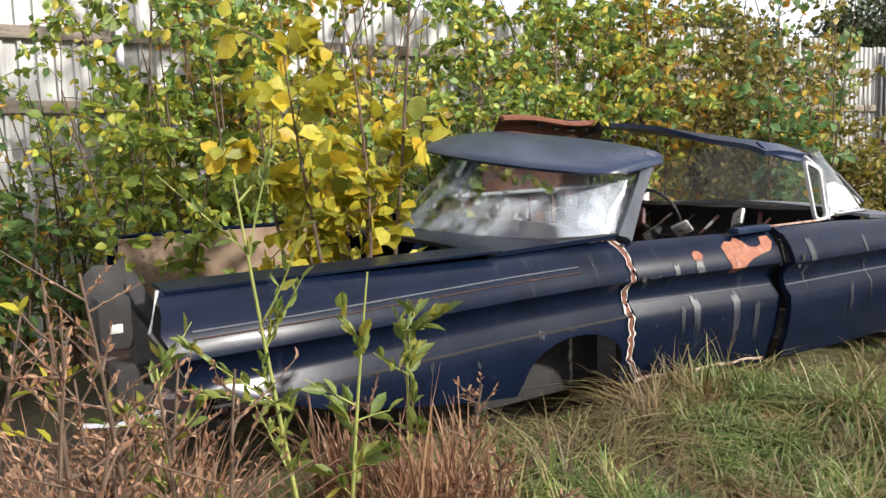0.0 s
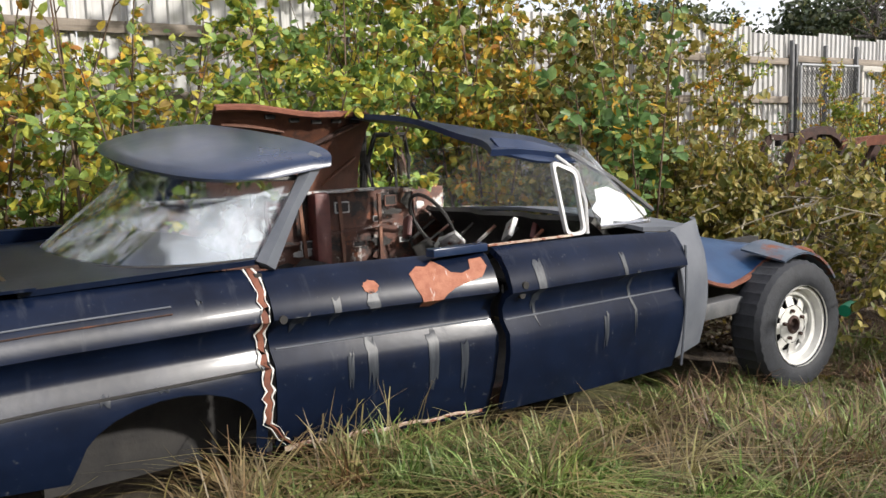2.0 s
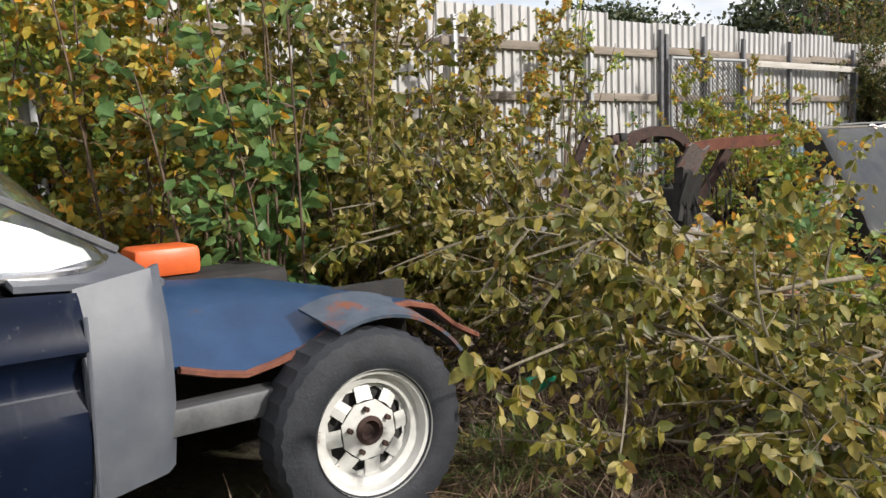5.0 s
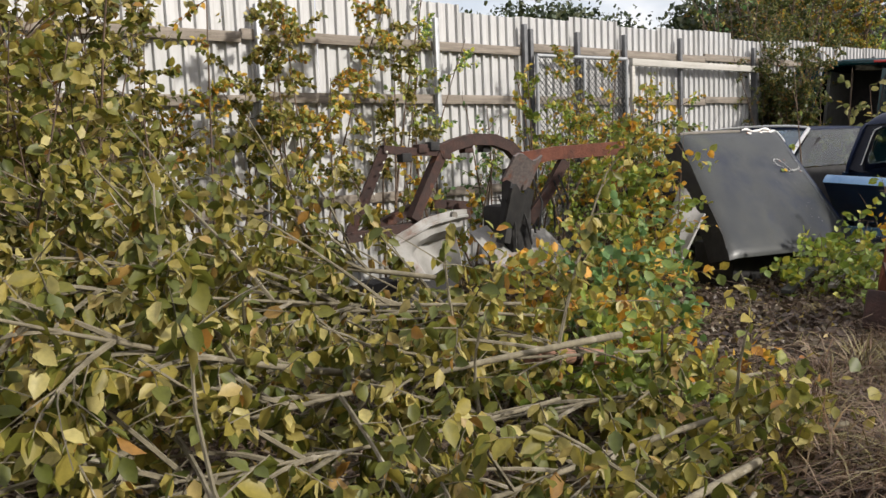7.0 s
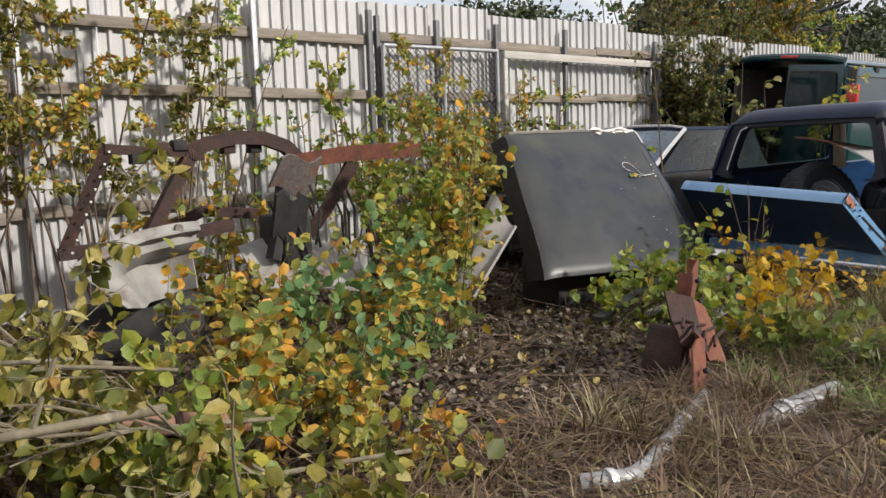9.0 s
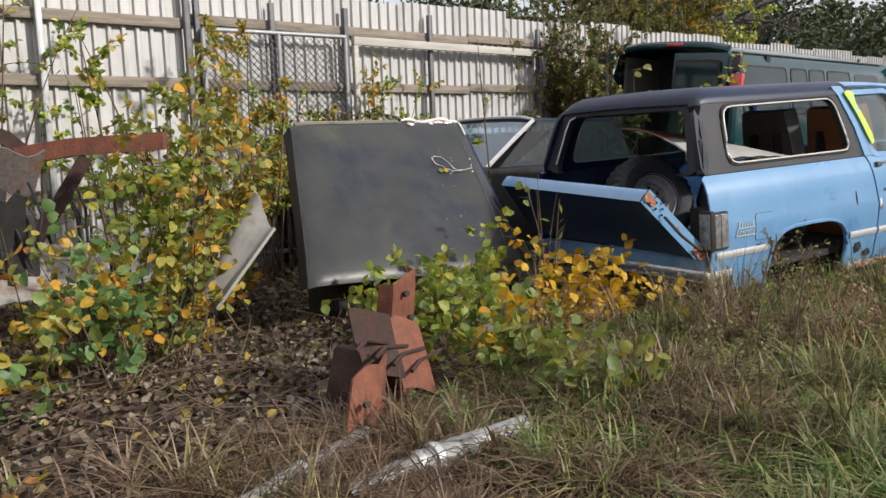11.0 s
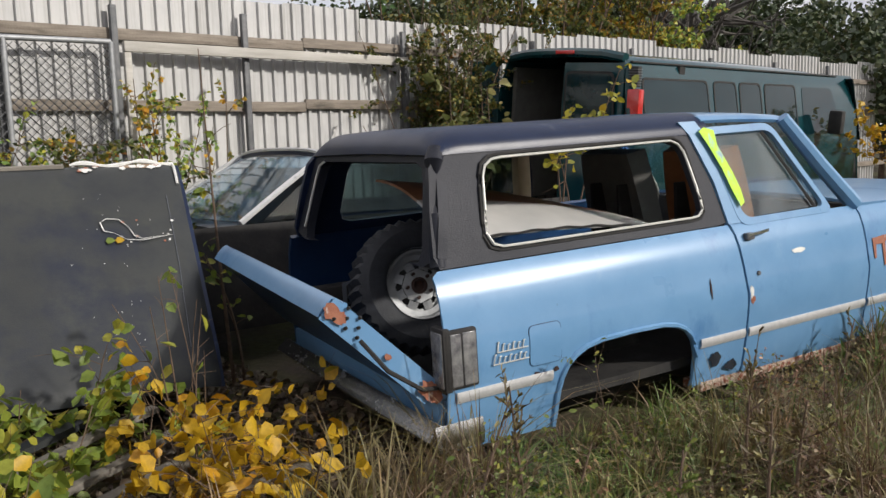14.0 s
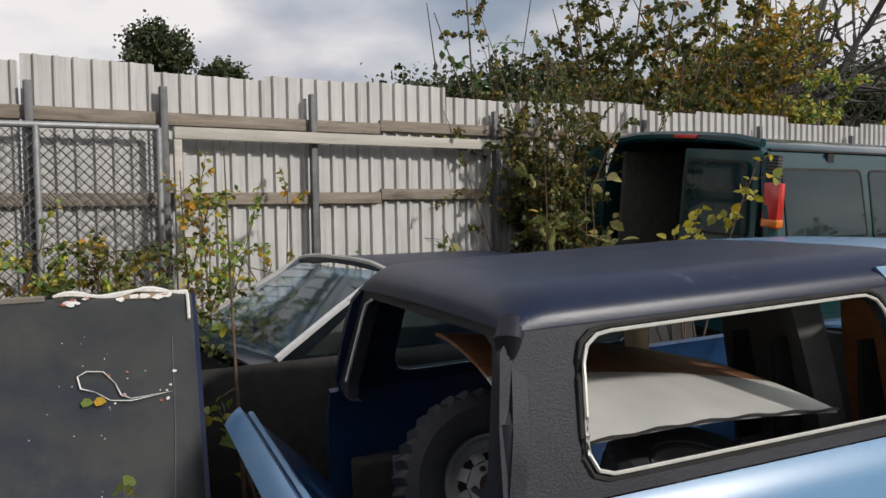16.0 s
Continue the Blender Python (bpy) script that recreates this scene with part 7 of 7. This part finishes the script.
shrub("broad_leaf_shrub", "broad-leaved yellow-green sapling between vehicles", 17.3, 5.1, 1.95, 0.6, 5, 150, 0.095, L_sage, low=0.55, twigs=6)
shrub("golden_sprig", "small golden-leaved sprig beside van lamp", 18.0, 4.45, 2.1, 0.42, 4, 110, 0.075, L_yellow, low=0.72, twigs=8)
shrub("gate_weed", "bushy golden-green weed before mesh gate", 14.3, 6.5, 1.9, 1.4, 12, 3600, 0.046, L_climb, "weed", low=0.3, twigs=12)
shrub("gate_weed", "bushy green and yellow weed before gate post", 15.1, 6.6, 1.9, 0.9, 8, 1700, 0.046, L_hedge, "weed", low=0.3, twigs=10)
shrub("golden_shrub", "golden autumn shrub beyond truck", 24.5, 3.4, 1.8, 1.5, 9, 1800, 0.08, L_gold, twigs=10)
shrub("thin_sapling", "thin bare sapling beside open tailgate", 14.72, 4.25, 1.75, 0.5, 2, 34, 0.06, L_lime, low=0.3, twigs=7, r=0.012)
for x, y, h, w, n, m, lab in ((12.35, 4.75, 1.6, 0.8, 900, L_autumn, "orange and green creeper over scrap frame"), (11.75, 4.0, 1.2, 0.7, 420, L_autumn, "orange-green leafy bush over scrap"), (11.25, 3.7, 0.85, 0.8, 330, L_green, "grey-green leafy weed over scrap"),
                              (12.9, 3.2, 0.55, 0.9, 430, L_lime, "lime-green vine beneath dark panel"), (13.35, 3.3, 0.62, 0.7, 460, L_lime, "lime-green vine beneath dark panel"), (12.75, 2.6, 0.42, 0.8, 300, L_lime, "low green ground vine"), (12.6, 1.85, 0.34, 0.9, 420, L_weed, "low green ground vine"),
                              (13.7, 2.8, 0.48, 0.95, 250, L_gold, "golden-yellow vine leaves on scrap pile"), (14.1, 2.65, 0.55, 0.75, 170, L_gold, "golden-yellow vine leaves beside tailgate"), (12.95, 2.35, 0.42, 0.7, 90, L_gold, "golden-yellow vine leaves on scrap pile"), (13.9, 3.0, 0.95, 0.22, 26, L_lime, "upright lime-green sprig beside panel"),
                              (11.0, 6.0, 1.4, 1.0, 700, L_autumn, "autumn weed before fence"), (10.2, 3.7, 0.75, 0.9, 700, L_autumn, "orange-green leafy bush over branches"), (9.3, 2.5, 0.55, 1.0, 620, L_lime, "wilting leafy brush on heap"), (9.9, 2.95, 0.6, 0.9, 620, L_autumn, "wilting autumn brush on heap"), (9.55, 1.85, 0.34, 0.9, 420, L_pile, "wilting pale brush on heap"), (10.45, 3.35, 0.7, 0.8, 380, L_green, "green leafy brush on heap"), (9.1, 3.3, 0.75, 1.1, 800, L_pile, "wilting pale brush on heap"), (11.05, 3.95, 0.9, 0.7, 360, L_autumn, "orange-green weed before rusty frame"), (11.75, 4.5, 1.45, 0.7, 600, L_lime, "yellow-green weed before rusty frame"), (10.1, 2.3, 0.30, 0.7, 260, L_autumn, "fallen autumn brush on soil")):
    shrub("scrap_vine", lab, x, y, h, w, 7, n, 0.066 if m is not L_gold else 0.068, m, "vine", twigs=9, wide=0.95, r=0.006)

# ---- the heap of cut branches ----
heap = [(8.9, 2.7, .62, 2.9, 168, 0.10), (8.75, 3.05, .72, 2.6, 160, 0.22), (9.1, 2.3, .50, 3.0, 178, 0.05), (8.6, 2.2, .35, 2.6, 186, 0.06), (9.2, 1.85, .22, 3.1, 176, 0.04), (9.0, 1.6, .15, 2.6, 184, 0.03), (9.4, 2.9, .45, 2.6, 158, 0.16), (8.3, 3.3, .5, 2.2, 150, 0.32),
        (8.2, 2.6, .45, 1.9, 195, 0.25), (9.6, 2.5, .3, 2.4, 170, 0.12), (8.0, 3.7, .4, 2.0, 165, 0.42), (9.3, 3.4, .4, 2.5, 165, 0.26), (8.8, 1.5, .12, 1.9, 200, 0.08), (8.4, 4.2, .3, 2.2, 170, 0.42), (7.9, 2.0, .3, 1.7, 205, 0.16), (9.9, 2.1, .2, 2.2, 172, 0.08),
        (7.6, 3.1, .3, 1.6, 140, 0.55), (8.9, 4.0, .3, 2.4, 180, 0.36), (7.4, 4.2, .25, 1.8, 120, 0.75), (9.7, 1.6, .12, 2.0, 165, 0.05), (8.1, 1.6, .10, 1.5, 190, 0.18), (7.9, 4.7, .2, 1.9, 100, 0.9)]
for k, (x, y, z, ln, az, rise) in enumerate(heap):
    if math.cos(radians(az)) < 0:
        ln = min(ln, (x - 6.8) / -math.cos(radians(az)))
    th = root("cut_branch", Matrix.Translation((x, y, 0)), "cut leafy branch with pale bark on brush heap" if k % 2 else "long cut branch with wilting green leaves", "branch", "cut branches in the heap")
    d0 = np.array([[math.cos(radians(az)), math.sin(radians(az)), rise]])
    main = bent(np.array([[x, y, z]]), unit(d0), np.array([ln]), 9, 0.04, 0.08)
    sub_n = 16
    idx = np.zeros(sub_n, int)
    p, d = at_t(main, idx, rng.uniform(0.12, 0.95, sub_n))
    sd = unit(d * 0.9 + rng.normal(0, 0.5, (sub_n, 3)) * (1, 1, 0.8) + (0, 0, 0.12))
    sub = bent(p, sd, ln * rng.uniform(0.14, 0.38, sub_n), 6, 0.10, 0.12)
    nt = 90
    ti = rng.integers(0, sub_n, nt)
    p2, d2 = at_t(sub, ti, rng.uniform(0.1, 1.0, nt))
    tw = bent(p2, unit(d2 * 0.8 + rng.normal(0, 0.5, (nt, 3))), rng.uniform(0.10, 0.30, nt), 4, 0.1, 0.12)
    v0, f0 = stick_arrays(main, 0.009 + 0.004 * (k % 3), 0.004, 8)
    v1, f1 = stick_arrays(sub, 0.009, 0.003, 5)
    v2, f2 = stick_arrays(tw, 0.003, 0.0012, 3)
    for v in (v0, v1, v2):
        v[:, 2] = np.maximum(v[:, 2], 0.012)
    array_part("limb", v0, f0, M_bark, th, "peeling olive bark limb", smooth=60)
    array_part("twig", np.vstack([v1, v2]), np.vstack([f1, f2 + len(v1)]), M_bark, th, smooth=60, kind="stuff")
    nl = 850
    li = rng.integers(0, nt, nl)
    lp, ld = at_t(tw, li, rng.uniform(0.0, 1.0, nl))
    lp[:, 2] = np.maximum(lp[:, 2], 0.03)
    v, f = leaf_arrays(lp, unit(ld * 0.25 + rng.normal(0, 0.40, ld.shape) + (0, 0, -0.85)), 0.060, 0.72)
    array_part("foliage", v, f, L_pile, th, kind="stuff")


# ---- tall weeds before the old car ----
def tall_weed(x, y, h, m, bark, label, n_side=16, leaf=0.06, leaves=120, spread=0.35, lean=(0, 0)):
    z = float(ground_z(x, y))
    th = root("tall_weed", Matrix.Translation((x, y, z)), label, "weed", "tall weeds before the wreck")
    main = bent(np.array([[x, y, z - 0.02]]), unit(np.array([[lean[0], lean[1], 1.0]])), np.array([h]), 9, 0.0, 0.05)
    p, d = at_t(main, np.zeros(n_side, int), rng.uniform(0.25, 0.95, n_side))
    sd = unit(np.stack([rng.normal(0, 1, n_side), rng.normal(0, 0.7, n_side), rng.uniform(0.5, 1.2, n_side)], -1))
    sub = bent(p, sd, h * spread * rng.uniform(0.3, 0.8, n_side), 5, -0.05, 0.1)
    v0, f0 = stick_arrays(main, 0.009, 0.003, 6)
    v1, f1 = stick_arrays(sub, 0.0035, 0.0012, 4)
    array_part("stalk", np.vstack([v0, v1]), np.vstack([f0, f1 + len(v0)]), bark, th, smooth=60, kind="stuff")
    li = rng.integers(0, n_side, leaves)
    lp, ld = at_t(sub, li, rng.uniform(0.05, 1, leaves))
    v, f = leaf_arrays(lp, unit(ld + (0, 0, 0.2)), leaf, 0.42)
    array_part("leaves", v, f, m, th, kind="stuff")


M_weedstalk = mat("yellow_green_stalk", (0.20, 0.24, 0.06), (0.32, 0.33, 0.09), 20, 0.7, 0.0, 0.2)
tall_weed(0.90, 2.00, 1.18, L_weed, M_weedstalk, "tall green weed with feathery side shoots", 13, 0.045, 170, 0.34, (-0.16, 0.0))
tall_weed(1.30, 2.12, 0.72, L_weed, M_weedstalk, "green weed with narrow leaves", 10, 0.07, 90, 0.3)
tall_weed(1.02, 2.02, 0.78, L_weed, M_weedstalk, "yellowing weed with broad leaves", 8, 0.08, 50, 0.3, (0.08, 0))
tall_weed(0.55, 2.05, 0.70, L_weed, M_weedstalk, "green weed beside wreck's tail", 12, 0.06, 90, 0.35)
tall_weed(0.30, 1.95, 1.0, L_yellow, M_bark2, "reddish weed with yellow leaves", 10, 0.04, 50, 0.3)
tall_weed(0.05, 2.2, 1.15, L_autumn, M_bark2, "orange-leaved weed beside wreck", 10, 0.04, 60, 0.3)
for k in range(31):
    x = rng.uniform(-0.3, 0.62) if k < 24 else rng.uniform(1.0, 1.45)
    tall_weed(x, rng.uniform(1.5, 2.2), rng.uniform(0.35, 0.95) if k < 24 else rng.uniform(0.32, 0.52), L_redstraw, M_bark2, "dry reddish-brown weed stalk", 22, 0.020, 240, 0.30, (rng.normal(0, 0.15), 0))
for k in range(24):
    x, y = rng.uniform(13.2, 18.0), rng.uniform(0.7, 1.9)
    tall_weed(x, min(y, 2.15 - (x - 14.7) * 0.2), rng.uniform(0.3, 0.62), L_straw if k % 3 else L_weed, M_bark2, "dry seeded weed stalk in tall grass", 10, 0.03, 90, 0.35, (rng.normal(0, 0.2), 0))


for k in range(26):
    x = 13.3 + 0.21 * k
    shrub("low_weed", "low grey-green seeded weed in tall grass", x, min(1.75, 2.0 - (x - 14.7) * 0.2) - rng.uniform(0, 0.9), rng.uniform(0.22, 0.42), 0.55, 8, 420, 0.024, (L_sage, L_weed, L_brown, L_redstraw)[k % 4], "weed", twigs=9, wide=0.6, r=0.004, group="low weeds before truck")


# ---- grass and litter ----
def stand(x, y):
    """How tall the grass stands from place to place, 0.45 to 1.5."""
    return np.clip(0.95 + 0.30 * np.sin(2.9 * x + 1.3 * y + 1) * np.sin(2.3 * y - 1.1 * x) + 0.28 * np.sin(5.7 * x - 3.1 * y) * np.sin(4.9 * y + 2.7 * x + 2) + 0.15 * np.sin(11 * x + 7 * y), 0.45, 1.5)


def blades(name, label, n, area, height, m, width=0.0045, lean=0.5, mask=None, category="grass", clump=22):
    """Arching blades in tufts; a tuft's blades fall much the same way."""
    x0, x1, y0, y1 = area
    x, y = rng.uniform(x0, x1, n), rng.uniform(y0, y1, n)
    nc = max(1, n // clump)
    c = rng.integers(0, nc, n)
    tx, ty = rng.uniform(x0, x1, nc), rng.uniform(y0, y1, nc)
    tdir, tht = rng.uniform(0, 2 * np.pi, nc), rng.uniform(0.55, 1.45, nc)
    tuft = rng.random(n) < 0.82
    x = np.where(tuft, tx[c] + rng.normal(0, 0.030, n), x)
    y = np.where(tuft, ty[c] + rng.normal(0, 0.030, n), y)
    if mask is not None:
        k = mask(x, y)
        x, y, c = x[k], y[k], c[k]
    n = len(x)
    z = ground_z(x, y)
    h = height * rng.uniform(0.45, 1.2, n) * tht[c] * stand(x, y)
    th = tdir[c] + rng.normal(0, 0.9, n)
    ld = np.stack([np.cos(th), np.sin(th), np.zeros(n)], -1)
    s = np.stack([-np.sin(th), np.cos(th), np.zeros(n)], -1) * (width * rng.uniform(0.6, 1.6, n))[:, None]
    ln = lean * rng.uniform(0.15, 1.5, n)
    b = np.stack([x, y, z - 0.01], -1)
    rows = []
    for t, wd in ((0.0, 1.0), (0.38, 0.95), (0.72, 0.7), (1.0, 0.10)):
        out, up = ln * t ** 1.6, t - 0.42 * np.minimum(ln, 1.6) * t ** 2.4
        p = b + ld * (h * out)[:, None] + np.array([0, 0, 1.0]) * (h * np.maximum(up, 0.04 * t))[:, None]
        rows += [p - s * wd, p + s * wd]
    v = np.stack(rows, 1).reshape(-1, 3)
    f = (np.arange(n)[:, None, None] * 8 + np.array([[0, 1, 3, 2], [2, 3, 5, 4], [4, 5, 7, 6]])[None]).reshape(-1, 4)
    ob = array_part(name, v, f, m, kind="stuff")
    return tagged(ob, label, category, kind="stuff")


off_car = lambda x, y: ~((x > 0.75) & (x < 6.5) & (y > 2.62) & (y < 4.5))
def off_truck(x, y):
    u, w = (x - 14.72) * 0.98 - (y - 2.24) * 0.199, (x - 14.72) * 0.199 + (y - 2.24) * 0.98
    return ~((u > -0.02) & (u < 4.5) & (w > 0.1) & (w < 2.0))
gap = lambda x, y: np.sin(3.1 * x + 1.9 * y) + np.sin(4.3 * y - 2.6 * x + 1) + 0.6 * np.sin(9 * x + 5 * y)
blades("grass", "tousled green and straw autumn grass before wreck", 46000, (0.4, 6.9, 1.0, 2.72), 0.15, L_grass, 0.0034, 1.45, lambda x, y: off_car(x, y) & (gap(x, y) > -0.7), clump=34)
blades("dry_grass", "long bleached grass tufts lying before wreck", 9000, (0.6, 5.2, 1.2, 2.70), 0.22, L_straw, 0.0028, 1.7, off_car, clump=40)
blades("dry_grass", "brown tangled dry weeds beside wreck's wheel", 13000, (4.6, 7.4, 1.3, 2.75), 0.16, L_brown, 0.0030, 1.4, off_car, clump=18)
blades("grass", "tousled green and straw autumn grass along path", 24000, (-1.0, 9.0, -1.4, 1.1), 0.11, L_grass, 0.0045, 0.9)
blades("grass", "reddish straw-coloured tall grass beside blue truck", 12000, (12.8, 19.2, 0.2, 2.3), 0.34, L_straw, 0.0026, 0.8, lambda x, y: off_truck(x, y) & (y < 2.3 - 0.18 * (x - 14.7)) & (gap(y, x) > -0.4), clump=44)
blades("grass", "grey-green grass beneath tall straw", 56000, (11.8, 19.5, -1.2, 2.3), 0.19, L_grass, 0.0036, 1.2, lambda x, y: off_truck(x, y) & (gap(x, y) > -1.1), clump=36)
blades("dry_grass", "reddish-brown fine dry weeds before truck", 14000, (12.9, 18.5, 0.3, 2.25), 0.28, L_brown, 0.0022, 0.9, lambda x, y: off_truck(x, y) & (y < 2.3 - 0.18 * (x - 14.7)) & (gap(0.7 * x, y) > 0.1), clump=60)
blades("dry_grass", "tangled dry brown grass before scrap", 9000, (9.4, 13.4, 0.2, 2.1), 0.18, L_straw, 0.0035, 1.5)
blades("dry_grass", "matted brown dead weeds before scrap", 12000, (9.2, 13.2, 0.8, 2.3), 0.20, L_brown, 0.003, 1.6, clump=40)
blades("dry_grass", "thin dry grass in scrap yard", 5000, (6.6, 14, 2.2, 6.9), 0.14, L_straw, 0.003, 1.2)
blades("dry_grass", "reddish dry weeds beside wreck's tail", 7000, (-0.8, 0.75, 1.2, 2.9), 0.34, L_redstraw, 0.0032, 0.9, clump=40)
blades("dry_grass", "reddish dry weeds before wreck", 1300, (1.05, 1.5, 1.85, 2.3), 0.34, L_redstraw, 0.003, 0.5)
blades("dry_grass", "bleached straw tufts among green grass", 9000, (12.6, 18.5, -0.8, 1.7), 0.27, L_straw, 0.0030, 1.4, off_truck, clump=30)
blades("grass", "coarse grass beyond truck", 22000, (17, 30, -2, 4.5), 0.35, L_grass, 0.008, 0.7, off_truck)
n = 60000
lx, ly = rng.uniform(6.2, 15.0, n), rng.uniform(0.8, 6.9, n)
v, f = leaf_arrays(np.stack([lx, ly, ground_z(lx, ly) + rng.uniform(0.004, 0.03, n)], -1), np.stack([rng.normal(0, 1, n), rng.normal(0, 1, n), rng.normal(0, 0.12, n)], -1), 0.045, 0.9)
tagged(array_part("leaf_litter", v, f, L_litter, kind="stuff"), "fallen brown and grey leaves on soil", "fallen leaves", kind="stuff")
n = 900
sx, sy = rng.uniform(6.6, 13.2, n), rng.uniform(1.0, 6.5, n)
st = bent(np.stack([sx, sy, ground_z(sx, sy) + 0.02], -1), unit(np.stack([rng.normal(0, 1, n), rng.normal(0, 1, n), rng.uniform(0, 0.25, n)], -1)), rng.uniform(0.15, 0.8, n), 4, 0.0, 0.1)
v, f = stick_arrays(st, 0.005, 0.002, 4)
tagged(array_part("fallen_twigs", v, f, M_bark2, kind="stuff"), "dead brown twigs strewn on soil", "twigs", kind="stuff")


# ---- trees beyond the fence ----
def tree(name, label, x, y, h, crown, n, leaf, m, base=0.0, flat=0.8):
    th = root(name, Matrix.Translation((x, y, base)), label, "tree", "trees beyond the fence")
    trunk = bent(np.array([[x, y, base - 0.1]]), np.array([[0.03, 0.02, 1.0]]), np.array([h * 0.75]), 8, 0, 0.03)
    nb = 16
    p, d = at_t(trunk, np.zeros(nb, int), rng.uniform(0.35, 1, nb))
    br = bent(p, unit(rng.normal(0, 1, (nb, 3)) * (1, 1, 0.4) + (0, 0, 0.5)), crown * rng.uniform(0.4, 0.9, nb), 6, 0.0, 0.15)
    v0, f0 = stick_arrays(trunk, h * 0.022, h * 0.006, 8)
    v1, f1 = stick_arrays(br, h * 0.008, h * 0.002, 5)
    array_part("trunk", np.vstack([v0, v1]), np.vstack([f0, f1 + len(v0)]), M_bark2, th, smooth=60)
    nc = 46
    cc = unit(rng.normal(0, 1, (nc, 3))) * rng.uniform(0.25, 1.0, (nc, 1)) ** 0.5 * crown * (1, 1, flat) + (x, y, base + h * 0.68)
    ci = rng.integers(0, nc, n)
    lp = cc[ci] + rng.normal(0, 1, (n, 3)) * crown * 0.15
    v, f = leaf_arrays(lp, rng.normal(0, 1, (n, 3)), leaf, 0.9)
    array_part("crown", v, f, m, th, kind="stuff")


for k in range(15):
    f = k / 14
    x, y = 35 + 28 * f + 1.5 * math.sin(3 * k), 36 - 24 * f + 2 * math.sin(5 * k)
    tree("far_tree", "dark green tree in distant wood", x, y, 8.2 + 1.2 * math.sin(2.3 * k), 3.4, 6500, 0.26, L_dark)
for x, y, h, c in ((24.5, 41.4, 13.4, 1.6), (28.9, 44.4, 12.8, 1.25)):
    tree("round_tree", "rounded dark evergreen tree above fence", x, y, h, c, 6500, 0.20, L_dark, flat=1.0)
for x, y, h, m in ((33, 7.5, 3.9, L_dark), (38, 11, 4.2, L_dark), (42, 8, 5.0, L_dark), (36, 5, 3.6, L_hedge), (44, 2, 4.2, L_dark), (48, -3, 4.4, L_dark)):
    tree("near_tree", "green autumn tree beyond yard", x, y, h, 2.2, 7000, 0.14, m)
for k in range(13):
    tree("back_tree", "dark tree row behind the path", -14 + 4.6 * k, -17 + 1.5 * math.sin(2 * k), 7.5 + math.sin(3 * k), 3.2, 2600, 0.34, L_dark)
# a dead tree with bare crooked limbs
dt = root("dead_tree", Matrix.Translation((42, 18.5, 0)), "bare dead grey tree with crooked limbs", "tree")
trunk = bent(np.array([[42.0, 18.5, -0.1]]), np.array([[0.05, 0.0, 1.0]]), np.array([6.2]), 8, 0, 0.05)
v0, f0 = stick_arrays(trunk, 0.34, 0.14, 8)
array_part("trunk", v0, f0, M_dead, dt, smooth=60)
vs, fs, off = [], [], 0
level, rad = trunk, 0.10
for gen, (cnt, ln, r0) in enumerate(((20, 3.9, 0.15), (80, 2.3, 0.08), (260, 1.4, 0.045), (560, 0.8, 0.028))):
    idx = rng.integers(0, len(level), cnt)
    p, d = at_t(level, idx, rng.uniform(0.45 if gen == 0 else 0.3, 1, cnt))
    level = bent(p, unit(d * 0.6 + rng.normal(0, 0.8, (cnt, 3)) + (0, 0, 0.25)), ln * rng.uniform(0.5, 1.1, cnt), 6, 0.0, 0.35)
    v, f = stick_arrays(level, r0, r0 * 0.4, 5)
    vs.append(v)
    fs.append(f + off)
    off += len(v)
array_part("limb", np.vstack(vs), np.vstack(fs), M_dead, dt, smooth=60, kind="stuff")
